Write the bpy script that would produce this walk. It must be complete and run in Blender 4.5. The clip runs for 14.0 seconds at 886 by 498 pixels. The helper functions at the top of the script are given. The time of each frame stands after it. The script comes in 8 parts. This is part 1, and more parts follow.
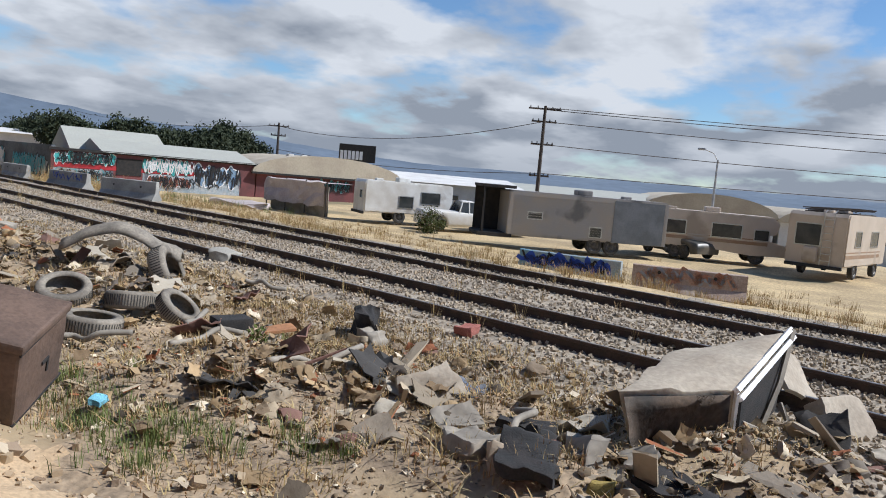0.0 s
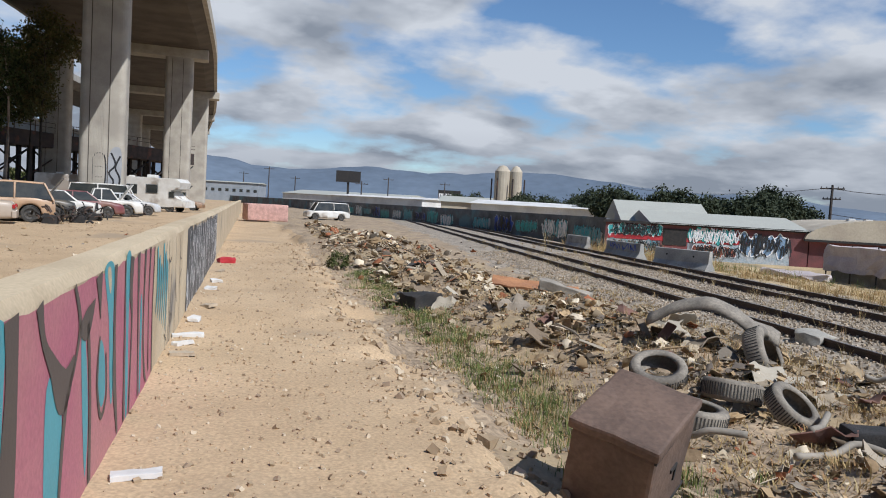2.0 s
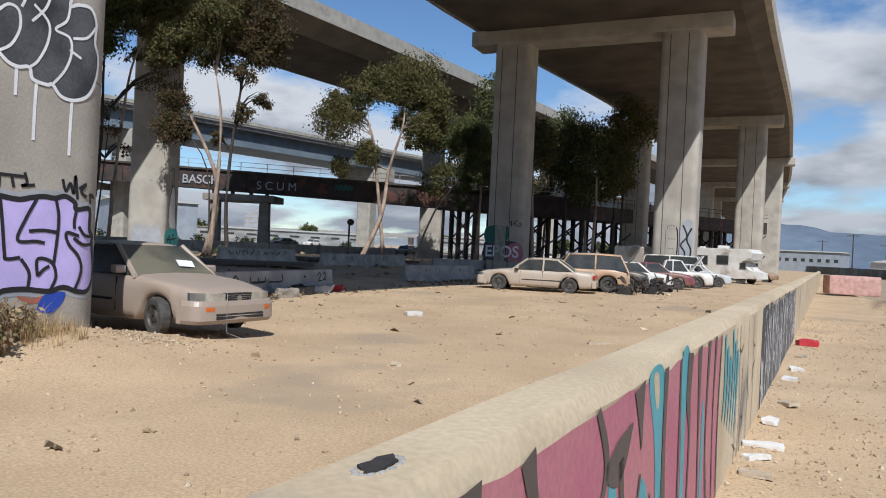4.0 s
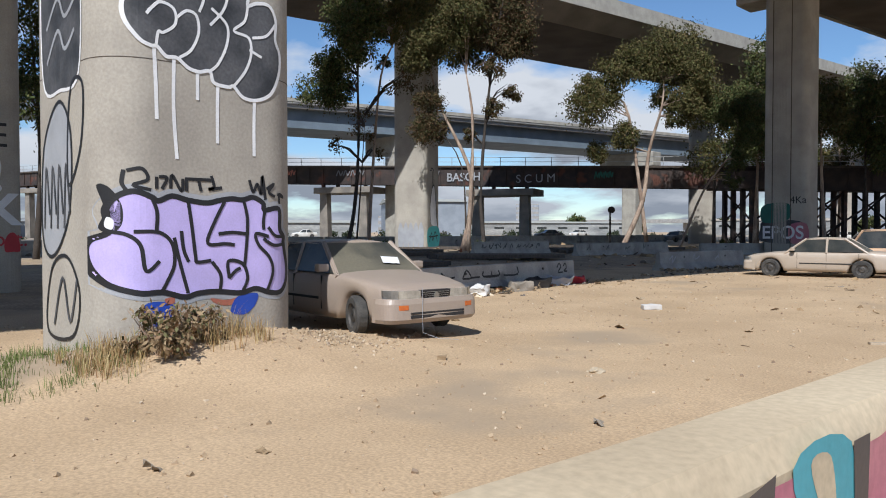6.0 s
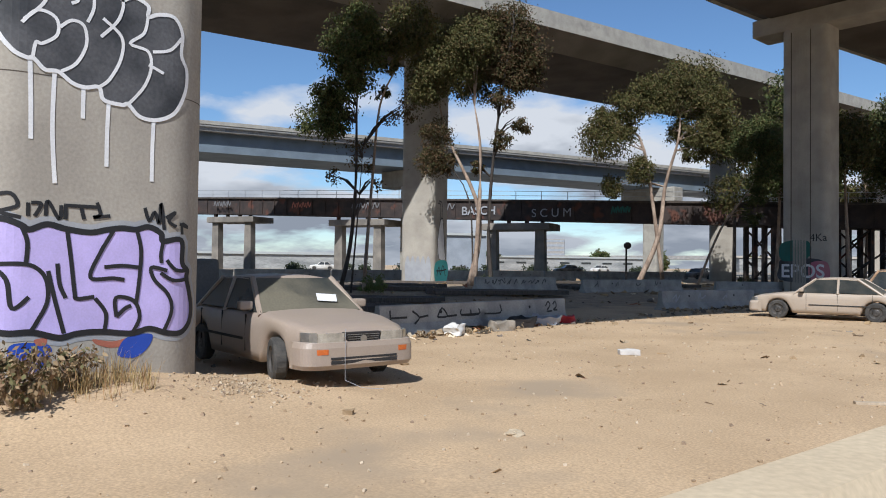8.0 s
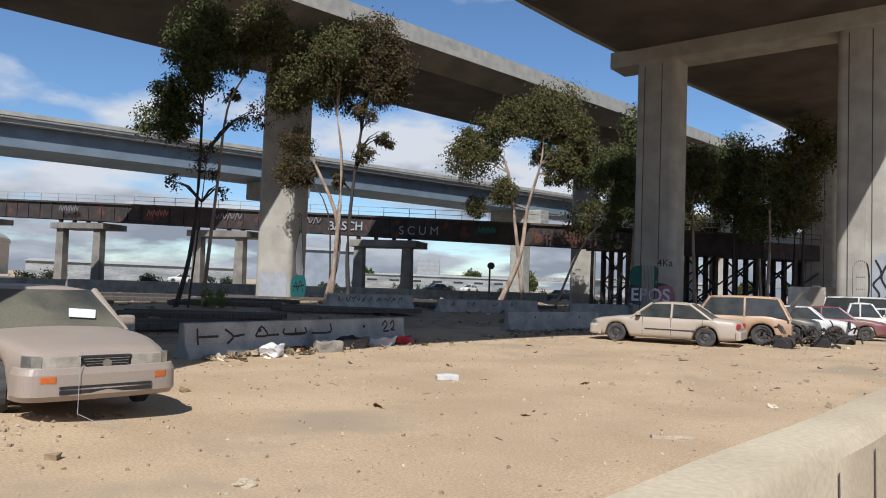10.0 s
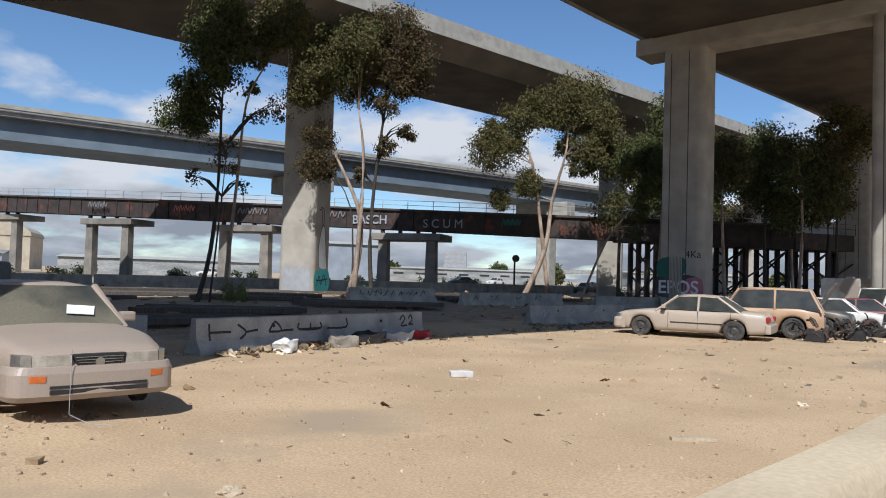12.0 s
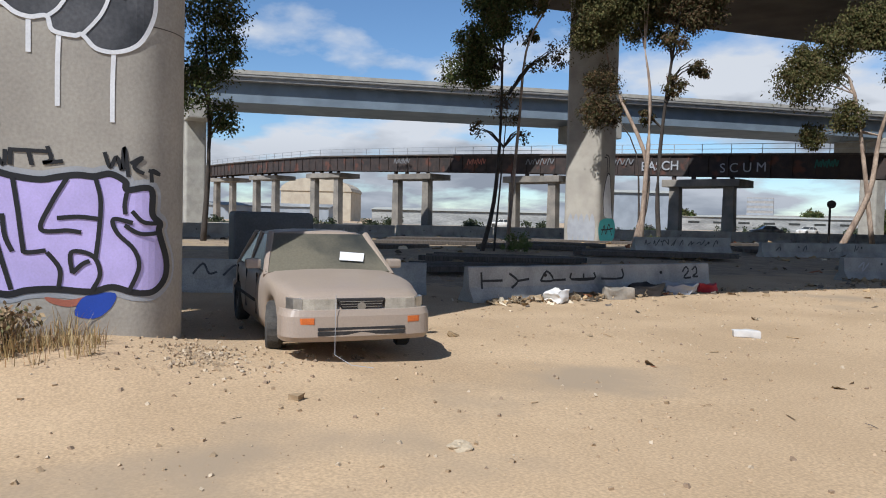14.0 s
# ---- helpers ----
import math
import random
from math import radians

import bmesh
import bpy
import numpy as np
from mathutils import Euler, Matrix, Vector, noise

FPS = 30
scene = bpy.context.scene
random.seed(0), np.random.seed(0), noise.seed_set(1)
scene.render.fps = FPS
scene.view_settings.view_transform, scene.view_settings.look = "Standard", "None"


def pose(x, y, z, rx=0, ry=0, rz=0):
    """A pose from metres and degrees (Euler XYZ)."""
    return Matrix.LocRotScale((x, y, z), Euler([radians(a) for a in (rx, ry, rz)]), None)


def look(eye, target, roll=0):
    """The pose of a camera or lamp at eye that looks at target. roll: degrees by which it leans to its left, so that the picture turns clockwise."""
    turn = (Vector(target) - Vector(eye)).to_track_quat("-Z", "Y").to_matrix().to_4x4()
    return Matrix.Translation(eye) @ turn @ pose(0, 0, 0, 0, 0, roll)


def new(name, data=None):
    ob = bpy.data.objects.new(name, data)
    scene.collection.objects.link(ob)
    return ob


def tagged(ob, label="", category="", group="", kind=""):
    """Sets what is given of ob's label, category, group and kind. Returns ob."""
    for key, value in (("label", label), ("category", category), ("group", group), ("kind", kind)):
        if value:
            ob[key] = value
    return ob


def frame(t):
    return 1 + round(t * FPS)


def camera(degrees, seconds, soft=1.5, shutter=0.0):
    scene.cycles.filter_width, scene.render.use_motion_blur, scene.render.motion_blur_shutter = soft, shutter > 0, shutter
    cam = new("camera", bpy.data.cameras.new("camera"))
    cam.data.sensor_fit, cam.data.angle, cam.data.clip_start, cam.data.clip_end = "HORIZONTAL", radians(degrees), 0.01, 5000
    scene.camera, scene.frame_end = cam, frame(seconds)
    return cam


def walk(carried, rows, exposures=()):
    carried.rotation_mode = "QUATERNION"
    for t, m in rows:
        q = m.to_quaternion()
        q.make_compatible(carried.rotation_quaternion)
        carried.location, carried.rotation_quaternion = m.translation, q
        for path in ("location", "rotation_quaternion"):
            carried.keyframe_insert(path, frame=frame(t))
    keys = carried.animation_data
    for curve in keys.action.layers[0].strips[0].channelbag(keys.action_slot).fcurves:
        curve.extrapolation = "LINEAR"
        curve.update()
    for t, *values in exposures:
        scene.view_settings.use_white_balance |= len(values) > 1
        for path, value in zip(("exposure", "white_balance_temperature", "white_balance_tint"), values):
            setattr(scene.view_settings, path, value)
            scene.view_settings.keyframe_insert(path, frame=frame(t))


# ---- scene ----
PATH = [
    (0, (-0.04, 0.033, 2.424), (1.632, 1.113, 2.231), 5.0),
    (0.5, (0.016, 0.407, 2.379), (1.562, 1.658, 2.159), 4.0),
    (1, (0.122, 0.768, 2.376), (1.22, 2.426, 2.162), -1.0),
    (1.5, (0.16, 1.292, 2.292), (0.89, 3.146, 2.114), 2.3),
    (2, (0.141, 1.681, 2.344), (0.732, 3.588, 2.232), 3.3),
    (2.5, (0.18, 2.156, 2.368), (0.268, 4.154, 2.406), 2.7),
    (3, (0.111, 2.564, 2.339), (-0.213, 4.537, 2.41), 5.6),
    (3.5, (0.049, 2.969, 2.379), (-0.479, 4.898, 2.418), 5.0),
    (4, (0.027, 3.496, 2.368), (-0.825, 5.305, 2.365), 2.8),
    (6.5, (0.155, 5.882, 2.341), (-1.335, 7.217, 2.328), 0.4),
    (7, (0.196, 6.365, 2.392), (-1.319, 7.669, 2.431), 1.0),
    (9.5, (0.193, 8.71, 2.386), (-1.165, 10.178, 2.42), 0.5),
    (10, (0.245, 9.13, 2.409), (-1.007, 10.687, 2.509), 2.1),
    (10.5, (0.26, 9.409, 2.46), (-0.905, 11.023, 2.654), 2.6),
    (11, (0.29, 9.507, 2.453), (-0.889, 11.11, 2.658), 1.5),
    (11.5, (0.2, 9.607, 2.442), (-1.031, 11.178, 2.571), 0.6),
    (12, (0.146, 9.676, 2.427), (-1.162, 11.187, 2.506), 1.8),
    (12.5, (0.106, 9.814, 2.449), (-1.487, 11.021, 2.501), 3.0),
    (13, (0.1, 10.004, 2.444), (-1.653, 10.966, 2.49), 3.4),
    (13.5, (-0.055, 10.207, 2.407), (-1.824, 11.14, 2.4), 3.5),
    (14, (-0.093, 10.465, 2.403), (-1.874, 11.37, 2.325), 1.4),
]
cam = camera(61.9, 14.0, soft=1.0)
walk(cam, [(t, look(eye, target, roll)) for t, eye, target, roll in PATH],
     exposures=[(0, 0.1, 5980, 10), (1, 0.04, 5980, 10), (2, -0.06, 5980, 10), (4, -0.02, 5980, 10), (7, 0.06, 5980, 10), (14, 0.06, 5980, 10)])

# ---- painted letters on the near column, in metres along and up its face ----
PURPLE_OUT = [(8.96, 2.36), (8.93, 2.64), (9.03, 2.81), (9.21, 2.88), (9.41, 2.81), (9.5, 2.76), (9.69, 2.83), (9.91, 2.78), (10.18, 2.75), (10.37, 2.79), (10.56, 2.82), (10.73, 2.81), (10.9, 2.85), (11.06, 2.77), (11.09, 2.67), (11.35, 2.69), (11.37, 2.39), (11.46, 2.28), (11.45, 2.17), (11.54, 1.83), (11.52, 1.6), (11.38, 1.45), (11.17, 1.45), (10.93, 1.52), (10.7, 1.47), (10.32, 1.51), (10.05, 1.5), (9.85, 1.46), (9.55, 1.54), (9.27, 1.54), (8.97, 1.64), (8.83, 1.81), (8.78, 2.02), (8.8, 2.23)]
PURPLE_LINES = [[(8.91, 2.36), (9.13, 2.31), (9.28, 2.16), (9.34, 1.83), (9.51, 1.96)], [(9.2, 2.35), (9.51, 2.34), (9.68, 2.19), (9.71, 1.91), (9.6, 1.66), (9.53, 1.54)], [(9.41, 2.81), (9.48, 2.61), (9.47, 2.35)], [(9.71, 2.27), (9.78, 1.96), (9.9, 1.51)], [(9.81, 2.36), (9.84, 2.11), (9.91, 1.94)], [(9.91, 2.77), (9.96, 2.42), (10.01, 2.01), (10.04, 1.93), (10.24, 1.95)], [(10.45, 2.78), (10.29, 2.48), (10.19, 2.19), (10.46, 2.18), (10.6, 2.16)], [(10.35, 2.32), (10.57, 2.34), (10.78, 2.32)], [(10.25, 1.93), (10.38, 1.74), (10.37, 1.52)], [(10.51, 1.69), (10.5, 1.93), (10.72, 1.89), (10.8, 1.68), (10.72, 1.49)], [(10.51, 1.69), (10.61, 1.79), (10.69, 1.83)], [(10.74, 2.81), (10.8, 2.55), (10.79, 2.22), (10.75, 1.84)], [(11.09, 2.67), (11.06, 2.5), (11.07, 2.38)], [(11.46, 2.28), (11.27, 2.29), (11.14, 2.42)], [(11.15, 2.28), (10.94, 2.32), (10.98, 2.16), (11.16, 1.97), (11.22, 1.75), (11.11, 1.46)], [(11.48, 2.17), (11.24, 2.15), (11.06, 2.25)]]
BLUE_SPOTS = [[(9.32, 1.38), (9.46, 1.42), (9.73, 1.38), (9.76, 1.25), (9.59, 1.06), (9.42, 1.1), (9.32, 1.23)], [(10.54, 1.26), (10.65, 1.42), (10.96, 1.45), (10.93, 1.29), (10.77, 1.16), (10.57, 1.18)]]
BUBBLE_OUT = [(9.19, 5.55), (9.1, 5.33), (9.13, 5.09), (9.28, 4.87), (9.42, 4.8), (9.5, 4.8), (9.62, 4.69), (9.77, 4.69), (9.93, 4.58), (10.08, 4.55), (10.24, 4.58), (10.3, 4.43), (10.52, 4.4), (10.6, 4.42), (10.75, 4.28), (10.98, 4.27), (11.21, 4.4), (11.36, 4.71), (11.38, 5.0), (11.29, 5.2), (11.3, 5.49), (11.18, 5.68), (10.97, 5.67), (10.83, 5.61), (10.83, 5.75), (10.65, 5.82), (10.51, 5.75), (10.48, 5.8), (10.35, 5.87), (10.16, 5.83), (10.1, 5.95), (9.94, 5.99), (9.74, 5.91), (9.66, 5.92), (9.44, 5.91), (9.23, 5.76)]
BUBBLE_LINES = [[(9.37, 5.21), (9.53, 5.39), (9.73, 5.34), (9.75, 5.14), (9.59, 5.0), (9.52, 5.0), (9.49, 4.83)], [(9.67, 5.87), (9.61, 5.52), (9.39, 5.25)], [(9.78, 5.24), (9.91, 5.35), (10.05, 5.31), (10.08, 5.08), (9.97, 4.83), (9.8, 4.7)], [(9.97, 5.84), (9.98, 5.63), (9.9, 5.56)], [(10.15, 5.82), (10.16, 5.57), (10.09, 5.37)], [(10.5, 5.78), (10.51, 5.65), (10.44, 5.45), (10.25, 5.22)], [(10.27, 5.46), (10.5, 5.27), (10.5, 5.0), (10.37, 4.71), (10.24, 4.58)], [(10.83, 5.61), (10.78, 5.38), (10.61, 5.21), (10.84, 5.15), (10.88, 4.93), (10.79, 4.67), (10.6, 4.42)], [(11.29, 5.43), (11.13, 5.23), (10.9, 5.16)], [(10.85, 4.98), (11.05, 4.9)]]
ORANGE_SMEARS = [[(10.24, 1.42), (10.48, 1.38), (10.76, 1.44), (10.71, 1.35), (10.48, 1.3), (10.29, 1.35)], [(9.58, 1.45), (9.71, 1.46), (9.7, 1.38), (9.61, 1.38)]]
MASK_SHAPE = [[(8.86, 2.96), (8.97, 2.92), (9.08, 2.69), (9.08, 2.45), (8.98, 2.33), (8.87, 2.40), (8.92, 2.63)]]
DRIPS = [[(9.46, 4.82), (9.48, 4.31), (9.49, 3.84)], [(9.73, 4.71), (9.72, 3.99), (9.76, 3.33)], [(10.06, 4.55), (10.06, 4.16)], [(10.36, 4.4), (10.35, 4.02), (10.35, 3.59)], [(10.93, 4.26), (10.92, 3.87), (10.92, 3.45)]]
SCRAWL = [[(9.1, 3.16), (9.08, 2.99), (9.13, 2.89)], [(9.13, 3.15), (9.3, 3.18), (9.37, 3.04), (9.2, 2.96), (9.41, 2.9)], [(9.48, 3.08), (9.48, 2.92)], [(9.51, 3.08), (9.62, 3.07), (9.55, 2.92)], [(9.67, 2.93), (9.69, 3.11), (9.82, 2.9), (9.84, 3.07)], [(9.89, 3.09), (9.89, 2.9)], [(9.87, 3.07), (10.25, 3.07)], [(10.06, 3.08), (10.1, 2.91)], [(10.25, 3.13), (10.29, 2.98), (10.21, 2.94), (10.41, 2.97)], [(10.84, 3.1), (10.9, 2.93), (10.97, 3.05), (11.03, 2.9), (11.05, 3.17), (11.1, 2.82)], [(11.12, 2.98), (11.25, 3.06), (11.16, 2.94), (11.27, 2.87)], [(11.32, 2.91), (11.45, 2.87), (11.36, 2.91), (11.36, 2.77)]]

# ---- light ----
SUN = Vector((0.47, -0.78, 1.0)).normalized()
world = bpy.data.worlds.new("sky")
scene.world = world
world.use_nodes = True
wn, wl = world.node_tree.nodes, world.node_tree.links
sky = wn.new("ShaderNodeTexSky")
sky.sky_type, sky.sun_disc = "NISHITA", False
sky.sun_elevation = math.asin(SUN.z)
sky.sun_rotation = math.atan2(SUN.x, SUN.y)
sky.air_density, sky.dust_density, sky.ozone_density = 1.0, 0.0, 3.0
tc = wn.new("ShaderNodeTexCoord")
sp = wn.new("ShaderNodeSeparateXYZ")
wl.new(tc.outputs["Generated"], sp.inputs["Vector"])


def sky_math(op, a, b):
    """A math node of the sky; a and b are sockets or numbers."""
    nd = wn.new("ShaderNodeMath")
    nd.operation = op
    for i, q in enumerate((a, b)):
        if isinstance(q, (int, float)):
            nd.inputs[i].default_value = q
        else:
            wl.new(q, nd.inputs[i])
    return nd.outputs[0]


def sky_range(src, f0, f1, t0, t1):
    nd = wn.new("ShaderNodeMapRange")
    for k, q in (("From Min", f0), ("From Max", f1), ("To Min", t0), ("To Max", t1)):
        nd.inputs[k].default_value = q
    wl.new(src, nd.inputs["Value"])
    return nd.outputs["Result"]


def cloud_noise(dx, dy, scale, detail, rough):
    """Noise on a flat cloud layer seen from below, shifted by dx, dy."""
    cx = wn.new("ShaderNodeCombineXYZ")
    depth = sky_math("ADD", sky_math("MAXIMUM", sp.outputs["Z"], 0.0), 0.24)
    wl.new(sky_math("ADD", sky_math("DIVIDE", sp.outputs["X"], depth), dx), cx.inputs[0])
    wl.new(sky_math("ADD", sky_math("DIVIDE", sp.outputs["Y"], depth), dy), cx.inputs[1])
    nd = wn.new("ShaderNodeTexNoise")
    nd.inputs["Scale"].default_value, nd.inputs["Detail"].default_value, nd.inputs["Roughness"].default_value = scale, detail, rough
    wl.new(cx.outputs[0], nd.inputs["Vector"])
    return nd.outputs["Fac"]


OFF = (3.1, 7.4)
body = cloud_noise(OFF[0], OFF[1], 1.55, 9.0, 0.52)
sunward = cloud_noise(OFF[0] + 0.17, OFF[1] - 0.28, 1.55, 5.0, 0.5)
cover = sky_math("ADD", body, sky_range(sp.outputs["Z"], 0.25, 0.02, 0.0, 0.16))
cover = sky_math("ADD", cover, sky_range(sp.outputs["Z"], 0.30, 0.60, 0.0, -0.06))
cover = sky_math("ADD", cover, sky_range(sp.outputs["X"], -0.6, 0.75, -0.03, 0.034))
cover = sky_math("ADD", cover, sky_range(sp.outputs["Y"], -0.3, 0.9, -0.03, 0.012))
thick = sky_range(cover, 0.495, 0.605, 0.0, 1.0)
shade = sky_range(sky_math("SUBTRACT", body, sunward), -0.10, 0.16, 0.0, 1.0)
shade = sky_math("MINIMUM", sky_math("ADD", shade, sky_range(cover, 0.66, 0.56, 0.0, 0.45)), 1.0)
shade = sky_math("MULTIPLY", shade, sky_range(sp.outputs["Z"], 0.02, 0.14, 0.45, 1.0))
cc = wn.new("ShaderNodeValToRGB")
cc.color_ramp.elements[0].position, cc.color_ramp.elements[0].color = 0.15, (5.6, 6.1, 6.9, 1)
cc.color_ramp.elements[1].position, cc.color_ramp.elements[1].color = 0.85, (13.4, 13.6, 13.9, 1)
wl.new(shade, cc.inputs["Fac"])
cm = wn.new("ShaderNodeMixRGB")
wl.new(thick, cm.inputs["Fac"])
tint = wn.new("ShaderNodeMixRGB")
tint.blend_type, tint.inputs["Fac"].default_value, tint.inputs["Color2"].default_value = "MULTIPLY", 1.0, (1.75, 1.95, 2.1, 1)
wl.new(sky.outputs["Color"], tint.inputs["Color1"])
wl.new(tint.outputs["Color"], cm.inputs["Color1"])
wl.new(cc.outputs["Color"], cm.inputs["Color2"])
bg = wn["Background"]
bg.inputs["Strength"].default_value = 0.05
wl.new(cm.outputs["Color"], bg.inputs["Color"])
sun = new("sun", bpy.data.lights.new("sun", "SUN"))
sun.data.energy, sun.data.angle, sun.data.color = 5.0, radians(0.5), (1.0, 0.96, 0.90)
sun.matrix_world = look(SUN * 100, (0, 0, 0))


# ---- materials ----
def mat(name, col, rough=0.85, col2=None, scale=4.0, grain=0.25, gscale=60.0, bump=0.3, metal=0.0, rnd=0.0, spots=None, spot_at=0.62, stretch=(1, 1, 1)):
    """Two-scale noise colour, grain relief; rnd varies the shade object by object."""
    m = bpy.data.materials.new(name)
    m.use_nodes = True
    n, l = m.node_tree.nodes, m.node_tree.links
    b = n["Principled BSDF"]
    b.inputs["Roughness"].default_value, b.inputs["Metallic"].default_value = rough, metal
    col2 = col2 or tuple(c * 0.72 for c in col)
    geo = n.new("ShaderNodeNewGeometry")
    mpn = n.new("ShaderNodeMapping")
    mpn.inputs["Scale"].default_value = stretch
    l.new(geo.outputs["Position"], mpn.inputs["Vector"])
    t1, t2 = n.new("ShaderNodeTexNoise"), n.new("ShaderNodeTexNoise")
    t1.inputs["Scale"].default_value, t1.inputs["Detail"].default_value = scale, 5
    t2.inputs["Scale"].default_value, t2.inputs["Detail"].default_value = gscale, 3
    for t in (t1, t2):
        l.new(mpn.outputs["Vector"], t.inputs["Vector"])
    r1 = n.new("ShaderNodeValToRGB")
    r1.color_ramp.elements[0].position, r1.color_ramp.elements[1].position = 0.36, 0.64
    r1.color_ramp.elements[0].color, r1.color_ramp.elements[1].color = (*col2, 1), (*col, 1)
    l.new(t1.outputs["Fac"], r1.inputs["Fac"])
    out = r1.outputs["Color"]
    mr = n.new("ShaderNodeMapRange")
    mr.inputs["From Min"].default_value, mr.inputs["From Max"].default_value = 0.3, 0.7
    mr.inputs["To Min"].default_value, mr.inputs["To Max"].default_value = 1 - grain, 1 + grain
    l.new(t2.outputs["Fac"], mr.inputs["Value"])
    mul = n.new("ShaderNodeMixRGB")
    mul.blend_type, mul.inputs["Fac"].default_value = "MULTIPLY", 1.0
    l.new(out, mul.inputs["Color1"])
    l.new(mr.outputs["Result"], mul.inputs["Color2"])
    out = mul.outputs["Color"]
    if spots:
        t3 = n.new("ShaderNodeTexNoise")
        t3.inputs["Scale"].default_value, t3.inputs["Detail"].default_value = scale * 0.45, 7
        l.new(mpn.outputs["Vector"], t3.inputs["Vector"])
        r3 = n.new("ShaderNodeValToRGB")
        r3.color_ramp.elements[0].position, r3.color_ramp.elements[1].position = spot_at, spot_at + 0.08
        l.new(t3.outputs["Fac"], r3.inputs["Fac"])
        mx = n.new("ShaderNodeMixRGB")
        l.new(r3.outputs["Color"], mx.inputs["Fac"])
        l.new(out, mx.inputs["Color1"])
        mx.inputs["Color2"].default_value = (*spots, 1)
        out = mx.outputs["Color"]
    if rnd:
        oi = n.new("ShaderNodeObjectInfo")
        m2 = n.new("ShaderNodeMapRange")
        m2.inputs["To Min"].default_value, m2.inputs["To Max"].default_value = 1 - rnd, 1 + rnd
        l.new(oi.outputs["Random"], m2.inputs["Value"])
        mm = n.new("ShaderNodeMixRGB")
        mm.blend_type, mm.inputs["Fac"].default_value = "MULTIPLY", 1.0
        l.new(out, mm.inputs["Color1"])
        l.new(m2.outputs["Result"], mm.inputs["Color2"])
        out = mm.outputs["Color"]
    l.new(out, b.inputs["Base Color"])
    if bump:
        bp = n.new("ShaderNodeBump")
        bp.inputs["Strength"].default_value, bp.inputs["Distance"].default_value = bump, 0.02
        l.new(t2.outputs["Fac"], bp.inputs["Height"])
        l.new(bp.outputs["Normal"], b.inputs["Normal"])
    return m


def glass(name, col=(0.75, 0.8, 0.8), rough=0.05):
    m = bpy.data.materials.new(name)
    m.use_nodes = True
    b = m.node_tree.nodes["Principled BSDF"]
    b.inputs["Base Color"].default_value = (*col, 1)
    b.inputs["Roughness"].default_value = rough
    b.inputs["Transmission Weight"].default_value = 0.85
    b.inputs["IOR"].default_value = 1.1
    return m


CONC = mat("concrete", (0.42, 0.385, 0.325), 0.9, (0.325, 0.295, 0.25), 0.8, 0.10, 25, 0.15)
CONC_PALE = mat("pale concrete", (0.40, 0.375, 0.32), 0.9, (0.31, 0.29, 0.25), 1.2, 0.12, 30, 0.2, spots=(0.25, 0.23, 0.2), spot_at=0.66)
WALL_STONE = mat("sun-warmed pale concrete", (0.57, 0.465, 0.315), 0.9, (0.465, 0.37, 0.245), 0.9, 0.10, 34, 0.07, spots=(0.27, 0.235, 0.19), spot_at=0.64)
CONC_GREY = mat("grey concrete", (0.33, 0.32, 0.30), 0.92, (0.24, 0.235, 0.225), 1.1, 0.12, 30, 0.2, rnd=0.08)
# Lightly stained underside concrete; the deck's shade is put into its dark colour
SOFFIT = mat("shade-darkened stained soffit concrete", (0.115, 0.094, 0.075), 0.95, (0.07, 0.058, 0.048), 0.35, 0.12, 20, 0.15)
STEEL_BLUE = mat("blue-grey painted steel", (0.17, 0.215, 0.255), 0.6, (0.13, 0.165, 0.20), 0.5, 0.08, 20, 0.1)
RUST_DARK = mat("dark rusty steel", (0.055, 0.038, 0.032), 0.85, (0.03, 0.024, 0.022), 1.3, 0.25, 20, 0.25, spots=(0.11, 0.045, 0.03), spot_at=0.58)
BLACK = mat("charred black", (0.02, 0.02, 0.02), 0.9, (0.035, 0.03, 0.028), 5)
RUBBER = mat("dusty rubber", (0.075, 0.07, 0.062), 0.9, (0.035, 0.034, 0.033), 6)
TIMBER = mat("old timber", (0.09, 0.07, 0.055), 0.9, (0.05, 0.042, 0.036), 3)
RAILM = mat("rusty rail steel", (0.085, 0.05, 0.035), 0.7, (0.045, 0.03, 0.024), 4, 0.2, 40, 0.2)
SHINY = mat("worn rail head", (0.38, 0.35, 0.32), 0.35, (0.22, 0.19, 0.17), 6, 0.1, 50, 0.05, metal=0.8)


# ---- mesh helpers ----
def add(name, bm, material, parent=None, label="", smooth=False):
    me = bpy.data.meshes.new(name)
    bmesh.ops.recalc_face_normals(bm, faces=bm.faces[:])
    bm.to_mesh(me)
    bm.free()
    for mm in (material if isinstance(material, (list, tuple)) else [material]):
        me.materials.append(mm)
    if smooth:
        for p in me.polygons:
            p.use_smooth = True
    ob = new(name, me)
    if parent:
        ob.parent = parent
    if label:
        tagged(ob, label)
    return ob


def part(name, bm, material, parent, label="", smooth=False):
    return add(name, bm, material, parent, label, smooth)


def thing(name, label, category, group="", kind="", at=None):
    ob = new(name)
    ob.empty_display_size = 0.3
    if at is not None:
        ob.matrix_world = at
    return tagged(ob, label, category, group, kind)


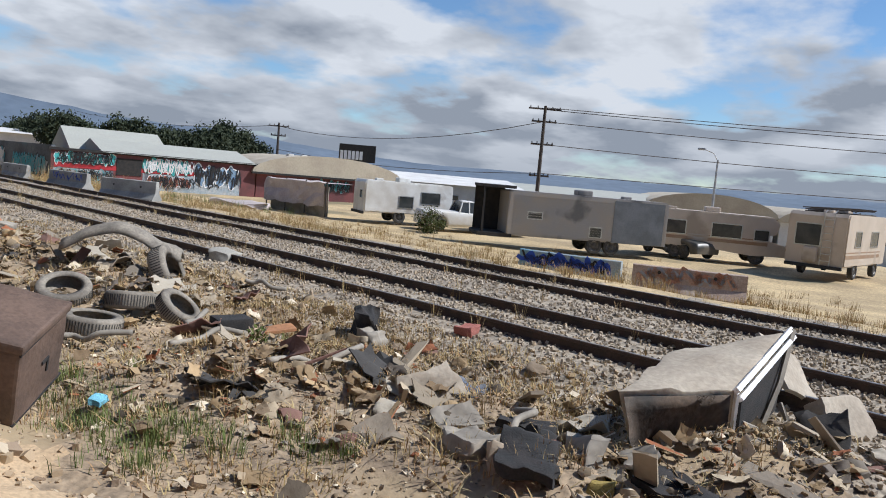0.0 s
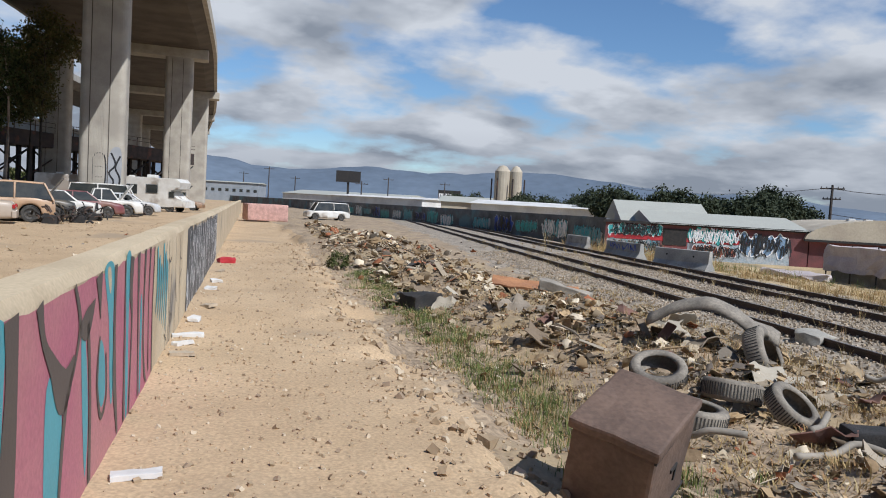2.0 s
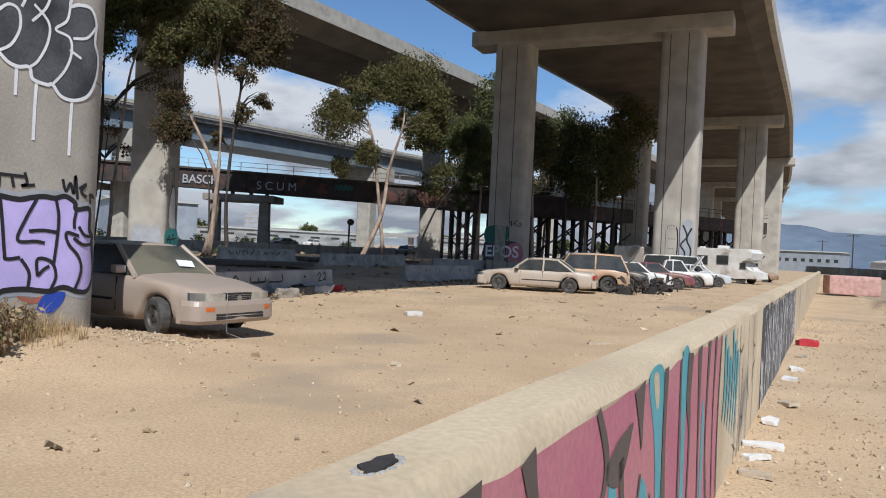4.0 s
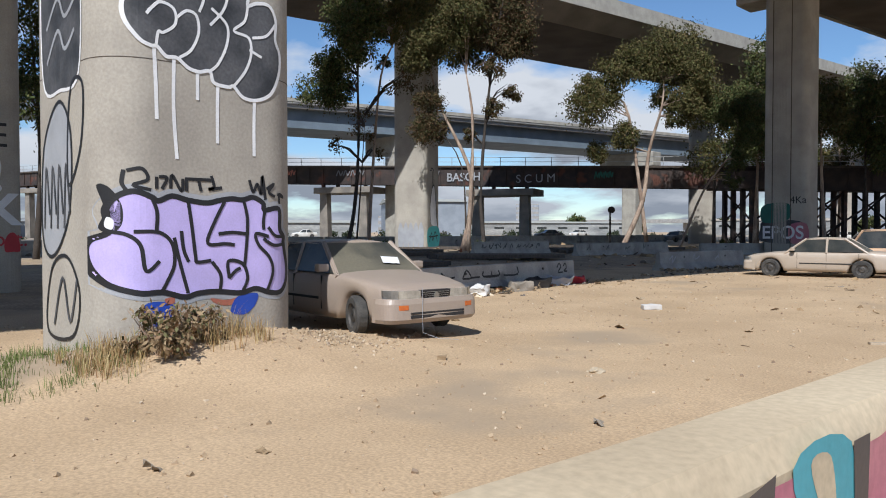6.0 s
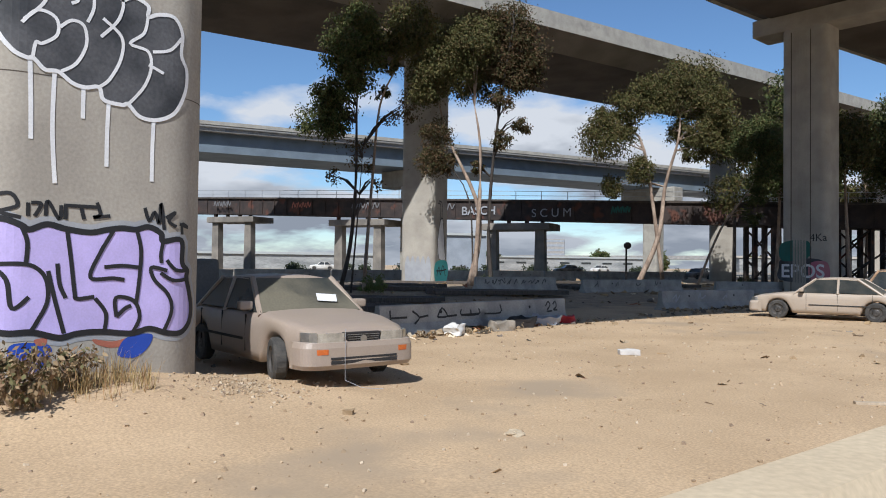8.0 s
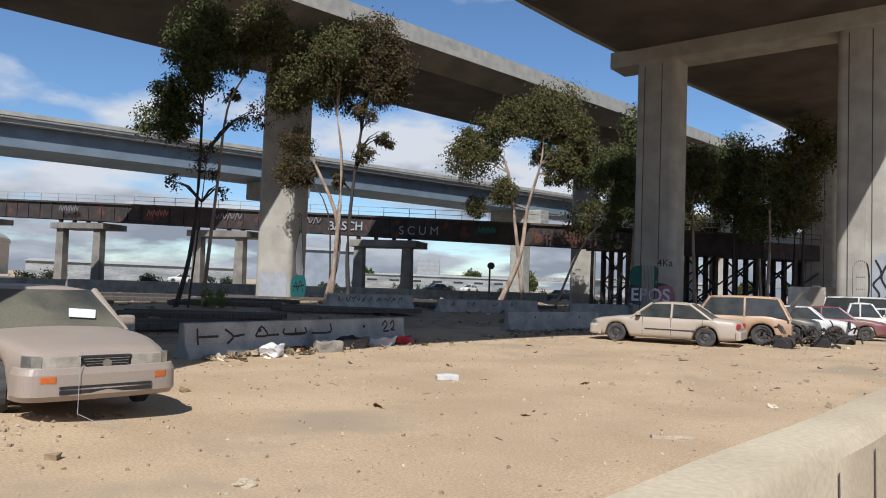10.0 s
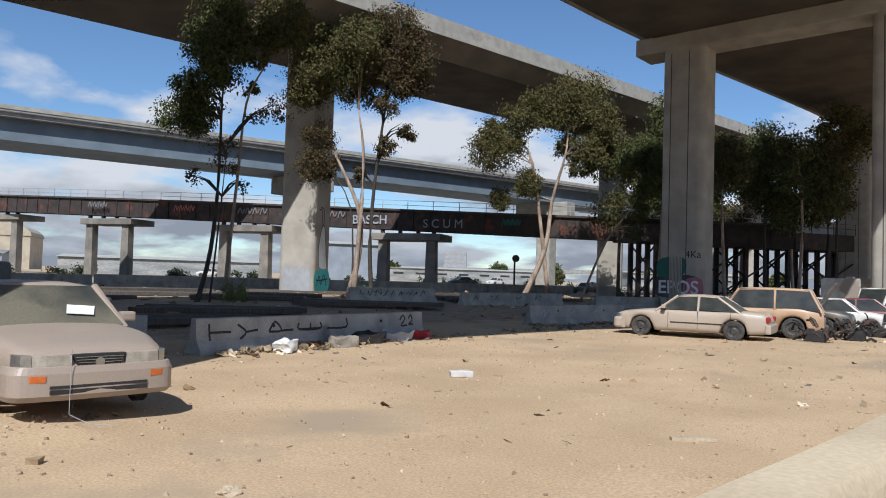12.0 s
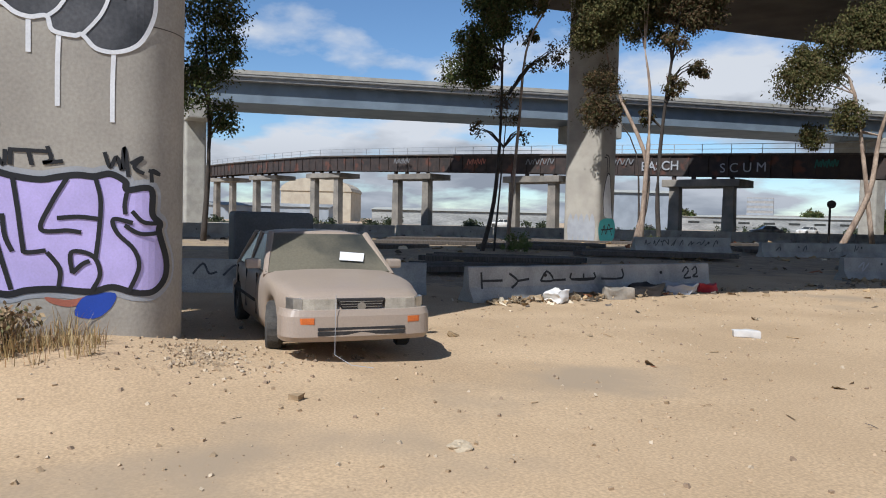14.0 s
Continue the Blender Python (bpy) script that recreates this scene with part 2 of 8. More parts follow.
def box(bm, x0, x1, y0, y1, z0, z1, bevel=0.0, m=None):
    r = bmesh.ops.create_cube(bm, size=1)
    vs = r["verts"]
    bmesh.ops.transform(bm, matrix=Matrix.Translation(((x0 + x1) / 2, (y0 + y1) / 2, (z0 + z1) / 2)) @ Matrix.Diagonal((abs(x1 - x0), abs(y1 - y0), abs(z1 - z0), 1)), verts=vs)
    if bevel:
        es = list({e for v in vs for e in v.link_edges})
        vs = bmesh.ops.bevel(bm, geom=es, offset=bevel, segments=2, affect="EDGES", profile=0.6)["verts"]
    if m is not None:
        bmesh.ops.transform(bm, matrix=m, verts=vs)
    return vs


def boxm(*a, **k):
    bm = bmesh.new()
    box(bm, *a, **k)
    return bm


def prism(bm, pts, a, b, plane="xz", m=None):
    """A polygon in a plane, pushed along the third axis from a to b."""
    def at(p, c):
        return {"xz": (p[0], c, p[1]), "yz": (c, p[0], p[1]), "xy": (p[0], p[1], c)}[plane]
    v0 = [bm.verts.new(at(p, a)) for p in pts]
    v1 = [bm.verts.new(at(p, b)) for p in pts]
    bm.faces.new(v0)
    bm.faces.new(v1[::-1])
    for i in range(len(pts)):
        j = (i + 1) % len(pts)
        bm.faces.new((v0[j], v0[i], v1[i], v1[j]))
    if m is not None:
        bmesh.ops.transform(bm, matrix=m, verts=v0 + v1)
    return v0 + v1


def cyl(bm, p, q, r0, r1=None, seg=12, caps=True):
    p, q = Vector(p), Vector(q)
    d = q - p
    m = Matrix.Translation((p + q) / 2) @ d.to_track_quat("Z", "Y").to_matrix().to_4x4()
    return bmesh.ops.create_cone(bm, cap_ends=caps, segments=seg, radius1=r0, radius2=r0 if r1 is None else r1, depth=d.length, matrix=m)["verts"]


def tube(bm, pts, rs, seg=7):
    """A tapered pipe along points."""
    rings = []
    for i, p in enumerate(pts):
        p = Vector(p)
        d = Vector(pts[min(i + 1, len(pts) - 1)]) - Vector(pts[max(i - 1, 0)])
        q = d.to_track_quat("Z", "Y")
        r = rs[i] if isinstance(rs, (list, tuple)) else rs
        rings.append([bm.verts.new(p + q @ Vector((r * math.cos(2 * math.pi * k / seg), r * math.sin(2 * math.pi * k / seg), 0))) for k in range(seg)])
    for a, b in zip(rings, rings[1:]):
        for k in range(seg):
            bm.faces.new((a[k], a[(k + 1) % seg], b[(k + 1) % seg], b[k]))
    bm.faces.new(rings[0][::-1])
    bm.faces.new(rings[-1])


def lathe(bm, prof, seg=20, m=None):
    """(radius, height) pairs turned about z."""
    rings = [[bm.verts.new((r * math.cos(2 * math.pi * k / seg), r * math.sin(2 * math.pi * k / seg), z)) for k in range(seg)] for r, z in prof]
    for a, b in zip(rings, rings[1:]):
        for k in range(seg):
            bm.faces.new((a[k], a[(k + 1) % seg], b[(k + 1) % seg], b[k]))
    if m is not None:
        bmesh.ops.transform(bm, matrix=m, verts=[v for r in rings for v in r])


# ---- ground ----
def wall_x(y):
    return -0.88 + 0.042 * y


def rail_x(y):
    """Centre of the nearer track."""
    return 9.9 + 0.165 * (y - 5)


def sm(a, b, x):
    t = min(1, max(0, (x - a) / (b - a)))
    return t * t * (3 - 2 * t)


HEAPS = ((6.6, 9.8, 1.5, 1.9, 0.36), (5.6, 5.2, 1.2, 1.1, 0.16), (6.3, 1.0, 1.4, 1.3, 0.2), (6.6, 15.2, 1.8, 2.0, 0.4), (4.4, 17.0, 0.8, 0.8, 0.2),
         (5.8, 21, 1.5, 2.0, 0.4), (5.6, 28, 2.0, 4.0, 0.5), (4.4, 37, 1.8, 4.0, 0.55), (7.2, 35, 2.0, 5.0, 0.5), (5.4, 49, 2.6, 7.0, 0.6), (6.6, 12.6, 1.4, 1.4, 0.3))


def height(x, y):
    u = x - wall_x(y)
    n = noise.noise((x * 0.35, y * 0.35, 0)) * 0.05 + noise.noise((x * 1.7, y * 1.7, 3)) * (0.008 if u < 0 else 0.02)
    if u < -0.12:
        z = 0.55 + 0.15 * sm(20, 34, y) + 0.30 * sm(-21, -32, u) + 0.4 * sm(-50, -90, u)
        z += 0.42 * math.exp(-(((x + 9.6) / 1.5) ** 2 + ((y - 10.3) / 2.3) ** 2))
        return z + n * 0.6
    w = 2.75 + 0.5 * noise.noise((y * 0.5, 7.3, 0)) + 0.25 * noise.noise((y * 1.7, 2.3, 0))
    v = rail_x(y) - x
    z = 0.40 - 0.30 * sm(w - 0.15, w + 0.75, u) + 0.12 * sm(w + 1.2, w + 3.0, u)
    rough = sm(w, w + 0.6, u) * sm(1.0, 2.8, v)
    if rough > 0.01:
        for hx, hy, ax, ay, hh in HEAPS:
            q = ((x - hx) / ax) ** 2 + ((y - hy) / ay) ** 2
            if q < 6:
                z += rough * hh * math.exp(-q)
    z += rough * (0.16 * noise.noise((x * 0.9, y * 0.9, 5)) + 0.07 * noise.noise((x * 3.1, y * 3.1, 9)))
    z += sm(w - 1.0, w, u) * sm(w + 0.8, w + 0.1, u) * 0.09 * noise.noise((x * 3.0, y * 3.0, 1))
    z += 0.10 * sm(3.5, 1.2, v) * sm(-8.5, -6.5, v)
    z -= 0.28 * sm(-6.5, -9.5, v) + 0.40 * sm(-10, -18, v) + 2.0 * sm(-38, -62, v)
    return z + n


def spaced(*spans):
    out = []
    for a, b, step in spans:
        k = max(1, round((b - a) / step))
        out += [a + (b - a) * i / k for i in range(k)]
    return out + [spans[-1][1]]


us = spaced((-3000, -400, 650), (-400, -60, 20), (-60, -24, 3), (-24, -0.3, 0.6), (-0.3, -0.2, 0.1), (-0.2, 0.0, 0.1), (0.0, 8.5, 0.13), (8.5, 20, 0.3), (20, 80, 3), (80, 300, 40), (300, 3000, 600))
ys = spaced((-3000, -300, 600), (-300, -40, 40), (-40, -4, 3), (-4, 24, 0.15), (24, 60, 0.7), (60, 120, 4), (120, 400, 40), (400, 3000, 600))
verts = [(u + wall_x(min(max(y, -60), 160)), y, height(u + wall_x(min(max(y, -60), 160)), min(max(y, -60), 160))) for y in ys for u in us]
nu = len(us)
faces = [(j * nu + i, j * nu + i + 1, (j + 1) * nu + i + 1, (j + 1) * nu + i) for j in range(len(ys) - 1) for i in range(nu - 1)]
gme = bpy.data.meshes.new("ground")
gme.from_pydata(verts, [], faces)
for p in gme.polygons:
    p.use_smooth = True
DIRT = mat("dry dirt", (0.495, 0.358, 0.218), 0.95, (0.415, 0.295, 0.175), 0.5, 0.20, 34, 0.10, spots=(0.35, 0.265, 0.175), spot_at=0.58)
RUBBLE_DIRT = mat("trodden rubbish dirt", (0.38, 0.285, 0.185), 0.95, (0.26, 0.195, 0.13), 1.2, 0.35, 14, 0.7, spots=(0.36, 0.27, 0.16), spot_at=0.55)
BALLAST = mat("grey ballast ground", (0.35, 0.295, 0.225), 0.95, (0.23, 0.19, 0.145), 2.0, 0.5, 11, 0.9)
FIELD = mat("dry grass field", (0.52, 0.39, 0.21), 0.95, (0.33, 0.245, 0.135), 0.35, 0.3, 9, 0.6, spots=(0.22, 0.18, 0.10), spot_at=0.58)
for gm in (DIRT, RUBBLE_DIRT, BALLAST, FIELD):
    gme.materials.append(gm)
for p in gme.polygons:
    c = p.center
    u, v = c.x - wall_x(c.y), rail_x(c.y) - c.x
    j = 0.5 * noise.noise((c.x * 0.9, c.y * 0.9, 2)) + 0.35 * noise.noise((c.x * 3, c.y * 3, 4))
    if c.x + 3 * j < -19.0 and c.x > -130:
        p.material_index = 1 if c.x + 6 * j > -62 else 2
    if u > 0:
        p.material_index = 0 if u + j < 3.2 else 1 if v + j > 3.0 else 2 if v + j > -6.2 else 3
ground = tagged(new("ground", gme), "dry tan dirt ground with gravel and bank", "ground", kind="structure")


def catmull(pts, n=6, closed=False):
    out, k = [], len(pts)
    rng = range(k if closed else k - 1)
    for i in rng:
        g = (lambda j: Vector(pts[j % k])) if closed else (lambda j: Vector(pts[min(max(j, 0), k - 1)]))
        p0, p1, p2, p3 = g(i - 1), g(i), g(i + 1), g(i + 2)
        for s in range(n):
            t = s / n
            out.append(0.5 * (2 * p1 + (p2 - p0) * t + (2 * p0 - 5 * p1 + 4 * p2 - p3) * t * t + (3 * p1 - p0 - 3 * p2 + p3) * t ** 3))
    if not closed:
        out.append(Vector(pts[-1]))
    return out


def fill(bm, pts, closed_n=5):
    """A smooth flat patch inside a closed outline."""
    c = catmull(pts, closed_n, True)
    vs = [bm.verts.new((p[0], p[1], 0)) for p in c]
    f = bm.faces.new(vs)
    bmesh.ops.triangulate(bm, faces=[f])


def stroke(bm, pts, w, lift, put, n=6, closed=False):
    c = catmull([tuple(p) for p in pts], n, closed)
    if closed:
        c.append(c[0])
    row = []
    for i, p in enumerate(c):
        d = c[min(i + 1, len(c) - 1)] - c[max(i - 1, 0)]
        d = Vector((-d.y, d.x)).normalized() if d.length > 1e-6 else Vector((1, 0))
        row.append((bm.verts.new(put(*(p + d * w / 2), lift)), bm.verts.new(put(*(p - d * w / 2), lift))))
    for a, b in zip(row, row[1:]):
        bm.faces.new((a[0], a[1], b[1], b[0]))


def patch(bm, pts, lift, put, cuts=()):
    tmp = bmesh.new()
    fill(tmp, pts)
    for c in cuts:
        bmesh.ops.bisect_plane(tmp, geom=tmp.verts[:] + tmp.edges[:] + tmp.faces[:], plane_co=(c, 0, 0), plane_no=(1, 0, 0))
    m = {v: bm.verts.new(put(v.co.x, v.co.y, lift)) for v in tmp.verts}
    for f in tmp.faces:
        try:
            bm.faces.new([m[v] for v in f.verts])
        except ValueError:
            pass
    tmp.free()


def paint(name, col, rough=0.55, **k):
    return mat(name, col, rough, tuple(c * 0.85 for c in col), 2.0, 0.06, 40, 0.05, **k)


P_PINK = mat("faded pink spray paint", (0.47, 0.20, 0.21), 0.6, (0.43, 0.13, 0.19), 0.9, 0.10, 30, 0.1, spots=(0.52, 0.26, 0.24), spot_at=0.58)
P_TEAL = paint("teal spray paint", (0.09, 0.36, 0.42))
P_DARK = paint("dark brown spray paint", (0.095, 0.078, 0.072))
P_BLACK = paint("black spray paint", (0.015, 0.015, 0.017))
P_WHITE = paint("white spray paint", (0.80, 0.80, 0.80))
P_LILAC = paint("lilac spray paint", (0.56, 0.47, 0.84))
P_BLUE = paint("blue spray paint", (0.02, 0.07, 0.42))
P_CHAR = mat("charcoal roller paint", (0.03, 0.032, 0.036), 0.6, (0.10, 0.10, 0.105), 1.6, 0.2, 22, 0.1)
P_RED = paint("red spray paint", (0.45, 0.03, 0.04))
P_ORANGE = paint("rust orange spray paint", (0.42, 0.14, 0.09))
P_CYAN = paint("turquoise spray paint", (0.08, 0.46, 0.46))
P_GREEN = paint("dark green spray paint", (0.02, 0.13, 0.10))
P_GREY = paint("silver grey spray paint", (0.36, 0.37, 0.39))

# ---- low graffiti wall ----
WALL_T = 0.295
WALL_M = Matrix.Translation((-0.88, 0, 0)) @ Matrix.Rotation(math.atan2(-0.042, 1), 4, "Z")
low_wall = thing("wall_low", "low pale concrete wall with weathered top and spray paint", "wall", kind="structure")
rw = random.Random(4)
y0 = -14.0
while y0 < 84:
    y1 = y0 + 6.1
    bm = bmesh.new()
    ch = rw.uniform(0.035, 0.06)
    ys_ = [y0 + 0.006 + (y1 - y0 - 0.012) * k / 24 for k in range(25)]
    rows = []
    for y in ys_:
        j = 0.02 * noise.noise((y * 0.7, 4.0, 0))
        c2 = ch + 0.015 * noise.noise((y * 0.8, 9.0, 0))
        rows.append([bm.verts.new(p) for p in ((0, y, 0.05), (0, y, 1.82 - c2), (-c2, y, 1.85 + j * 0.3), (-WALL_T * 0.5, y, 1.855), (-WALL_T + c2 + j, y, 1.85), (-WALL_T, y, 1.81), (-WALL_T, y, 0.05))])
    for a, b in zip(rows, rows[1:]):
        for k in range(7):
            bm.faces.new((a[k], a[(k + 1) % 7], b[(k + 1) % 7], b[k]))
    bm.faces.new(rows[0])
    bm.faces.new(rows[-1][::-1])
    bm.transform(WALL_M)
    part("concrete_panel", bm, WALL_STONE, low_wall, smooth=True).data.set_sharp_from_angle(angle=0.5)
    y0 = y1


def on_wall(a, b, lift):
    return WALL_M @ Vector((lift, a, b))


def on_wall_all(name, m, build, label):
    bm = bmesh.new()
    build(bm)
    return part(name, bm, m, low_wall, label)


def rect_patch(bm, a0, a1, b0, b1, lift, put, wob=0.03, seed=1, n=40):
    r = random.Random(seed)
    top = [(a0 + (a1 - a0) * k / n, b1 + r.uniform(-wob, wob)) for k in range(n + 1)]
    lo = [bm.verts.new(put(a, b0, lift)) for a, _ in top]
    hi = [bm.verts.new(put(a, b, lift)) for a, b in top]
    for k in range(n):
        bm.faces.new((lo[k], lo[k + 1], hi[k + 1], hi[k]))


def mural(bm):
    rect_patch(bm, -14, 10.0, 0.1, 1.76, 0.004, on_wall, 0.02, 3, 120)


on_wall_all("pink_mural", P_PINK, mural, "faded pink mural paint")
on_wall_all("tagged_field", P_CHAR, lambda bm: rect_patch(bm, 14.35, 25.5, 0.1, 1.74, 0.004, on_wall, 0.06, 5, 60), "dark grey painted field")
rw = random.Random(11)


def drips(bm, a0, a1, step, w0, w1, lift, seed):
    r = random.Random(seed)
    a = a0
    while a < a1:
        zt = r.choice((1.74, 1.74, 1.74, r.uniform(1.0, 1.6)))
        zb = r.choice((0.35, 0.35, r.uniform(0.5, 1.1)))
        w = r.uniform(w0, w1)
        sway = r.uniform(-0.20, 0.20)
        pts = [(a, zt), (a + sway * 0.4, zt * 0.6 + zb * 0.4), (a + sway, zt * 0.35 + zb * 0.65), (a + sway * 0.5, zb)]
        stroke(bm, pts, w, lift, on_wall, 5)
        for _ in range(r.choice((1, 2, 2))):
            z = r.uniform(zb + 0.2, zt - 0.1)
            stroke(bm, [(a, min(z, 1.68)), (a + r.uniform(0.06, 0.2), min(1.68, max(0.35, z + r.uniform(-0.12, 0.2)))), (a + r.uniform(0.1, 0.35), min(1.68, max(0.35, z + r.uniform(-0.45, 0.45))))], w * 0.8, lift, on_wall, 4)
        a += r.uniform(0.6, 1.5) * step




def brush(bm, pts, widths, lift):
    """A swelling spray stroke along points, with a width for each."""
    c = catmull([(p[0], p[1], w) for p, w in zip(pts, widths)], 6)
    row = []
    for i, p in enumerate(c):
        d = c[min(i + 1, len(c) - 1)] - c[max(i - 1, 0)]
        d = Vector((-d.y, d.x)).normalized() if d.xy.length > 1e-6 else Vector((1, 0))
        e = max(0.012, p.z) / 2
        row.append([bm.verts.new(on_wall(p.x + d.x * q, min(1.79, p.y + d.y * q), lift)) for q in (e, -e)])
    for q, r in zip(row, row[1:]):
        bm.faces.new((q[0], q[1], r[1], r[0]))


TEAL_FILL = [[(4.66, 1.78), (5.04, 1.78), (5.06, 1.5), (5.0, 0.9), (4.92, 0.95), (4.86, 1.45)], [(5.74, 1.32), (6.06, 1.18), (6.04, 0.45), (5.78, 0.45)],
             [(6.52, 1.44), (6.64, 1.40), (6.78, 0.9), (6.74, 0.5), (6.62, 0.9)], [(7.12, 1.3), (7.28, 1.2), (7.36, 0.9), (7.22, 0.82), (7.1, 1.0)],
             [(7.22, 1.78), (7.58, 1.78), (7.60, 1.4), (7.66, 0.8), (7.56, 0.8), (7.42, 1.4)], [(8.15, 1.78), (8.40, 1.78), (8.34, 1.35), (8.42, 0.5), (8.3, 0.5), (8.22, 1.2)],
             [(9.05, 1.3), (9.16, 1.25), (9.2, 0.5), (9.1, 0.5)]]
CREAM_FILL = [[(4.82, 1.77), (4.95, 1.77), (4.98, 1.5), (4.95, 1.35)], [(7.32, 1.77), (7.44, 1.77), (7.48, 1.62), (7.42, 1.6)]]
DARK_BRUSH = [([(5.14, 1.78), (5.16, 1.5), (5.13, 1.1), (5.10, 0.4)], (0.20, 0.17, 0.22, 0.20)), ([(5.57, 1.78), (5.66, 1.58), (5.84, 1.42), (6.1, 1.22), (6.34, 1.36)], (0.12, 0.07, 0.12, 0.26, 0.05)),
              ([(4.66, 1.78), (4.83, 1.45), (4.90, 0.95)], (0.03, 0.03, 0.05)), ([(6.31, 1.78), (6.47, 1.54), (6.36, 1.32), (6.14, 1.08), (6.02, 0.42)], (0.05, 0.07, 0.05, 0.08, 0.05)),
              ([(6.46, 1.5), (6.68, 1.5), (6.9, 1.62)], (0.06, 0.20, 0.02)), ([(6.7, 1.5), (6.82, 1.0), (6.86, 0.42)], (0.08, 0.07, 0.09)), ([(7.02, 1.78), (7.06, 1.62), (7.1, 1.46)], (0.22, 0.10, 0.02)),
              ([(7.1, 1.34), (7.04, 1.05), (7.2, 0.76), (7.4, 0.86), (7.34, 1.18)], (0.04, 0.04, 0.05, 0.04, 0.03)), ([(7.65, 1.78), (7.66, 1.35), (7.72, 0.9), (7.92, 0.42)], (0.12, 0.08, 0.14, 0.05)),
              ([(8.10, 1.78), (8.14, 1.2), (8.22, 0.42)], (0.05, 0.04, 0.07)), ([(8.45, 1.78), (8.42, 1.5), (8.52, 1.2), (8.5, 0.42)], (0.20, 0.16, 0.06, 0.05)), ([(8.84, 1.78), (8.9, 1.2), (9.02, 0.42)], (0.16, 0.06, 0.05)),
              ([(9.3, 1.78), (9.26, 1.1), (9.42, 0.6), (9.6, 0.42)], (0.12, 0.05, 0.08, 0.03)), ([(9.66, 1.78), (9.62, 1.2), (9.74, 0.5)], (0.10, 0.04, 0.06)), ([(10.0, 1.76), (9.94, 1.1), (10.02, 0.42)], (0.05, 0.05, 0.06)),
              ([(3.86, 1.78), (3.9, 1.3), (4.1, 0.9)], (0.10, 0.06, 0.03)), ([(4.3, 1.3), (4.45, 1.1), (4.4, 0.6)], (0.03, 0.18, 0.05))]


def fills(bm, shapes, lift):
    for q in shapes:
        patch(bm, q, lift, on_wall)


def old_strokes(bm, seed):
    """Strokes on the stretch of wall before the start."""
    r = random.Random(seed)
    a = -13.5
    while a < 3.5:
        brush(bm, [(a, 1.78), (a + r.uniform(-0.1, 0.15), 1.3), (a + r.uniform(0, 0.25), 0.42)], (r.uniform(0.05, 0.2), r.uniform(0.04, 0.1), r.uniform(0.04, 0.15)), 0.008)
        a += r.uniform(0.35, 0.9)


for shp in TEAL_FILL:
    on_wall_all("letter_fill", P_TEAL, lambda bm: fills(bm, [shp], 0.006), "teal paint between the letters")
for shp in CREAM_FILL:
    on_wall_all("letter_fill", WALL_STONE, lambda bm: fills(bm, [shp], 0.007), "bare pale patch")
for pts, ws in DARK_BRUSH:
    on_wall_all("letter_stroke", P_DARK, lambda bm: brush(bm, pts, ws, 0.009), "dark brown letter outline")
on_wall_all("letter_stroke", P_DARK, lambda bm: old_strokes(bm, 7), "dark brown letter outlines")
for k in range(6):
    q = 10.3 + 0.2 * k
    on_wall_all("letter_stroke", P_TEAL, lambda bm: brush(bm, [(q, 1.74 - 0.12 * (k % 3)), (q + 0.08, 1.3), (q - 0.04, 1.0 - 0.07 * k)], (0.10, 0.13, 0.03), 0.006), "teal letter stroke")
on_wall_all("letter_stroke", P_DARK, lambda bm: drips(bm, 11.2, 13.2, 0.45, 0.02, 0.04, 0.006, 15), "thin brown tag strokes")
on_wall_all("letter_stroke", P_WHITE, lambda bm: drips(bm, 14.4, 25.3, 0.26, 0.03, 0.08, 0.008, 21), "white tag strokes")
# lifting hole in the wall's top: black plate for its shade, broken rim
hole = bmesh.new()
ring = [(-0.15 + (0.028 + 0.008 * math.sin(3 * k)) * math.cos(k * 0.5236), 5.0 + (0.075 + 0.02 * math.sin(2 * k)) * math.sin(k * 0.5236)) for k in range(12)]
prism(hole, ring, 1.852, 1.862, "xy", WALL_M)
part("lifting_pocket", hole, BLACK, low_wall, "black plate standing for shade in the broken lifting pocket")
rock_bits = bmesh.new()
for k in range(14):
    a = k * 0.449
    bmesh.ops.create_icosphere(rock_bits, subdivisions=1, radius=0.011, matrix=WALL_M @ Matrix.Translation((-0.15 + 0.036 * math.cos(a), 5.0 + 0.088 * math.sin(a), 1.853)) @ Matrix.Diagonal((1, 1.6, 0.4, 1)))
part("broken_rim", rock_bits, CONC_GREY, low_wall, "chipped concrete rim")


# ---- near freeway ----
def edge_x(y):
    """The near deck's edge over the dirt lane."""
    return -2.1 - 3.6 * sm(48, 0, y) + 1.6 * sm(48, 110, y) - 6.0 * sm(150, 330, y)


def edge_l(y):
    return -24.8 - 3.0 * sm(48, 0, y) + 5.4 * sm(45, 105, y) - 6.0 * sm(150, 330, y)


def ribbon2(bm, prof, ys_):
    """Cross-section between both edges; prof rows are (side 0 or 1, offset, z)."""
    rows = [[bm.verts.new(((edge_x(y) if s else edge_l(y)) + o, y, z)) for s, o, z in prof] for y in ys_]
    k = len(prof)
    for a, b in zip(rows, rows[1:]):
        for i in range(k):
            bm.faces.new((a[i], a[(i + 1) % k], b[(i + 1) % k], b[i]))
    bm.faces.new(rows[0])
    bm.faces.new(rows[-1][::-1])


def ribbon(bm, prof, line, ys_, grade=0.0):
    rows = [[bm.verts.new((line(y) + o, y, z + grade * (y - 60))) for o, z in prof] for y in ys_]
    k = len(prof)
    for a, b in zip(rows, rows[1:]):
        for i in range(k):
            bm.faces.new((a[i], a[(i + 1) % k], b[(i + 1) % k], b[i]))
    bm.faces.new(rows[0])
    bm.faces.new(rows[-1][::-1])


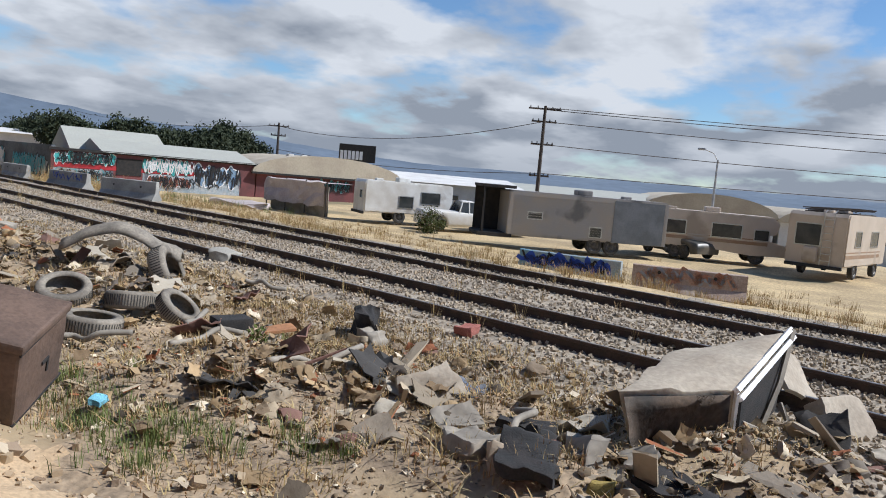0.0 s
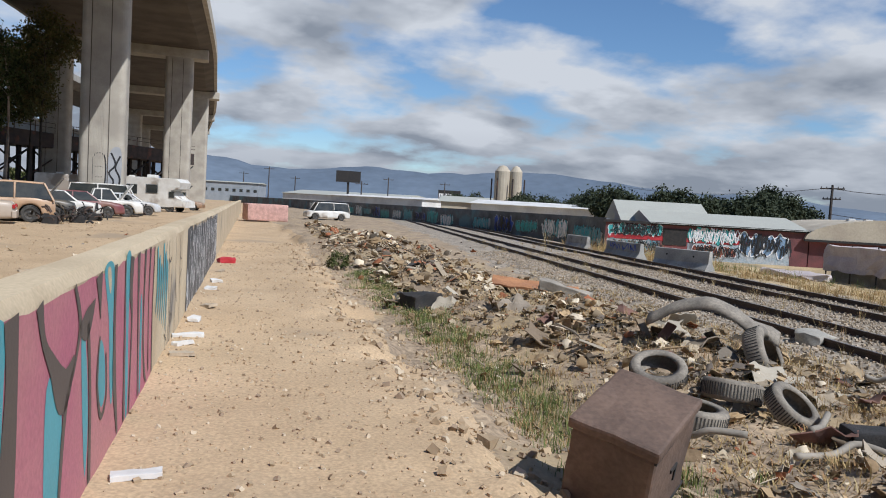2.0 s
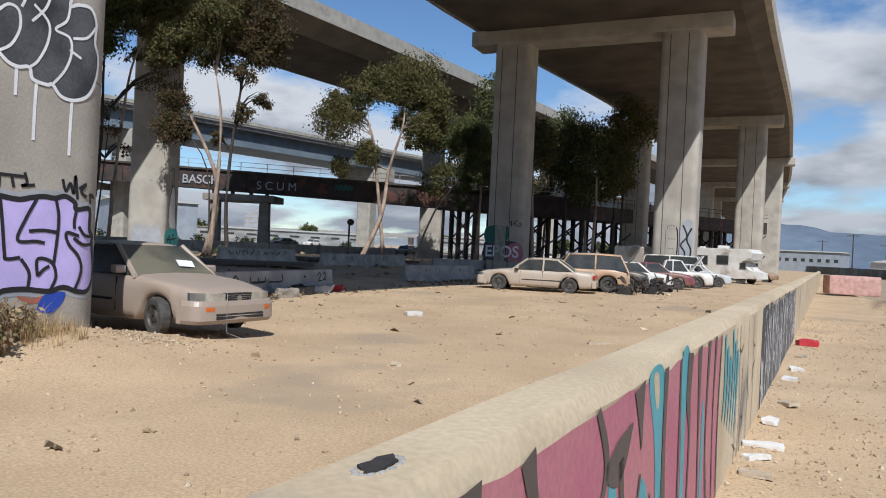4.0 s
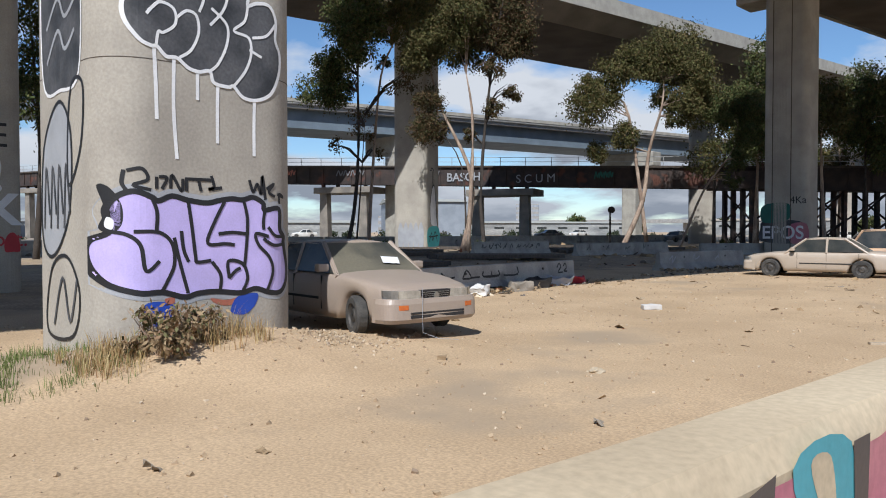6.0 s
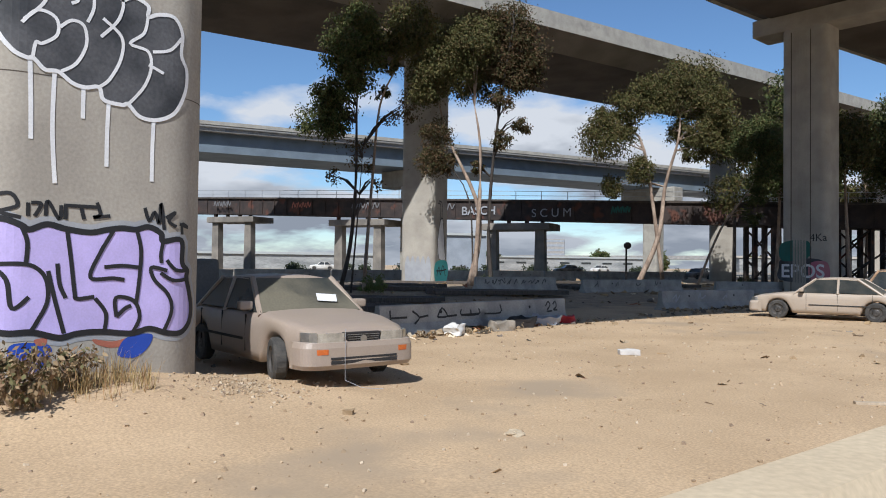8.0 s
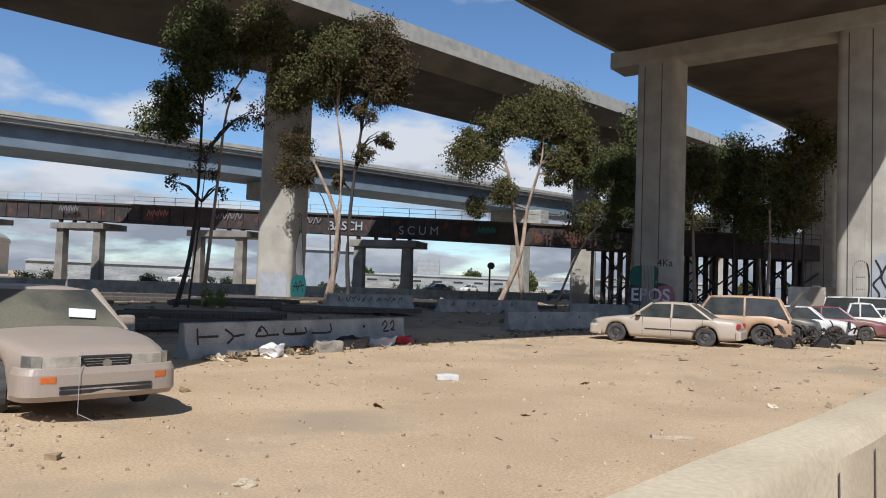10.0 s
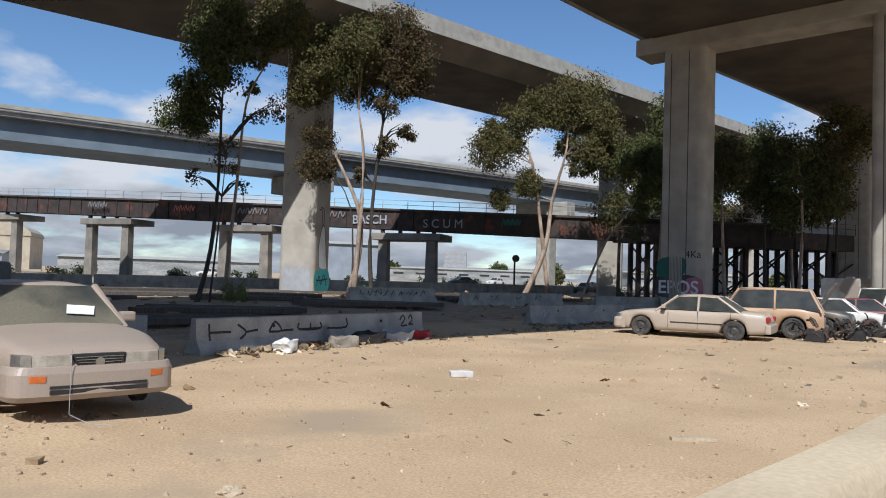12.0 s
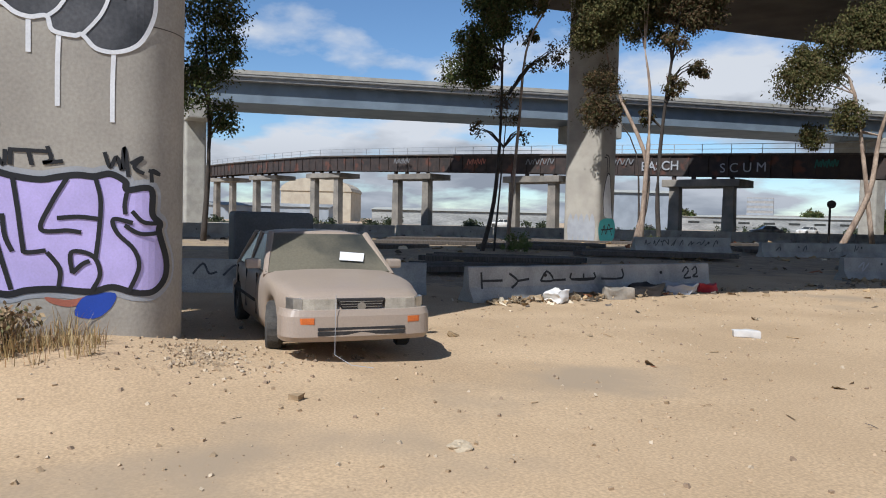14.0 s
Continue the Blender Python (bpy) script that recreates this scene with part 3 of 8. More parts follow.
near = thing("freeway_viaduct", "tall concrete freeway with shade-darkened stained soffit on twin-column bents", "viaduct", kind="structure")
yy = spaced((-60, 340, 6))
# Deck colour carries the shade of its underside
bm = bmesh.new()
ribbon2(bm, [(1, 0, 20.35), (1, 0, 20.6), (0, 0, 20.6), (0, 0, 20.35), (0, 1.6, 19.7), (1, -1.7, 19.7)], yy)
part("deck", bm, SOFFIT, near, "stained concrete soffit, shade put into its dark colour")
bm = bmesh.new()
ribbon(bm, [(0.05, 20.2), (0.05, 21.5), (-0.25, 21.5), (-0.4, 20.62), (-0.4, 20.2)], edge_x, yy)
part("parapet", bm, CONC, near)
bm = bmesh.new()
ribbon(bm, [(0.4, 20.62), (0.25, 21.5), (-0.05, 21.5), (-0.05, 20.2), (0.4, 20.2)], edge_l, yy)
part("parapet", bm, CONC, near)


def column(bm, x, y, z0, z1, wx, wy, rad, yaw=0.0, seg=6):
    pts = []
    for cx, cy, a0 in ((wx / 2 - rad, wy / 2 - rad, 0), (-wx / 2 + rad, wy / 2 - rad, 90), (-wx / 2 + rad, -wy / 2 + rad, 180), (wx / 2 - rad, -wy / 2 + rad, 270)):
        for k in range(seg + 1):
            a = radians(a0 + k * 90 / seg)
            pts.append((cx + rad * math.cos(a), cy + rad * math.sin(a)))
    prism(bm, pts, z0, z1, "xy", Matrix.Translation((x, y, 0)) @ Matrix.Rotation(radians(yaw), 4, "Z"))


def flutes(bm, x, y, z0, z1, w, n=9):
    """Shallow ribs cast into a column's face towards the lane."""
    for k in range(n):
        o = -w / 2 + w * (k + 0.5) / n
        box(bm, x + o - 0.035, x + o + 0.035, y - 0.02, y + 0.05, z0, z1)


def bent(y, left, right, wx=3.2, wy=2.4, fl=True):
    bm = bmesh.new()
    box(bm, left - 3.5, right + 3.3, y - 1.25, y + 1.25, 18.6, 19.8, 0.12)
    part("bent_cap", bm, CONC, near)
    for x in (left, right):
        bm = bmesh.new()
        column(bm, x, y, height(x, y) - 0.4, 18.7, wx, wy, 0.45)
        c = part("column", bm, CONC, near)
        if fl:
            bm = bmesh.new()
            flutes(bm, x - 0.25, y - wy / 2, height(x, y) - 0.2, 18.4, 0.9)
            part("ribbing", bm, CONC, c)
            bm = bmesh.new()
            for o in (-0.8, 0.45):
                box(bm, x + o - 0.03, x + o + 0.03, y - wy / 2 - 0.012, y - wy / 2 + 0.05, height(x, y) - 0.2, 18.4)
            part("joint_strip", bm, SOFFIT, c)


bent(59.0, -20.4, -7.6, 2.95)
bent(98.8, -18.2, -4.7)
bent(137, -17.0, -3.3, fl=False)
bent(176, -17.5, -4.2, fl=False)
bent(215, -19.0, -5.6, fl=False)
bm = bmesh.new()
box(bm, -28, -8.6, 9.0, 11.6, 18.4, 19.8, 0.12)
part("bent_cap", bm, CONC, near)
bm = bmesh.new()
column(bm, -25.6, 10.1, 0.3, 18.5, 3.2, 3.0, 0.5)
part("column", bm, CONC, near, "shaded column covered in tags")
bm = bmesh.new()
column(bm, -11.2, 10.3, 0.3, 18.5, 3.2, 3.0, 0.7, seg=14)
colA = part("column", bm, CONC, near, "sunlit column with lilac and black graffiti", smooth=True)
colA.data.set_sharp_from_angle(angle=0.6)
bm = bmesh.new()
for zz in (4.62, 7.6):
    column(bm, -11.2, 10.3, zz, zz + 0.012, 3.206, 3.006, 0.703, seg=14)
part("pour_joint", bm, SOFFIT, colA)


def on_a(a, b, lift):
    """The near column's face with its rounded corners."""
    d = abs(a - 10.3) - 0.8
    x = -9.6
    n = 0.0
    if d > 0:
        d = min(d, 0.692)
        x = -9.6 - (0.7 - math.sqrt(0.49 - d * d))
        n = d / 0.7
    s = 1 if a > 10.3 else -1
    return Vector((x + lift * math.sqrt(1 - n * n), min(max(a, 8.805), 11.795) + s * lift * n, b))


CUTS = [10.3 + q * (0.8 + 0.7 * math.sin(radians(k * 6.4))) for q in (-1, 1) for k in range(14)]


def graf(name, m, label, parent=None):
    return lambda build: part(name, build(), m, parent or colA, label)


def patches(shapes, lift, put=on_a, grow=0.0, cuts=CUTS):
    bm = bmesh.new()
    for i, s in enumerate(shapes):
        if grow:
            cx, cy = sum(p[0] for p in s) / len(s), sum(p[1] for p in s) / len(s)
            s = [(p[0] + grow * math.copysign(1, p[0] - cx), p[1] + grow * math.copysign(1, p[1] - cy)) for p in s]
        patch(bm, s, lift + i * 0.0006, put, cuts)
    return bm


def strokes(shapes, w, lift, put=on_a, closed=False):
    bm = bmesh.new()
    for i, s in enumerate(shapes):
        stroke(bm, s, w, lift + i * 0.0004, put, 6, closed)
    return bm


part("graffiti_fill", patches([PURPLE_OUT], 0.006), P_LILAC, colA, "lilac bubble-letter fill")
part("graffiti_halo", strokes([PURPLE_OUT], 0.20, 0.004, closed=True), P_GREY, colA, "grey-green halo")
part("graffiti_outline", strokes([PURPLE_OUT], 0.075, 0.010, closed=True), P_BLACK, colA, "black outline")
part("graffiti_outline", strokes(PURPLE_LINES, 0.05, 0.012), P_BLACK, colA, "black letter lines")
part("graffiti_spot", patches(BLUE_SPOTS, 0.005), P_BLUE, colA, "blue paint blobs")
part("graffiti_fill", patches([BUBBLE_OUT], 0.006), P_CHAR, colA, "black bubble letters")
part("graffiti_spot", patches(ORANGE_SMEARS, 0.005), P_ORANGE, colA, "rust orange smear")
part("graffiti_spot", patches(MASK_SHAPE, 0.006), P_BLACK, colA, "black mask shape")
part("graffiti_spot", patches([[(8.92, 2.42), (8.99, 2.38), (9.0, 2.5), (8.94, 2.54)]], 0.011), P_WHITE, colA, "white dab")
part("graffiti_outline", strokes([BUBBLE_OUT], 0.05, 0.014, closed=True), P_WHITE, colA, "white outline")
part("graffiti_outline", strokes(BUBBLE_LINES, 0.04, 0.012), P_WHITE, colA, "white letter lines")
part("graffiti_drip", strokes(DRIPS, 0.05, 0.008), P_WHITE, colA, "white paint drips")
part("graffiti_tag", strokes(SCRAWL, 0.045, 0.007), P_BLACK, colA, "black scrawled tag")


def side_a(a, b, lift):
    return Vector((a, 8.8 - lift, b))


rg = random.Random(8)


def bubbles(n, a0, a1, b0, b1, r0, r1, rr):
    out = []
    for _ in range(n):
        cx, cy, r = rr.uniform(a0, a1), rr.uniform(b0, b1), rr.uniform(r0, r1)
        out.append([(cx + r * rr.uniform(0.6, 1.0) * math.cos(k * 0.785), cy + r * rr.uniform(0.8, 1.5) * math.sin(k * 0.785)) for k in range(8)])
    return out


part("graffiti_fill", patches([[(-12.0, 4.6), (-11.9, 6.9), (-10.6, 7.0), (-10.35, 5.9), (-10.45, 4.5), (-11.2, 4.35)]], 0.004, side_a, cuts=()), P_CHAR, colA, "charcoal throw-up field")
part("graffiti_outline", strokes([[(-12.0, 4.6), (-11.9, 6.9), (-10.6, 7.0), (-10.35, 5.9), (-10.45, 4.5), (-11.2, 4.35)]], 0.05, 0.008, side_a, True), P_WHITE, colA, "white outline")
part("graffiti_outline", strokes([[(-11.8, 4.8 + 0.5 * k), (-11.3, 5.2 + 0.45 * k), (-11.0, 4.9 + 0.45 * k), (-10.6, 5.1 + 0.4 * k)] for k in range(4)], 0.06, 0.010, side_a), P_GREY, colA, "pale blue-grey letter lines")
part("graffiti_fill", patches([[(-12.1, 2.3), (-12.0, 3.6), (-11.3, 4.2), (-10.8, 3.7), (-10.9, 2.6), (-11.6, 2.0)]], 0.004, side_a, cuts=()), P_GREY, colA, "silver throw-up letters")
part("graffiti_outline", strokes([[(-12.1, 2.3), (-12.0, 3.6), (-11.3, 4.2), (-10.8, 3.7), (-10.9, 2.6), (-11.6, 2.0)], [(-10.9, 3.0), (-10.4, 3.5), (-10.3, 4.3), (-10.7, 4.4), (-10.9, 3.9)], [(-11.9, 0.9), (-11.7, 1.8), (-11.0, 2.0), (-10.5, 1.5), (-10.8, 0.9)]], 0.055, 0.010, side_a, True), P_BLACK, colA, "black outline")
part("graffiti_tag", strokes([[(-12.0 + 0.3 * k, 2.4), (-11.9 + 0.3 * k, 3.3), (-11.75 + 0.3 * k, 2.6)] for k in range(4)] + [[(-11.6, 1.0), (-11.2, 1.7), (-10.9, 1.1), (-10.6, 1.7)]], 0.06, 0.012, side_a), P_CHAR, colA, "dark scribbled strokes")


def lettering(txt, m, size, put, parent, label, fat=0.0, lift=0.006, name="graffiti_letters"):
    """Words painted on a surface, with the built-in font; put maps metres along and up."""
    cu = bpy.data.curves.new(name, "FONT")
    cu.body, cu.size, cu.offset = txt, size, fat
    tmp = bpy.data.objects.new(name, cu)
    scene.collection.objects.link(tmp)
    dg = bpy.context.evaluated_depsgraph_get()
    me = bpy.data.meshes.new_from_object(tmp.evaluated_get(dg))
    bpy.data.objects.remove(tmp)
    for v in me.vertices:
        v.co = put(v.co.x, v.co.y, lift)
    me.materials.clear()
    me.materials.append(m)
    ob = new(name, me)
    ob.parent = parent
    tagged(ob, label)
    return ob


# tags on the shaded column and on the far ones
def on_a2(a, b, lift):
    return Vector((-24.0 + lift, 8.9 + a, b))


lettering("Lost.", P_RED, 0.62, lambda a, b, l: on_a2(a + 1.55, b + 1.95, l), near, "red scrawled word")
lettering("3B!", P_WHITE, 1.25, lambda a, b, l: on_a2(a + 0.5, b + 3.55, l), near, "white throw-up letters", 0.04)
lettering("UK", P_WHITE, 1.2, lambda a, b, l: on_a2(a + 0.9, b + 2.6, l), near, "white throw-up letters", 0.05)
lettering("TLE", P_BLACK, 1.0, lambda a, b, l: on_a2(a + 0.7, b + 4.8, l), near, "black tag letters")
part("graffiti_fill", patches(bubbles(5, 0.3, 2.6, 1.4, 3.0, 0.25, 0.4, rg), 0.003, on_a2, cuts=()), P_RED, near, "red painted shapes")


def on_b(a, b, lift):
    return Vector((-22.0 + a, 57.8 - lift, b))


lettering("EPOS", P_WHITE, 1.25, lambda a, b, l: on_b(a + 0.1, b + 1.9, l), near, "white block letters", 0.02, 0.012)
part("graffiti_fill", patches([[(0.1, 1.7), (0.0, 2.6), (0.3, 3.1), (2.6, 3.1), (3.1, 2.4), (2.6, 1.6)]], 0.006, on_b, cuts=()), P_CHAR, near, "dark graffiti background")
part("graffiti_fill", patches([[(0.1, 3.1), (0.2, 4.2), (1.9, 4.3), (2.0, 3.3), (1.0, 3.0)]], 0.007, on_b, cuts=()), P_GREEN, near, "dark green graffiti")
part("graffiti_fill", patches([[(2.1, 1.6), (2.0, 2.8), (3.1, 2.9), (3.2, 1.7)]], 0.008, on_b, cuts=()), P_PINK, near, "pink graffiti")
lettering("4Ka", P_BLACK, 0.7, lambda a, b, l: on_b(a + 2.0, b + 4.3, l), near, "black tag letters")


def on_c(a, b, lift):
    return Vector((-9.25 + a, 57.8 - lift, b))


lettering("OTHER", P_BLACK, 0.55, lambda a, b, l: on_c(a + 0.2, b + 1.9, l), near, "black tag letters")
part("graffiti_fill", patches([[(2.1, 1.8), (2.0, 3.5), (2.3, 5.0), (2.9, 5.1), (3.0, 3.5), (2.8, 1.9)]], 0.006, on_c, cuts=()), P_GREY, near, "pale vertical throw-up")
part("graffiti_outline", strokes([[(2.2, 2.0), (2.5, 2.8), (2.2, 3.4), (2.6, 4.0), (2.3, 4.8)], [(2.7, 2.0), (2.9, 3.0), (2.6, 3.8), (2.9, 4.6)]], 0.12, 0.009, on_c), P_BLACK, near, "black outline")
part("graffiti_outline", strokes([[(1.2, 2.4), (1.9, 2.4), (1.9, 4.5), (1.2, 4.5), (1.2, 2.4)], [(1.3, 3.1), (1.8, 3.1)], [(1.3, 3.8), (1.8, 3.8)]], 0.09, 0.009, on_c), P_BLACK, near, "black stacked letters")

# ---- second freeway ----
far2 = thing("freeway_viaduct", "grey concrete freeway with boxed girder behind the eucalyptus trees", "viaduct", kind="structure")


def edge2(y):
    return -38.2 + 0.064 * (y - 50)


yy2 = spaced((-80, 330, 15))
bm = bmesh.new()
ribbon(bm, [(2.2, 20.85), (2.2, 21.3), (-13.2, 21.3), (-13.2, 20.85), (-11, 19.8), (0, 19.8)], edge2, yy2, 0.027)
part("deck", bm, mat("brown-grey weathered concrete", (0.25, 0.22, 0.185), 0.92, (0.18, 0.155, 0.13), 0.4, 0.12, 20, 0.15), far2)
# Thin sheet under the girder, coloured dark for the shade there
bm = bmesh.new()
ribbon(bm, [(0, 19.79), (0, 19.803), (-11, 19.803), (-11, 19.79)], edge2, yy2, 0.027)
part("soffit", bm, SOFFIT, far2, "brown stained underside, shade put into its colour")
bm = bmesh.new()
ribbon(bm, [(2.25, 20.8), (2.25, 22.1), (1.95, 22.1), (1.8, 21.3)], edge2, yy2, 0.027)
part("parapet", bm, CONC_PALE, far2)
for x, y in ((-43.2, 44.2), (-41.2, 87), (-39, 128), (-46, 2)):
    bm = bmesh.new()
    column(bm, x, y, 0.3, 19.9 + 0.027 * (y - 60), 2.8, 2.8, 0.4, 25)
    part("column", bm, CONC, far2)

def on_bun(a, b, lift):
    c, s = math.cos(radians(25)), math.sin(radians(25))
    p = Vector((1.4 + lift, -1.45 + a * 0.95))
    q = (c * p.x - s * p.y, s * p.x + c * p.y)
    return Vector((-43.2 + q[0], 44.2 + q[1], b))


def on_bun2(a, b, lift):
    c, s = math.cos(radians(25)), math.sin(radians(25))
    p = Vector((-1.45 + a * 0.95, -1.4 - lift))
    return Vector((-43.2 + c * p.x - s * p.y, 44.2 + s * p.x + c * p.y, b))


part("graffiti_fill", patches([[(0.5, 1.2), (0.4, 2.6), (2.7, 2.7), (2.7, 1.3)]], 0.006, on_bun, cuts=()), P_CYAN, far2, "turquoise graffiti")
part("graffiti_outline", strokes([[(0.7, 1.6), (1.1, 2.3), (1.4, 1.7), (1.9, 2.4), (2.4, 1.6)], [(0.6, 2.0), (1.5, 2.0), (2.6, 2.1)]], 0.1, 0.01, on_bun), P_BLACK, far2, "black outline")
part("graffiti_fill", patches([[(1.0, 3.0), (0.8, 4.2), (1.2, 5.6), (1.7, 6.0), (2.0, 5.0), (2.2, 3.8), (2.4, 2.9)]], 0.006, on_bun, cuts=()), P_WHITE, far2, "white painted figure shape")
part("graffiti_outline", strokes([[(1.0, 3.0), (0.8, 4.2), (1.2, 5.6), (1.7, 6.0), (2.0, 5.0), (2.2, 3.8), (2.4, 2.9)], [(1.3, 5.8), (1.3, 7.0), (0.8, 7.1)], [(1.6, 5.9), (1.6, 7.1), (1.0, 7.3)]], 0.09, 0.01, on_bun), P_BLACK, far2, "black outline")
part("graffiti_fill", patches([[(0.6 + 0.45 * k, 1.1), (0.5 + 0.45 * k, 2.4), (0.75 + 0.45 * k, 3.1), (0.98 + 0.45 * k, 2.3), (0.9 + 0.45 * k, 1.1)] for k in range(5)], 0.006, on_bun2, cuts=()), P_GREY, far2, "white stretched letters")

# ---- third freeway, steel girder ----
far3 = thing("steel_viaduct", "blue-grey steel girder ramp with pale parapet on hammerhead piers", "viaduct", kind="structure")


def edge3(y):
    return -78.3 + 0.265 * (y - 28) - 0.00035 * (y - 60) ** 2


yy3 = spaced((-120, 260, 12))
bm = bmesh.new()
ribbon(bm, [(-0.9, 14.3), (-0.9, 16.5), (-9, 16.5), (-9, 14.3)], edge3, yy3)
part("girder", bm, STEEL_BLUE, far3)
bm = bmesh.new()
ribbon(bm, [(0.1, 17.15), (0.1, 17.55), (-10, 17.55), (-10, 17.15)], edge3, yy3)
part("parapet", bm, CONC_PALE, far3)
bm = bmesh.new()
ribbon(bm, [(0.0, 16.45), (0.0, 17.15), (-9.9, 17.15), (-9.9, 16.45)], edge3, yy3)
part("deck", bm, CONC_GREY, far3)
bm = bmesh.new()
ribbon(bm, [(0.28, 16.9), (0.28, 17.0), (0.08, 17.0), (0.08, 16.9)], edge3, yy3)
part("rail", bm, CONC_GREY, far3)
for y in (-50, -14, 22.5, 66, 105, 150):
    bm = bmesh.new()
    box(bm, edge3(y) - 8, edge3(y) + 1.2, y - 1.2, y + 1.2, 12.2, 14.35, 0.15)
    column(bm, edge3(y) - 3, y, 0.5, 12.4, 2.4, 2.2, 0.3)
    part("pier", bm, CONC_PALE, far3)

# ---- rail viaduct ----
tre = thing("rail_viaduct", "dark rusty steel girder railway bridge with pipe railing and tags", "viaduct", kind="structure")
TA = math.atan2(71.8 - 66.7, -46.7 + 58.7)
T = Matrix.Translation((-58.7, 66.7, 0)) @ Matrix.Rotation(TA, 4, "Z")


def bend(s):
    """The bridge swings away towards its far end."""
    return -0.0028 * max(0, -s - 20) ** 2


def rd(s):
    """Rise of the bridge along its length."""
    return 1.0 - 0.036 * s if s > -60 else 3.16 - 0.012 * (s + 60)


def run(bm, o0, o1, z0, z1, s0=-150, s1=44, step=6):
    rows = []
    for k in range(int((s1 - s0) / step) + 1):
        s = s0 + k * step
        dz = rd(s)
        rows.append([bm.verts.new(T @ Vector((s, o + bend(s) * -0.6, z + dz))) for o, z in ((o0, z0), (o1, z0), (o1, z1), (o0, z1))])
    for a, b in zip(rows, rows[1:]):
        for i in range(4):
            bm.faces.new((a[i], a[(i + 1) % 4], b[(i + 1) % 4], b[i]))
    bm.faces.new(rows[0])
    bm.faces.new(rows[-1][::-1])


bm = bmesh.new()
run(bm, 0.0, 0.5, 6.75, 8.75)
run(bm, 3.2, 3.7, 6.75, 8.75)
part("girder", bm, RUST_DARK, tre)
bm = bmesh.new()
run(bm, -0.25, 4.2, 8.75, 8.95)
part("walkway", bm, TIMBER, tre)
bm = bmesh.new()
run(bm, -0.12, 0.0, 6.65, 6.75)
run(bm, -0.12, 0.0, 8.65, 8.75)
for k in range(0, 97):
    s = -150 + k * 2
    o = bend(s) * -0.6
    box(bm, s - 0.04, s + 0.04, o - 0.12, o, 6.75 + rd(s), 8.65 + rd(s), 0, T)
part("stiffener", bm, RUST_DARK, tre)
RAILING = mat("galvanised railing", (0.45, 0.46, 0.47), 0.5, (0.35, 0.35, 0.36), 3, 0.1, 30, 0.05, metal=0.5)
bm = bmesh.new()
for zz in (9.35, 9.85):
    run(bm, -0.2, -0.15, zz, zz + 0.05)
for k in range(0, 66):
    s = -150 + k * 2.95
    o = bend(s) * -0.6
    box(bm, s - 0.03, s + 0.03, o - 0.2, o - 0.15, 8.9 + rd(s), 9.9 + rd(s), 0, T)
part("railing", bm, RAILING, tre)
# Pier colour is darkened to stand for the shade on the legs
PIER = mat("shade-darkened brown-grey concrete", (0.27, 0.24, 0.20), 0.93, (0.16, 0.145, 0.125), 0.6, 0.15, 20, 0.2)
for k in range(-5, 1):
    s = k * 20.5
    o = bend(s) * -0.6
    bm = bmesh.new()
    box(bm, s - 0.7, s + 7.3, o - 0.4, o + 4.0, 5.45 + rd(s), 6.2 + rd(s), 0.06, T)
    for q in (0.0, 5.6):
        prism(bm, [(s + q - 0.1, 0.4), (s + q + 1.15, 0.4), (s + q + 1.0, 5.5 + rd(s)), (s + q, 5.5 + rd(s))], o, o + 1.0, "xz", T)
    pr = part("pier", bm, PIER, tre)
    bm = bmesh.new()
    for q in (0.2, 2.3, 4.4, 6.2):
        box(bm, s + q, s + q + 0.35, o + 0.05, o + 0.45, 6.2 + rd(s), 6.8 + rd(s), 0, T)
    part("bearing", bm, RUST_DARK, pr)


def on_t(a, b, lift):
    return T @ Vector((a, -lift - 0.13, b))


P_DULL = paint("faded grey spray paint", (0.17, 0.17, 0.175))
lettering("S C U M", P_GREY, 1.3, lambda a, b, l: on_t(a + 5.2, b + 7.1 + rd(7), l), tre, "white spaced tag letters")
lettering("BASCH", P_GREY, 1.35, lambda a, b, l: on_t(a - 3.2, b + 7.2 + rd(-1), l), tre, "white tag letters", 0.02)
for i, (a0, w, m) in enumerate(((-18, 4, P_DULL), (-8, 4, P_DULL), (-40, 3, P_DULL), (14, 2, P_GREEN), (-27, 3, P_ORANGE))):
    r = random.Random(i)
    part("graffiti_tag", strokes([[(a0 + w * k / 4, 7.5 + rd(a0) + r.uniform(0, 0.2)), (a0 + w * (k + 0.3) / 4, 8.3 + rd(a0)), (a0 + w * (k + 0.6) / 4, 7.7 + rd(a0)), (a0 + w * (k + 0.9) / 4, 8.2 + rd(a0))] for k in range(4)], 0.14, 0.006, on_t), m, tre, "faded tag scribble")

# trestle towers of dark timber and steel past the girder's end
tower = thing("timber_trestle", "dark braced steel and timber railway trestle in shade", "trestle", kind="structure")
TT = Matrix.Translation((-33, 78.5, 0)) @ Matrix.Rotation(radians(58), 4, "Z")
bm = bmesh.new()
box(bm, -2, 52, -2.5, 2.5, 6.6, 8.3, 0, TT)
part("girder", bm, RUST_DARK, tower)
bm = bmesh.new()
for zz in (8.9, 9.4):
    box(bm, -2, 52, -2.6, -2.53, zz, zz + 0.06, 0, TT)
for k in range(19):
    box(bm, k * 2.9 - 2, k * 2.9 - 1.93, -2.6, -2.53, 8.3, 9.45, 0, TT)
part("railing", bm, RUST_DARK, tower)
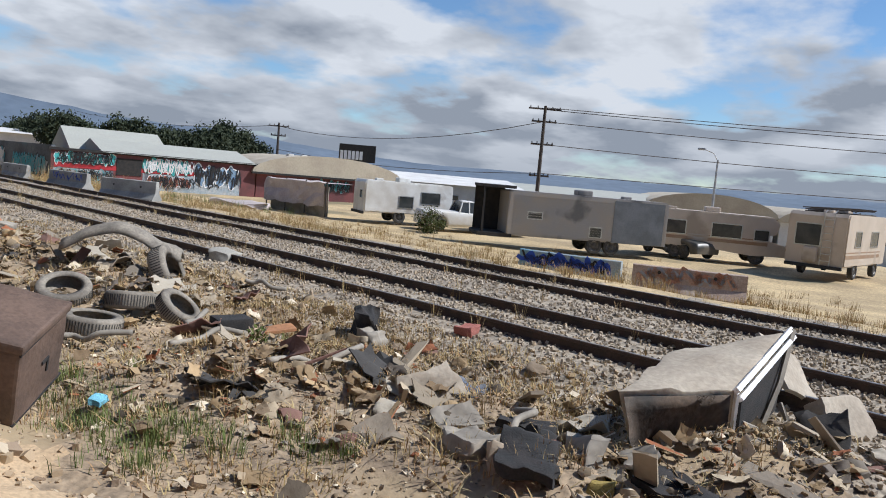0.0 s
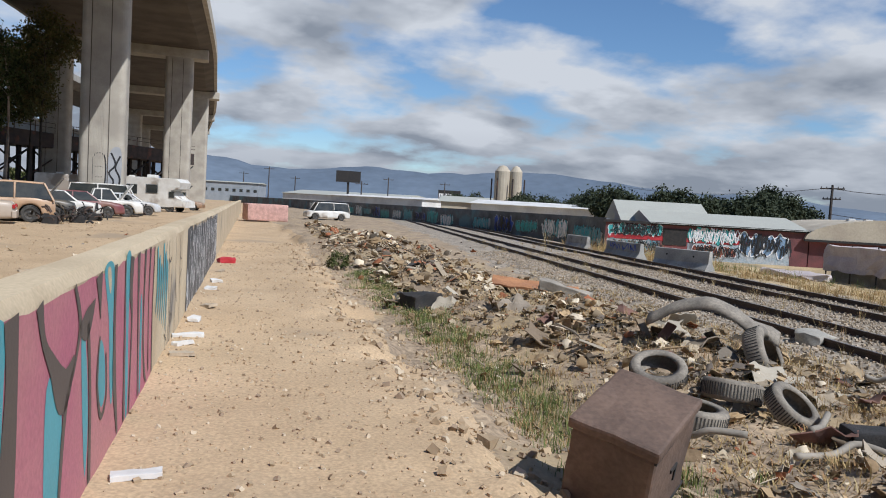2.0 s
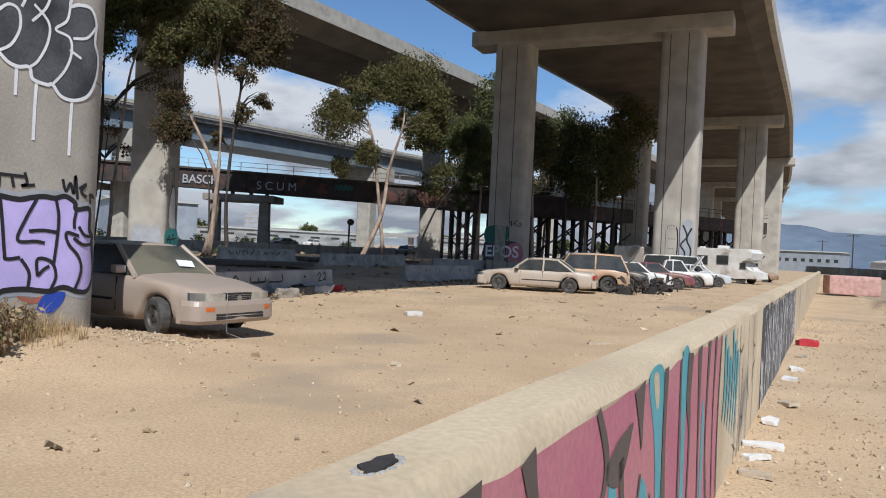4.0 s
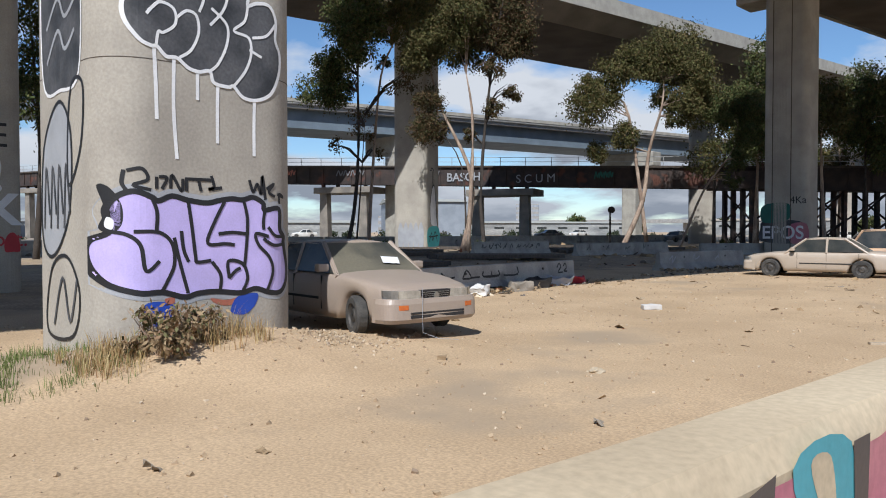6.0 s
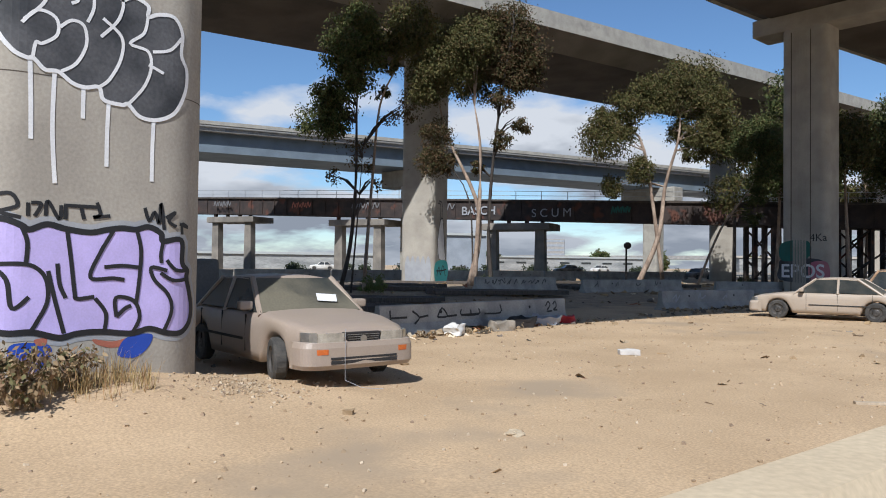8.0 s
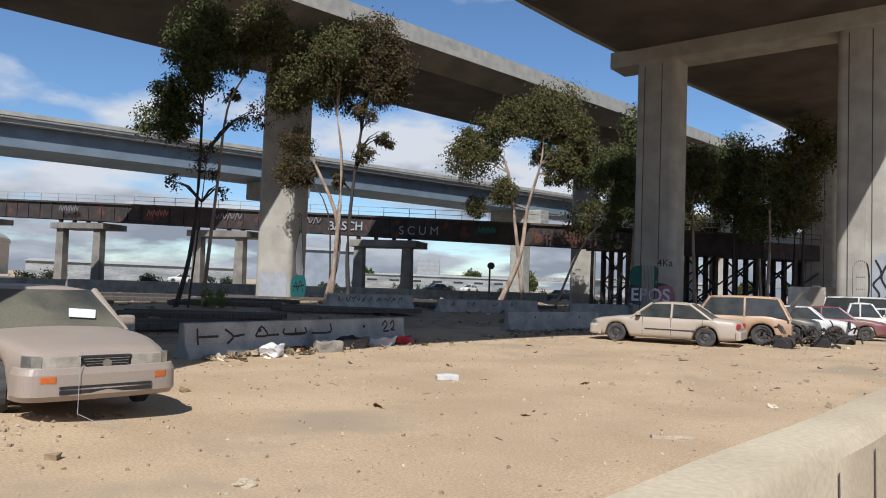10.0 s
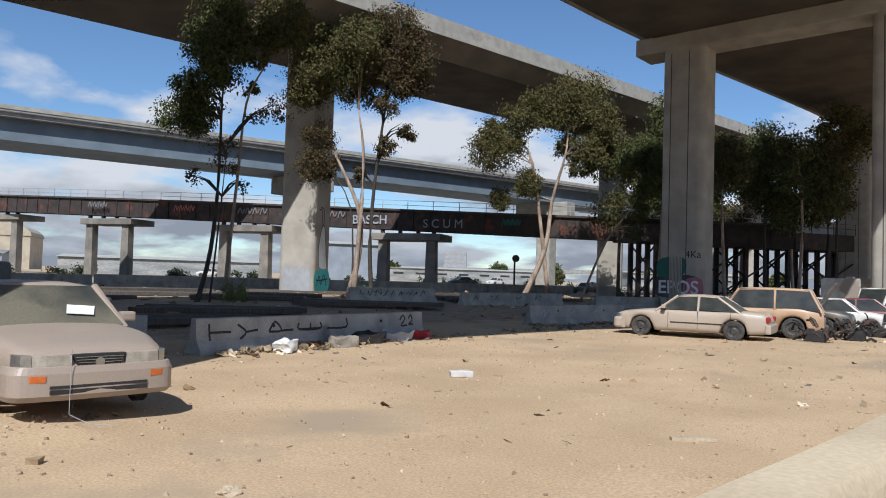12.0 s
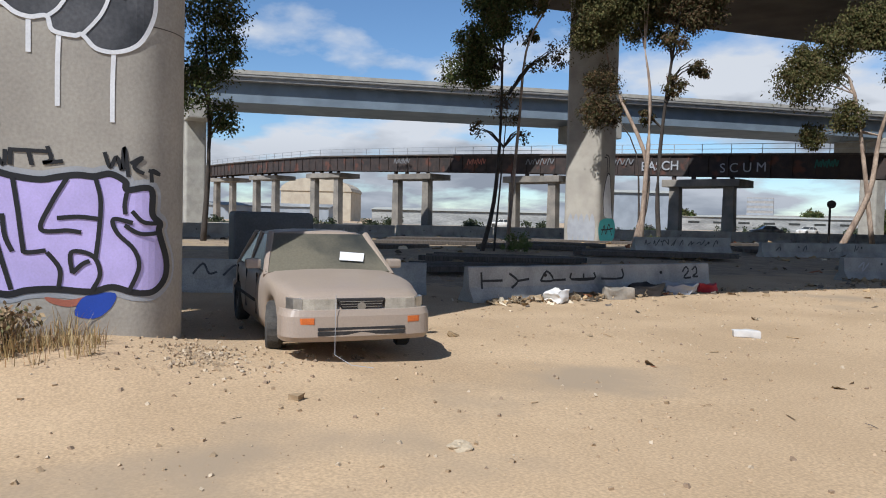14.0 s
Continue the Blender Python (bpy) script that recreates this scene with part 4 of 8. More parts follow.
for k in range(10):
    s = k * 5.2
    bm = bmesh.new()
    for o in (-2.3, -0.8, 0.8, 2.3):
        box(bm, s - 0.2, s + 0.2, o - 0.2, o + 0.2, 0.2, 6.7, 0, TT)
    for z0, z1 in ((0.6, 3.4), (3.4, 6.4)):
        tube(bm, [TT @ Vector((s, -2.3, z0)), TT @ Vector((s, 2.3, z1))], 0.12, 4)
        tube(bm, [TT @ Vector((s, -2.3, z1)), TT @ Vector((s, 2.3, z0))], 0.12, 4)
        tube(bm, [TT @ Vector((s, -2.35, z0)), TT @ Vector((s + 5.2, -2.35, z1))], 0.1, 4)
    part("tower", bm, BLACK if k % 2 else RUST_DARK, tower)


# ---- railway tracks ----
SLEEPER = mat("weathered sleeper timber", (0.12, 0.10, 0.085), 0.95, (0.07, 0.06, 0.05), 3, 0.3, 30, 0.4, rnd=0.25, stretch=(1, 6, 1))
TR_YAW = math.atan2(-0.165, 1)


def track(cx, name_label):
    t = thing("railway_track", name_label, "railway", "railway tracks", "structure")
    m = Matrix.Translation((cx, 0, 0)) @ Matrix.Rotation(TR_YAW, 4, "Z")
    for o in (-0.74, 0.74):
        bm = bmesh.new()
        prism(bm, [(o - 0.075, 0.30), (o + 0.075, 0.30), (o + 0.03, 0.33), (o + 0.012, 0.35), (o + 0.012, 0.43), (o + 0.038, 0.445), (o + 0.038, 0.475), (o - 0.038, 0.475), (o - 0.038, 0.445), (o - 0.012, 0.43), (o - 0.012, 0.35), (o - 0.03, 0.33)], -160, 260, "xz", m)
        r = part("rail", bm, RAILM, t)
        bm = bmesh.new()
        prism(bm, [(o - 0.022, 0.477), (o + 0.022, 0.477), (o + 0.022, 0.480), (o - 0.022, 0.480)], -160, 260, "xz", m)
        part("rail_head", bm, SHINY, r, "worn grey running surface")
    me = bpy.data.meshes.new("sleeper")
    bm = bmesh.new()
    box(bm, -1.28, 1.28, -0.115, 0.115, 0.14, 0.315, 0.012)
    bm.to_mesh(me)
    bm.free()
    me.materials.append(SLEEPER)
    r = random.Random(int(cx * 10))
    for k in range(90):
        ob = new("sleeper", me)
        ob.parent = t
        ob.matrix_world = m @ Matrix.Translation((r.uniform(-0.04, 0.04), -4 + k * 0.62, r.uniform(-0.05, -0.02))) @ Matrix.Rotation(r.uniform(-0.015, 0.015), 4, "Z")
    return t


track(rail_x(0), "rusty railway track with weathered sleepers in grey ballast")
track(rail_x(0) + 4.0, "rusty far railway track with dry weeds alongside")

# ---- jersey barriers ----
BARM = mat("weathered barrier concrete", (0.40, 0.39, 0.36), 0.93, (0.27, 0.265, 0.25), 1.4, 0.15, 30, 0.3, spots=(0.16, 0.155, 0.15), spot_at=0.63, rnd=0.1)


def barrier(x0, y0, x1, y1, label, z=None, hgt=0.81, tag=None, m=BARM, scale=1.0, both=None):
    L = math.hypot(x1 - x0, y1 - y0)
    zz = height((x0 + x1) / 2, (y0 + y1) / 2) - 0.02 if z is None else z
    at = Matrix.Translation((x0, y0, zz)) @ Matrix.Rotation(math.atan2(y1 - y0, x1 - x0), 4, "Z")
    th = thing("jersey_barrier", label, "barrier", "concrete barriers", at=at)
    bm = bmesh.new()
    prof = [(-0.3, 0), (-0.3, 0.08), (-0.13, 0.33), (-0.085, hgt - 0.02), (-0.06, hgt), (0.06, hgt), (0.085, hgt - 0.02), (0.13, 0.33), (0.3, 0.08), (0.3, 0)]
    n = 24
    rows = []
    for k in range(n + 1):
        x = L * k / n
        lift = 0.16 * max(0, math.sin(math.pi * (k / n - 0.28) / 0.2)) ** 0.6 if both and 0.28 < k / n < 0.48 else 0
        w = 0.012 * noise.noise((x * 1.5 + x0, y0, 0))
        rows.append([bm.verts.new((x, a + w, max(b, lift * (1 if abs(a) > 0.2 else 0)) + (0.012 * noise.noise((x * 4, b * 5, y0)) if b > 0.3 else 0))) for a, b in prof])
    for a, b in zip(rows, rows[1:]):
        for i in range(len(prof)):
            j = (i + 1) % len(prof)
            bm.faces.new((a[i], a[j], b[j], b[i]))
    bm.faces.new(rows[0])
    bm.faces.new(rows[-1][::-1])
    part("body", bm, m, th)
    # Uncut anchor holes: black discs give the shade inside them
    for fx in (0.27, 0.76):
        for s in (1, -1):
            bm = bmesh.new()
            cyl(bm, (L * fx, s * 0.10, 0.58), (L * fx, s * 0.118, 0.58), 0.045, seg=10)
            part("anchor_hole", bm, BLACK, th, "black disc standing for the shade in an anchor hole")
    if tag:
        tag(th, L)
    return th


def face_of(th, side=-1):
    return lambda a, b, l: Vector((a, side * ((0.13 - 0.045 * (b - 0.33) / 0.46 if b > 0.33 else 0.13 + 0.68 * (0.33 - b)) + l + 0.008), b))


def runes(th, L):
    f = face_of(th)
    S = [[(0.35, 0.3), (0.35, 0.68)], [(0.35, 0.48), (0.95, 0.48)], [(1.15, 0.64), (1.4, 0.46), (1.2, 0.3)], [(1.4, 0.46), (1.75, 0.50)],
         [(2.1, 0.44), (2.3, 0.68), (2.5, 0.45), (2.1, 0.44)], [(2.5, 0.45), (2.9, 0.46)], [(3.1, 0.62), (3.1, 0.46), (3.85, 0.46), (3.85, 0.62)], [(3.5, 0.46), (3.5, 0.60)], [(3.1, 0.46), (3.85, 0.47)],
         [(4.1, 0.46), (4.85, 0.46), (4.85, 0.70)], [(7.2, 0.58), (7.35, 0.72), (7.45, 0.6), (7.25, 0.42), (7.55, 0.42)], [(7.6, 0.62), (7.75, 0.72), (7.8, 0.55), (7.62, 0.45), (7.85, 0.44)]]
    for s in S:
        bm = bmesh.new()
        stroke(bm, s, 0.055, 0.0, f, 3)
        part("graffiti_tag", bm, P_BLACK, th, "black angular tag stroke")


def scrib(col, seed, n=7, w=0.05, label="dark tag scribble", side=-1, more=()):
    def go(th, L):
        for extra in more:
            extra(th, L)
        f = face_of(th, side)
        r = random.Random(seed)
        for k in range(n):
            bm = bmesh.new()
            a = L * (0.1 + 0.8 * k / n)
            stroke(bm, [(a, r.uniform(0.35, 0.5)), (a + r.uniform(0.05, 0.3), r.uniform(0.55, 0.74)), (a + r.uniform(0.1, 0.4), r.uniform(0.36, 0.5)), (a + r.uniform(0.2, 0.6), r.uniform(0.5, 0.74))], w, 0.0, f, 4)
            part("graffiti_tag", bm, col, th, label)
    return go


barrier(-14.9, 18.6, -15.65, 26.9, "long grey concrete barrier with black angular tag, chipped base", tag=runes, both=True)
barrier(-18.9, 12.6, -16.6, 18.4, "grey concrete barrier with dark scribbles behind the sedan", tag=scrib(P_CHAR, 5))
barrier(-16.1, 33.6, -15.2, 39.6, "grey concrete barrier with rubbish at its foot", tag=scrib(P_GREY, 6, 3))
barrier(-30.2, 37.0, -29.3, 43.0, "tagged grey concrete barrier in shade under trees", tag=scrib(P_CHAR, 7, 9))
barrier(-26.9, 42.6, -26.0, 52.0, "long shaded grey concrete barrier by the trees", tag=scrib(P_CHAR, 8, 4))
barrier(-24.6, 54.0, -21.0, 60.5, "pale concrete barrier at the column's foot")
for k in range(9):
    barrier(-52 + 0.5 * k, 16 + 8.2 * k, -51.5 + 0.5 * k, 24 + 8.2 * k, "low dark concrete barrier beside the far tracks", tag=scrib(P_GREY, 30 + k, 6, 0.06) if k % 3 == 1 else None, hgt=1.0)
RUSTY = mat("faded rust-red paint", (0.36, 0.16, 0.10), 0.85, (0.42, 0.27, 0.19), 3.0, 0.3, 25, 0.1)
barrier(20.5, 33.9, 20.6, 37.4, "grey-blue concrete barrier in dry grass by the tracks", tag=scrib(P_BLUE, 11, side=1), hgt=0.8)
barrier(19.8, 27.6, 19.1, 30.5, "rust-stained concrete barrier with a broken pale end", hgt=0.85)
barrier(18.6, 6.5, 18.3, 9.3, "concrete barrier covered with blue graffiti", z=-0.10, tag=scrib(P_BLACK, 12, 12, 0.06, side=1, more=(scrib(P_BLUE, 31, 14, 0.11, "deep blue letters", 1),)), hgt=0.75, m=mat("blue-painted concrete", (0.16, 0.30, 0.38), 0.8, (0.34, 0.37, 0.37), 1.8, 0.2, 25, 0.2))
barrier(19.7, 3.6, 18.9, 6.3, "concrete barrier with faded red and white paint", z=-0.12, tag=scrib(P_GREY, 13, 7, 0.08, "pale grey wash", 1, (scrib(RUSTY, 14, 8, 0.15, "faded rust-red wash", 1),)), hgt=0.74, m=mat("faded pinkish concrete", (0.44, 0.36, 0.30), 0.93, (0.34, 0.24, 0.19), 1.2, 0.2, 25, 0.3, spots=(0.5, 0.47, 0.43), spot_at=0.58))
barrier(21.6, 41.5, 22.0, 45, "tagged concrete barrier in dry grass", hgt=0.8)

# ---- vehicles ----
GLASS = glass("dusty glass", (0.55, 0.58, 0.55), 0.25)
DUSTGLASS = mat("dust-caked glass", (0.165, 0.15, 0.11), 0.35, (0.095, 0.09, 0.072), 0.9, 0.12, 30, 0.05, spots=(0.035, 0.04, 0.04), spot_at=0.56)
DARKGLASS = mat("dark window glass", (0.03, 0.035, 0.035), 0.15, (0.06, 0.06, 0.055), 2, 0.1, 30, 0.0)
CABIN = mat("dark cabin trim", (0.04, 0.038, 0.035), 0.9, (0.025, 0.025, 0.025), 5)
LENS = mat("clear lamp lens", (0.42, 0.38, 0.31), 0.2, (0.30, 0.27, 0.22), 8, 0.1, 60, 0.05)
AMBER = mat("amber lens", (0.60, 0.16, 0.03), 0.3, (0.5, 0.12, 0.03), 8, 0.1, 60, 0.0)
REDLENS = mat("red lamp lens", (0.42, 0.02, 0.03), 0.25, (0.3, 0.02, 0.02), 8, 0.1, 60, 0.0)
RIM = mat("black steel rim", (0.05, 0.048, 0.045), 0.5, (0.12, 0.11, 0.10), 9, 0.2, 60, 0.1, metal=0.4)
CHROME = mat("dull chrome", (0.55, 0.55, 0.53), 0.3, (0.4, 0.4, 0.38), 8, 0.1, 60, 0.0, metal=0.9)


def car_paint(name, col, dust=(0.36, 0.29, 0.21), rust=None):
    m = mat(name, col, 0.42, tuple(c * 0.6 + d * 0.4 for c, d in zip(col, dust)), 1.3, 0.06, 50, 0.03, spots=rust, spot_at=0.56)
    return m


def wheel(parent, x, y, r=0.31, w=0.19, steer=0, flat=False):
    m = Matrix.Translation((x, y, r)) @ Matrix.Rotation(radians(steer), 4, "Z") @ Matrix.Rotation(radians(90), 4, "X")
    bm = bmesh.new()
    lathe(bm, [(r * 0.62, -w / 2), (r * 0.9, -w / 2), (r, -w * 0.34), (r, w * 0.34), (r * 0.9, w / 2), (r * 0.62, w / 2), (r * 0.62, -w / 2)], 24, m)
    t = part("wheel", bm, RUBBER, parent, smooth=False)
    bm = bmesh.new()
    for s in (-1, 1):
        lathe(bm, [(r * 0.62, s * w * 0.44), (r * 0.55, s * w * 0.30), (r * 0.36, s * w * 0.26), (r * 0.26, s * w * 0.40), (0.02, s * w * 0.42)], 20, m)
        for k in range(8):
            a = k * 0.785
            cyl(bm, m @ Vector((r * 0.45 * math.cos(a), r * 0.45 * math.sin(a), s * w * 0.25)), m @ Vector((r * 0.45 * math.cos(a), r * 0.45 * math.sin(a), s * w * 0.30)), r * 0.06, seg=6)
    part("rim", bm, RIM, t)


def lerp(tab, x):
    for (x0, y0), (x1, y1) in zip(tab, tab[1:]):
        if x <= x1:
            t = (x - x0) / (x1 - x0)
            return y0 + (y1 - y0) * max(0, t)
    return tab[-1][1]


def car(name, label, at, L, W, top, glassline, m_body, wheels=(0.19, 0.79), r=0.31, sill=0.22, m_glass=DUSTGLASS, m_roof=None, lamps=True, no_glass=False, hood_open=False, steer=0, group="parked cars", tail=REDLENS, cargo=None, category="car"):
    """x from nose (0) to tail (L). top: hood, belt and boot line as (fraction, height); glassline: windscreen foot, roof front, roof rear, rear-window foot (fractions), belt and roof heights."""
    th = thing(name, label, category, group, at=at)
    n = 56
    bm = bmesh.new()
    rings = []
    wx = [L * f for f in wheels]
    for i in range(n + 1):
        f = i / n
        x = L * f
        zt = lerp(top, f)
        low = sill + 0.06 * (abs(f - 0.5) * 2) ** 6
        for c in wx:
            d = abs(x - c)
            if d < r * 1.22:
                low = max(low, r + math.sqrt((r * 1.22) ** 2 - d * d) * 0.92)
        low = min(low, zt - 0.06)
        end = abs(f - 0.5) * 2
        hw = W / 2 * (1 - 0.17 * end ** 7 - 0.03 * end ** 2)
        if end > 0.985:
            zt -= 0.05
        ring = []
        zc = low + (zt - low)
        for k, (s, g) in enumerate(((0.95, 0), (0.985, 0.2), (1.0, 0.45), (0.995, 0.7), (0.975, 0.88), (0.93, 0.97))):
            ring.append((s * hw, low + (zc - low) * g))
        crown = 0.035
        ring += [(0.8 * hw, zc + crown * 0.3), (0.4 * hw, zc + crown * 0.8), (0, zc + crown)]
        full = ring + [(-a, b) for a, b in ring[-2::-1]]
        rings.append([bm.verts.new((x, a, b)) for a, b in full])
    k = len(rings[0])
    for a, b in zip(rings, rings[1:]):
        for i in range(k):
            bm.faces.new((a[i], a[(i + 1) % k], b[(i + 1) % k], b[i]))
    bm.faces.new(rings[0])
    bm.faces.new(rings[-1][::-1])
    body = part("body", bm, m_body, th, smooth=True)
    for p in body.data.polygons:
        if len(p.vertices) > 4:
            p.use_smooth = False
    # cabin
    ws, rf, rr_, bw, zb, zr = glassline
    hb, hr = W / 2 * 0.93, W / 2 * 0.74
    A0, A1, C1, C0 = Vector((ws * L, hb, lerp(top, ws))), Vector((rf * L, hr, zr - 0.03)), Vector((rr_ * L, hr, zr - 0.04)), Vector((bw * L, hb, lerp(top, bw)))
    mid = (rf + rr_) / 2 + 0.01
    B0, B1 = Vector((mid * L, hb, zb)), Vector((mid * L, hr, zr - 0.02))
    flip = lambda v: Vector((v.x, -v.y, v.z))
    bm = bmesh.new()
    nr = 8
    rows = []
    for i in range(nr + 1):
        t = i / nr
        x = (rf + (rr_ - rf) * t) * L
        zz = zr + 0.03 * math.sin(math.pi * t)
        rows.append([bm.verts.new((x, y * hr, zz - 0.05 * abs(y) ** 3)) for y in (-1.02, -0.7, -0.35, 0, 0.35, 0.7, 1.02)])
        rows[-1] += [bm.verts.new((x, y * hr, zz - 0.05 - 0.04)) for y in (1.02, -1.02)]
    for a, b in zip(rows, rows[1:]):
        for i in range(9):
            bm.faces.new((a[i], a[(i + 1) % 9], b[(i + 1) % 9], b[i]))
    bm.faces.new(rows[0])
    bm.faces.new(rows[-1][::-1])
    part("roof", bm, m_roof or m_body, th, smooth=True)
    for pts in ((A0, A1), (B0, B1), (C0, C1)):
        for s in (lambda v: v, flip):
            bm = bmesh.new()
            tube(bm, [s(pts[0]) + Vector((0, 0, -0.05)), s(pts[1])], 0.045, 6)
            part("pillar", bm, m_roof or m_body, th)
    if not no_glass:
        def pane(q, nm, mm):
            bm = bmesh.new()
            vs = [bm.verts.new(v) for v in q]
            f = bm.faces.new(vs)
            r_ = bmesh.ops.extrude_face_region(bm, geom=[f])
            nn = f.normal if f.normal.length else Vector((0, 0, 1))
            f.normal_update()
            bmesh.ops.translate(bm, verts=[v for v in r_["geom"] if isinstance(v, bmesh.types.BMVert)], vec=f.normal * -0.006)
            part(nm, bm, mm, th)
        zdrop = Vector((0, 0, -0.02))
        pane([A0, A1, flip(A1), flip(A0)], "windscreen", m_glass)
        pane([C0, C1, flip(C1), flip(C0)], "rear_window", m_glass)
        for s in (lambda v: v, flip):
            pane([s(A0), s(A1), s(B1), s(B0)], "side_window", DARKGLASS)
            pane([s(B0), s(B1), s(C1), s(C0)], "side_window", DARKGLASS)
    for x in (ws * L + 0.75, mid * L + 0.45):
        for y in (-0.36, 0.36):
            bm = bmesh.new()
            box(bm, x, x + 0.14, y - 0.22, y + 0.22, 0.5, zb + 0.22, 0.04)
            part("seat", bm, CABIN, th)
    for f in wheels:
        for s in (-1, 1):
            wheel(th, f * L, s * (W / 2 - 0.09), r, 0.19, steer if f < 0.5 else 0)
    if lamps:
        zt0 = lerp(top, 0.02)
        for s in (-1, 1):
            bm = bmesh.new()
            prism(bm, [(-0.015, s * 0.29), (-0.012, s * 0.55), (0.02, s * 0.68), (0.12, s * 0.72), (0.12, s * 0.29)], zt0 - 0.17, zt0 - 0.015, "xy")
            part("headlight", bm, LENS, th, "clouded headlight")
            bm = bmesh.new()
            prism(bm, [(0.015, s * 0.685), (0.07, s * 0.775), (0.19, s * 0.835), (0.26, s * 0.82), (0.12, s * 0.70)], zt0 - 0.165, zt0 - 0.005, "xy")
            part("corner_lamp", bm, CHROME, th, "pale corner lamp")
            bm = bmesh.new()
            prism(bm, [(-0.072, s * 0.56), (-0.05, s * 0.70), (0.03, s * 0.845), (0.06, s * 0.84), (0.06, s * 0.56)], 0.445, 0.515, "xy")
            part("indicator", bm, AMBER, th, "amber indicator")
            zt1 = lerp(top, 0.97)
            bm = bmesh.new()
            box(bm, L - 0.10, L + 0.005, s * W * 0.35 - 0.17, s * W * 0.35 + 0.14, zt1 - 0.24, zt1 - 0.08, 0.02)
            part("tail_light", bm, tail, th, "red tail light")
            bm = bmesh.new()
            box(bm, ws * L + 0.22, ws * L + 0.36, s * (W / 2 + 0.06) - 0.1, s * (W / 2 + 0.06) + 0.1, zb + 0.02, zb + 0.15, 0.03)
            part("wing_mirror", bm, m_body, th)
        bm = bmesh.new()
        prism(bm, [(-0.20, zt0 - 0.19), (0.20, zt0 - 0.19), (0.285, zt0 - 0.01), (-0.285, zt0 - 0.01)], -0.03, 0.06, "yz")
        g = part("grille", bm, BLACK, th, "black grille")
        bm = bmesh.new()
        for q in range(5):
            box(bm, -0.036, -0.026, -0.21 - 0.012 * q, 0.21 + 0.012 * q, zt0 - 0.165 + q * 0.03, zt0 - 0.159 + q * 0.03)
        cyl(bm, (-0.045, 0, zt0 - 0.10), (-0.03, 0, zt0 - 0.10), 0.05, seg=14)
        part("grille_bar", bm, CHROME, g, "chrome bars and badge")
        bm = bmesh.new()
        pts = [(0.30, -W / 2 + 0.01), (0.06, -W / 2 + 0.05), (-0.05, -W * 0.36), (-0.08, 0), (-0.05, W * 0.36), (0.06, W / 2 - 0.05), (0.30, W / 2 - 0.01)]
        c = catmull(pts, 5)
        rows = [[bm.verts.new((p[0] + o, p[1] * (1 if o <= 0 else 0.97), z)) for o, z in ((0.03, 0.24), (-0.01, 0.30), (0, 0.53), (0.02, 0.60), (0.10, 0.61), (0.12, 0.24))] for p in c]
        for a, b in zip(rows, rows[1:]):
            for i in range(6):
                bm.faces.new((a[i], a[(i + 1) % 6], b[(i + 1) % 6], b[i]))
        bp = part("bumper", bm, m_body, th, smooth=False)
        bm = bmesh.new()
        box(bm, -0.088, -0.03, -0.52, 0.52, 0.315, 0.36, 0.004)
        box(bm, -0.088, -0.03, -0.52, 0.52, 0.375, 0.405, 0.004)
        part("air_intake", bm, BLACK, bp, "dark air intake")
        bm = bmesh.new()
        box(bm, L - 0.12, L + 0.06, -W / 2 + 0.06, W / 2 - 0.06, 0.28, 0.58, 0.05)
        part("bumper", bm, m_body, th)
        bm = bmesh.new()
        for s in (-1, 1):
            for x in (mid * L, ws * L + 0.42, (bw - 0.06) * L):
                box(bm, x - 0.005, x + 0.005, s * W / 2 * 0.985 - 0.012, s * W / 2 * 0.985 + 0.012, sill + 0.12, zb - 0.05)
            box(bm, ws * L + 0.5, bw * L, s * W / 2 - 0.006, s * W / 2 + 0.012, 0.50, 0.54)
        part("trim_strip", bm, CABIN, th, "dark seams and rubbing strip")
    if hood_open:
        bm = bmesh.new()
        box(bm, 0, 1.2, -W * 0.42, W * 0.42, 0, 0.05, 0.02, Matrix.Translation((ws * L - 0.1, 0, lerp(top, ws))) @ Matrix.Rotation(radians(-125), 4, "Y"))
        part("hood", bm, m_body, th, "raised hood")
    return th


SEDAN_TOP = [(0, 0.60), (0.012, 0.72), (0.05, 0.79), (0.18, 0.88), (0.30, 0.93), (0.33, 0.94), (0.80, 0.93), (0.86, 0.95), (0.97, 0.90), (1, 0.70)]


def heading(x, y, z, deg):
    """Nose at x, y; deg: the way the car's tail lies."""
    return Matrix.Translation((x, y, z)) @ Matrix.Rotation(radians(deg), 4, "Z")


C_SAND = car_paint("dusty champagne car paint", (0.33, 0.265, 0.215))
C_GOLD = car_paint("champagne gold car paint", (0.42, 0.35, 0.28))
C_TAN = car_paint("sun-faded tan car paint", (0.52, 0.33, 0.20), rust=(0.30, 0.18, 0.10))
C_BLACK = car_paint("scorched dark car paint", (0.035, 0.04, 0.04), rust=(0.11, 0.07, 0.05))
C_WHITE = car_paint("dirty white car paint", (0.72, 0.71, 0.67), rust=(0.35, 0.30, 0.25))
C_MAROON = car_paint("maroon car paint", (0.16, 0.035, 0.045))
C_SILVER = car_paint("silver car paint", (0.50, 0.52, 0.54))
C_BROWN = car_paint("brown faded car paint", (0.28, 0.16, 0.09), rust=(0.4, 0.36, 0.3))
C_BEIGE = car_paint("beige motorhome shell", (0.55, 0.46, 0.37), rust=(0.36, 0.29, 0.22))
C_GREYRV = car_paint("smoke-stained grey shell", (0.27, 0.26, 0.255), rust=(0.13, 0.125, 0.125))

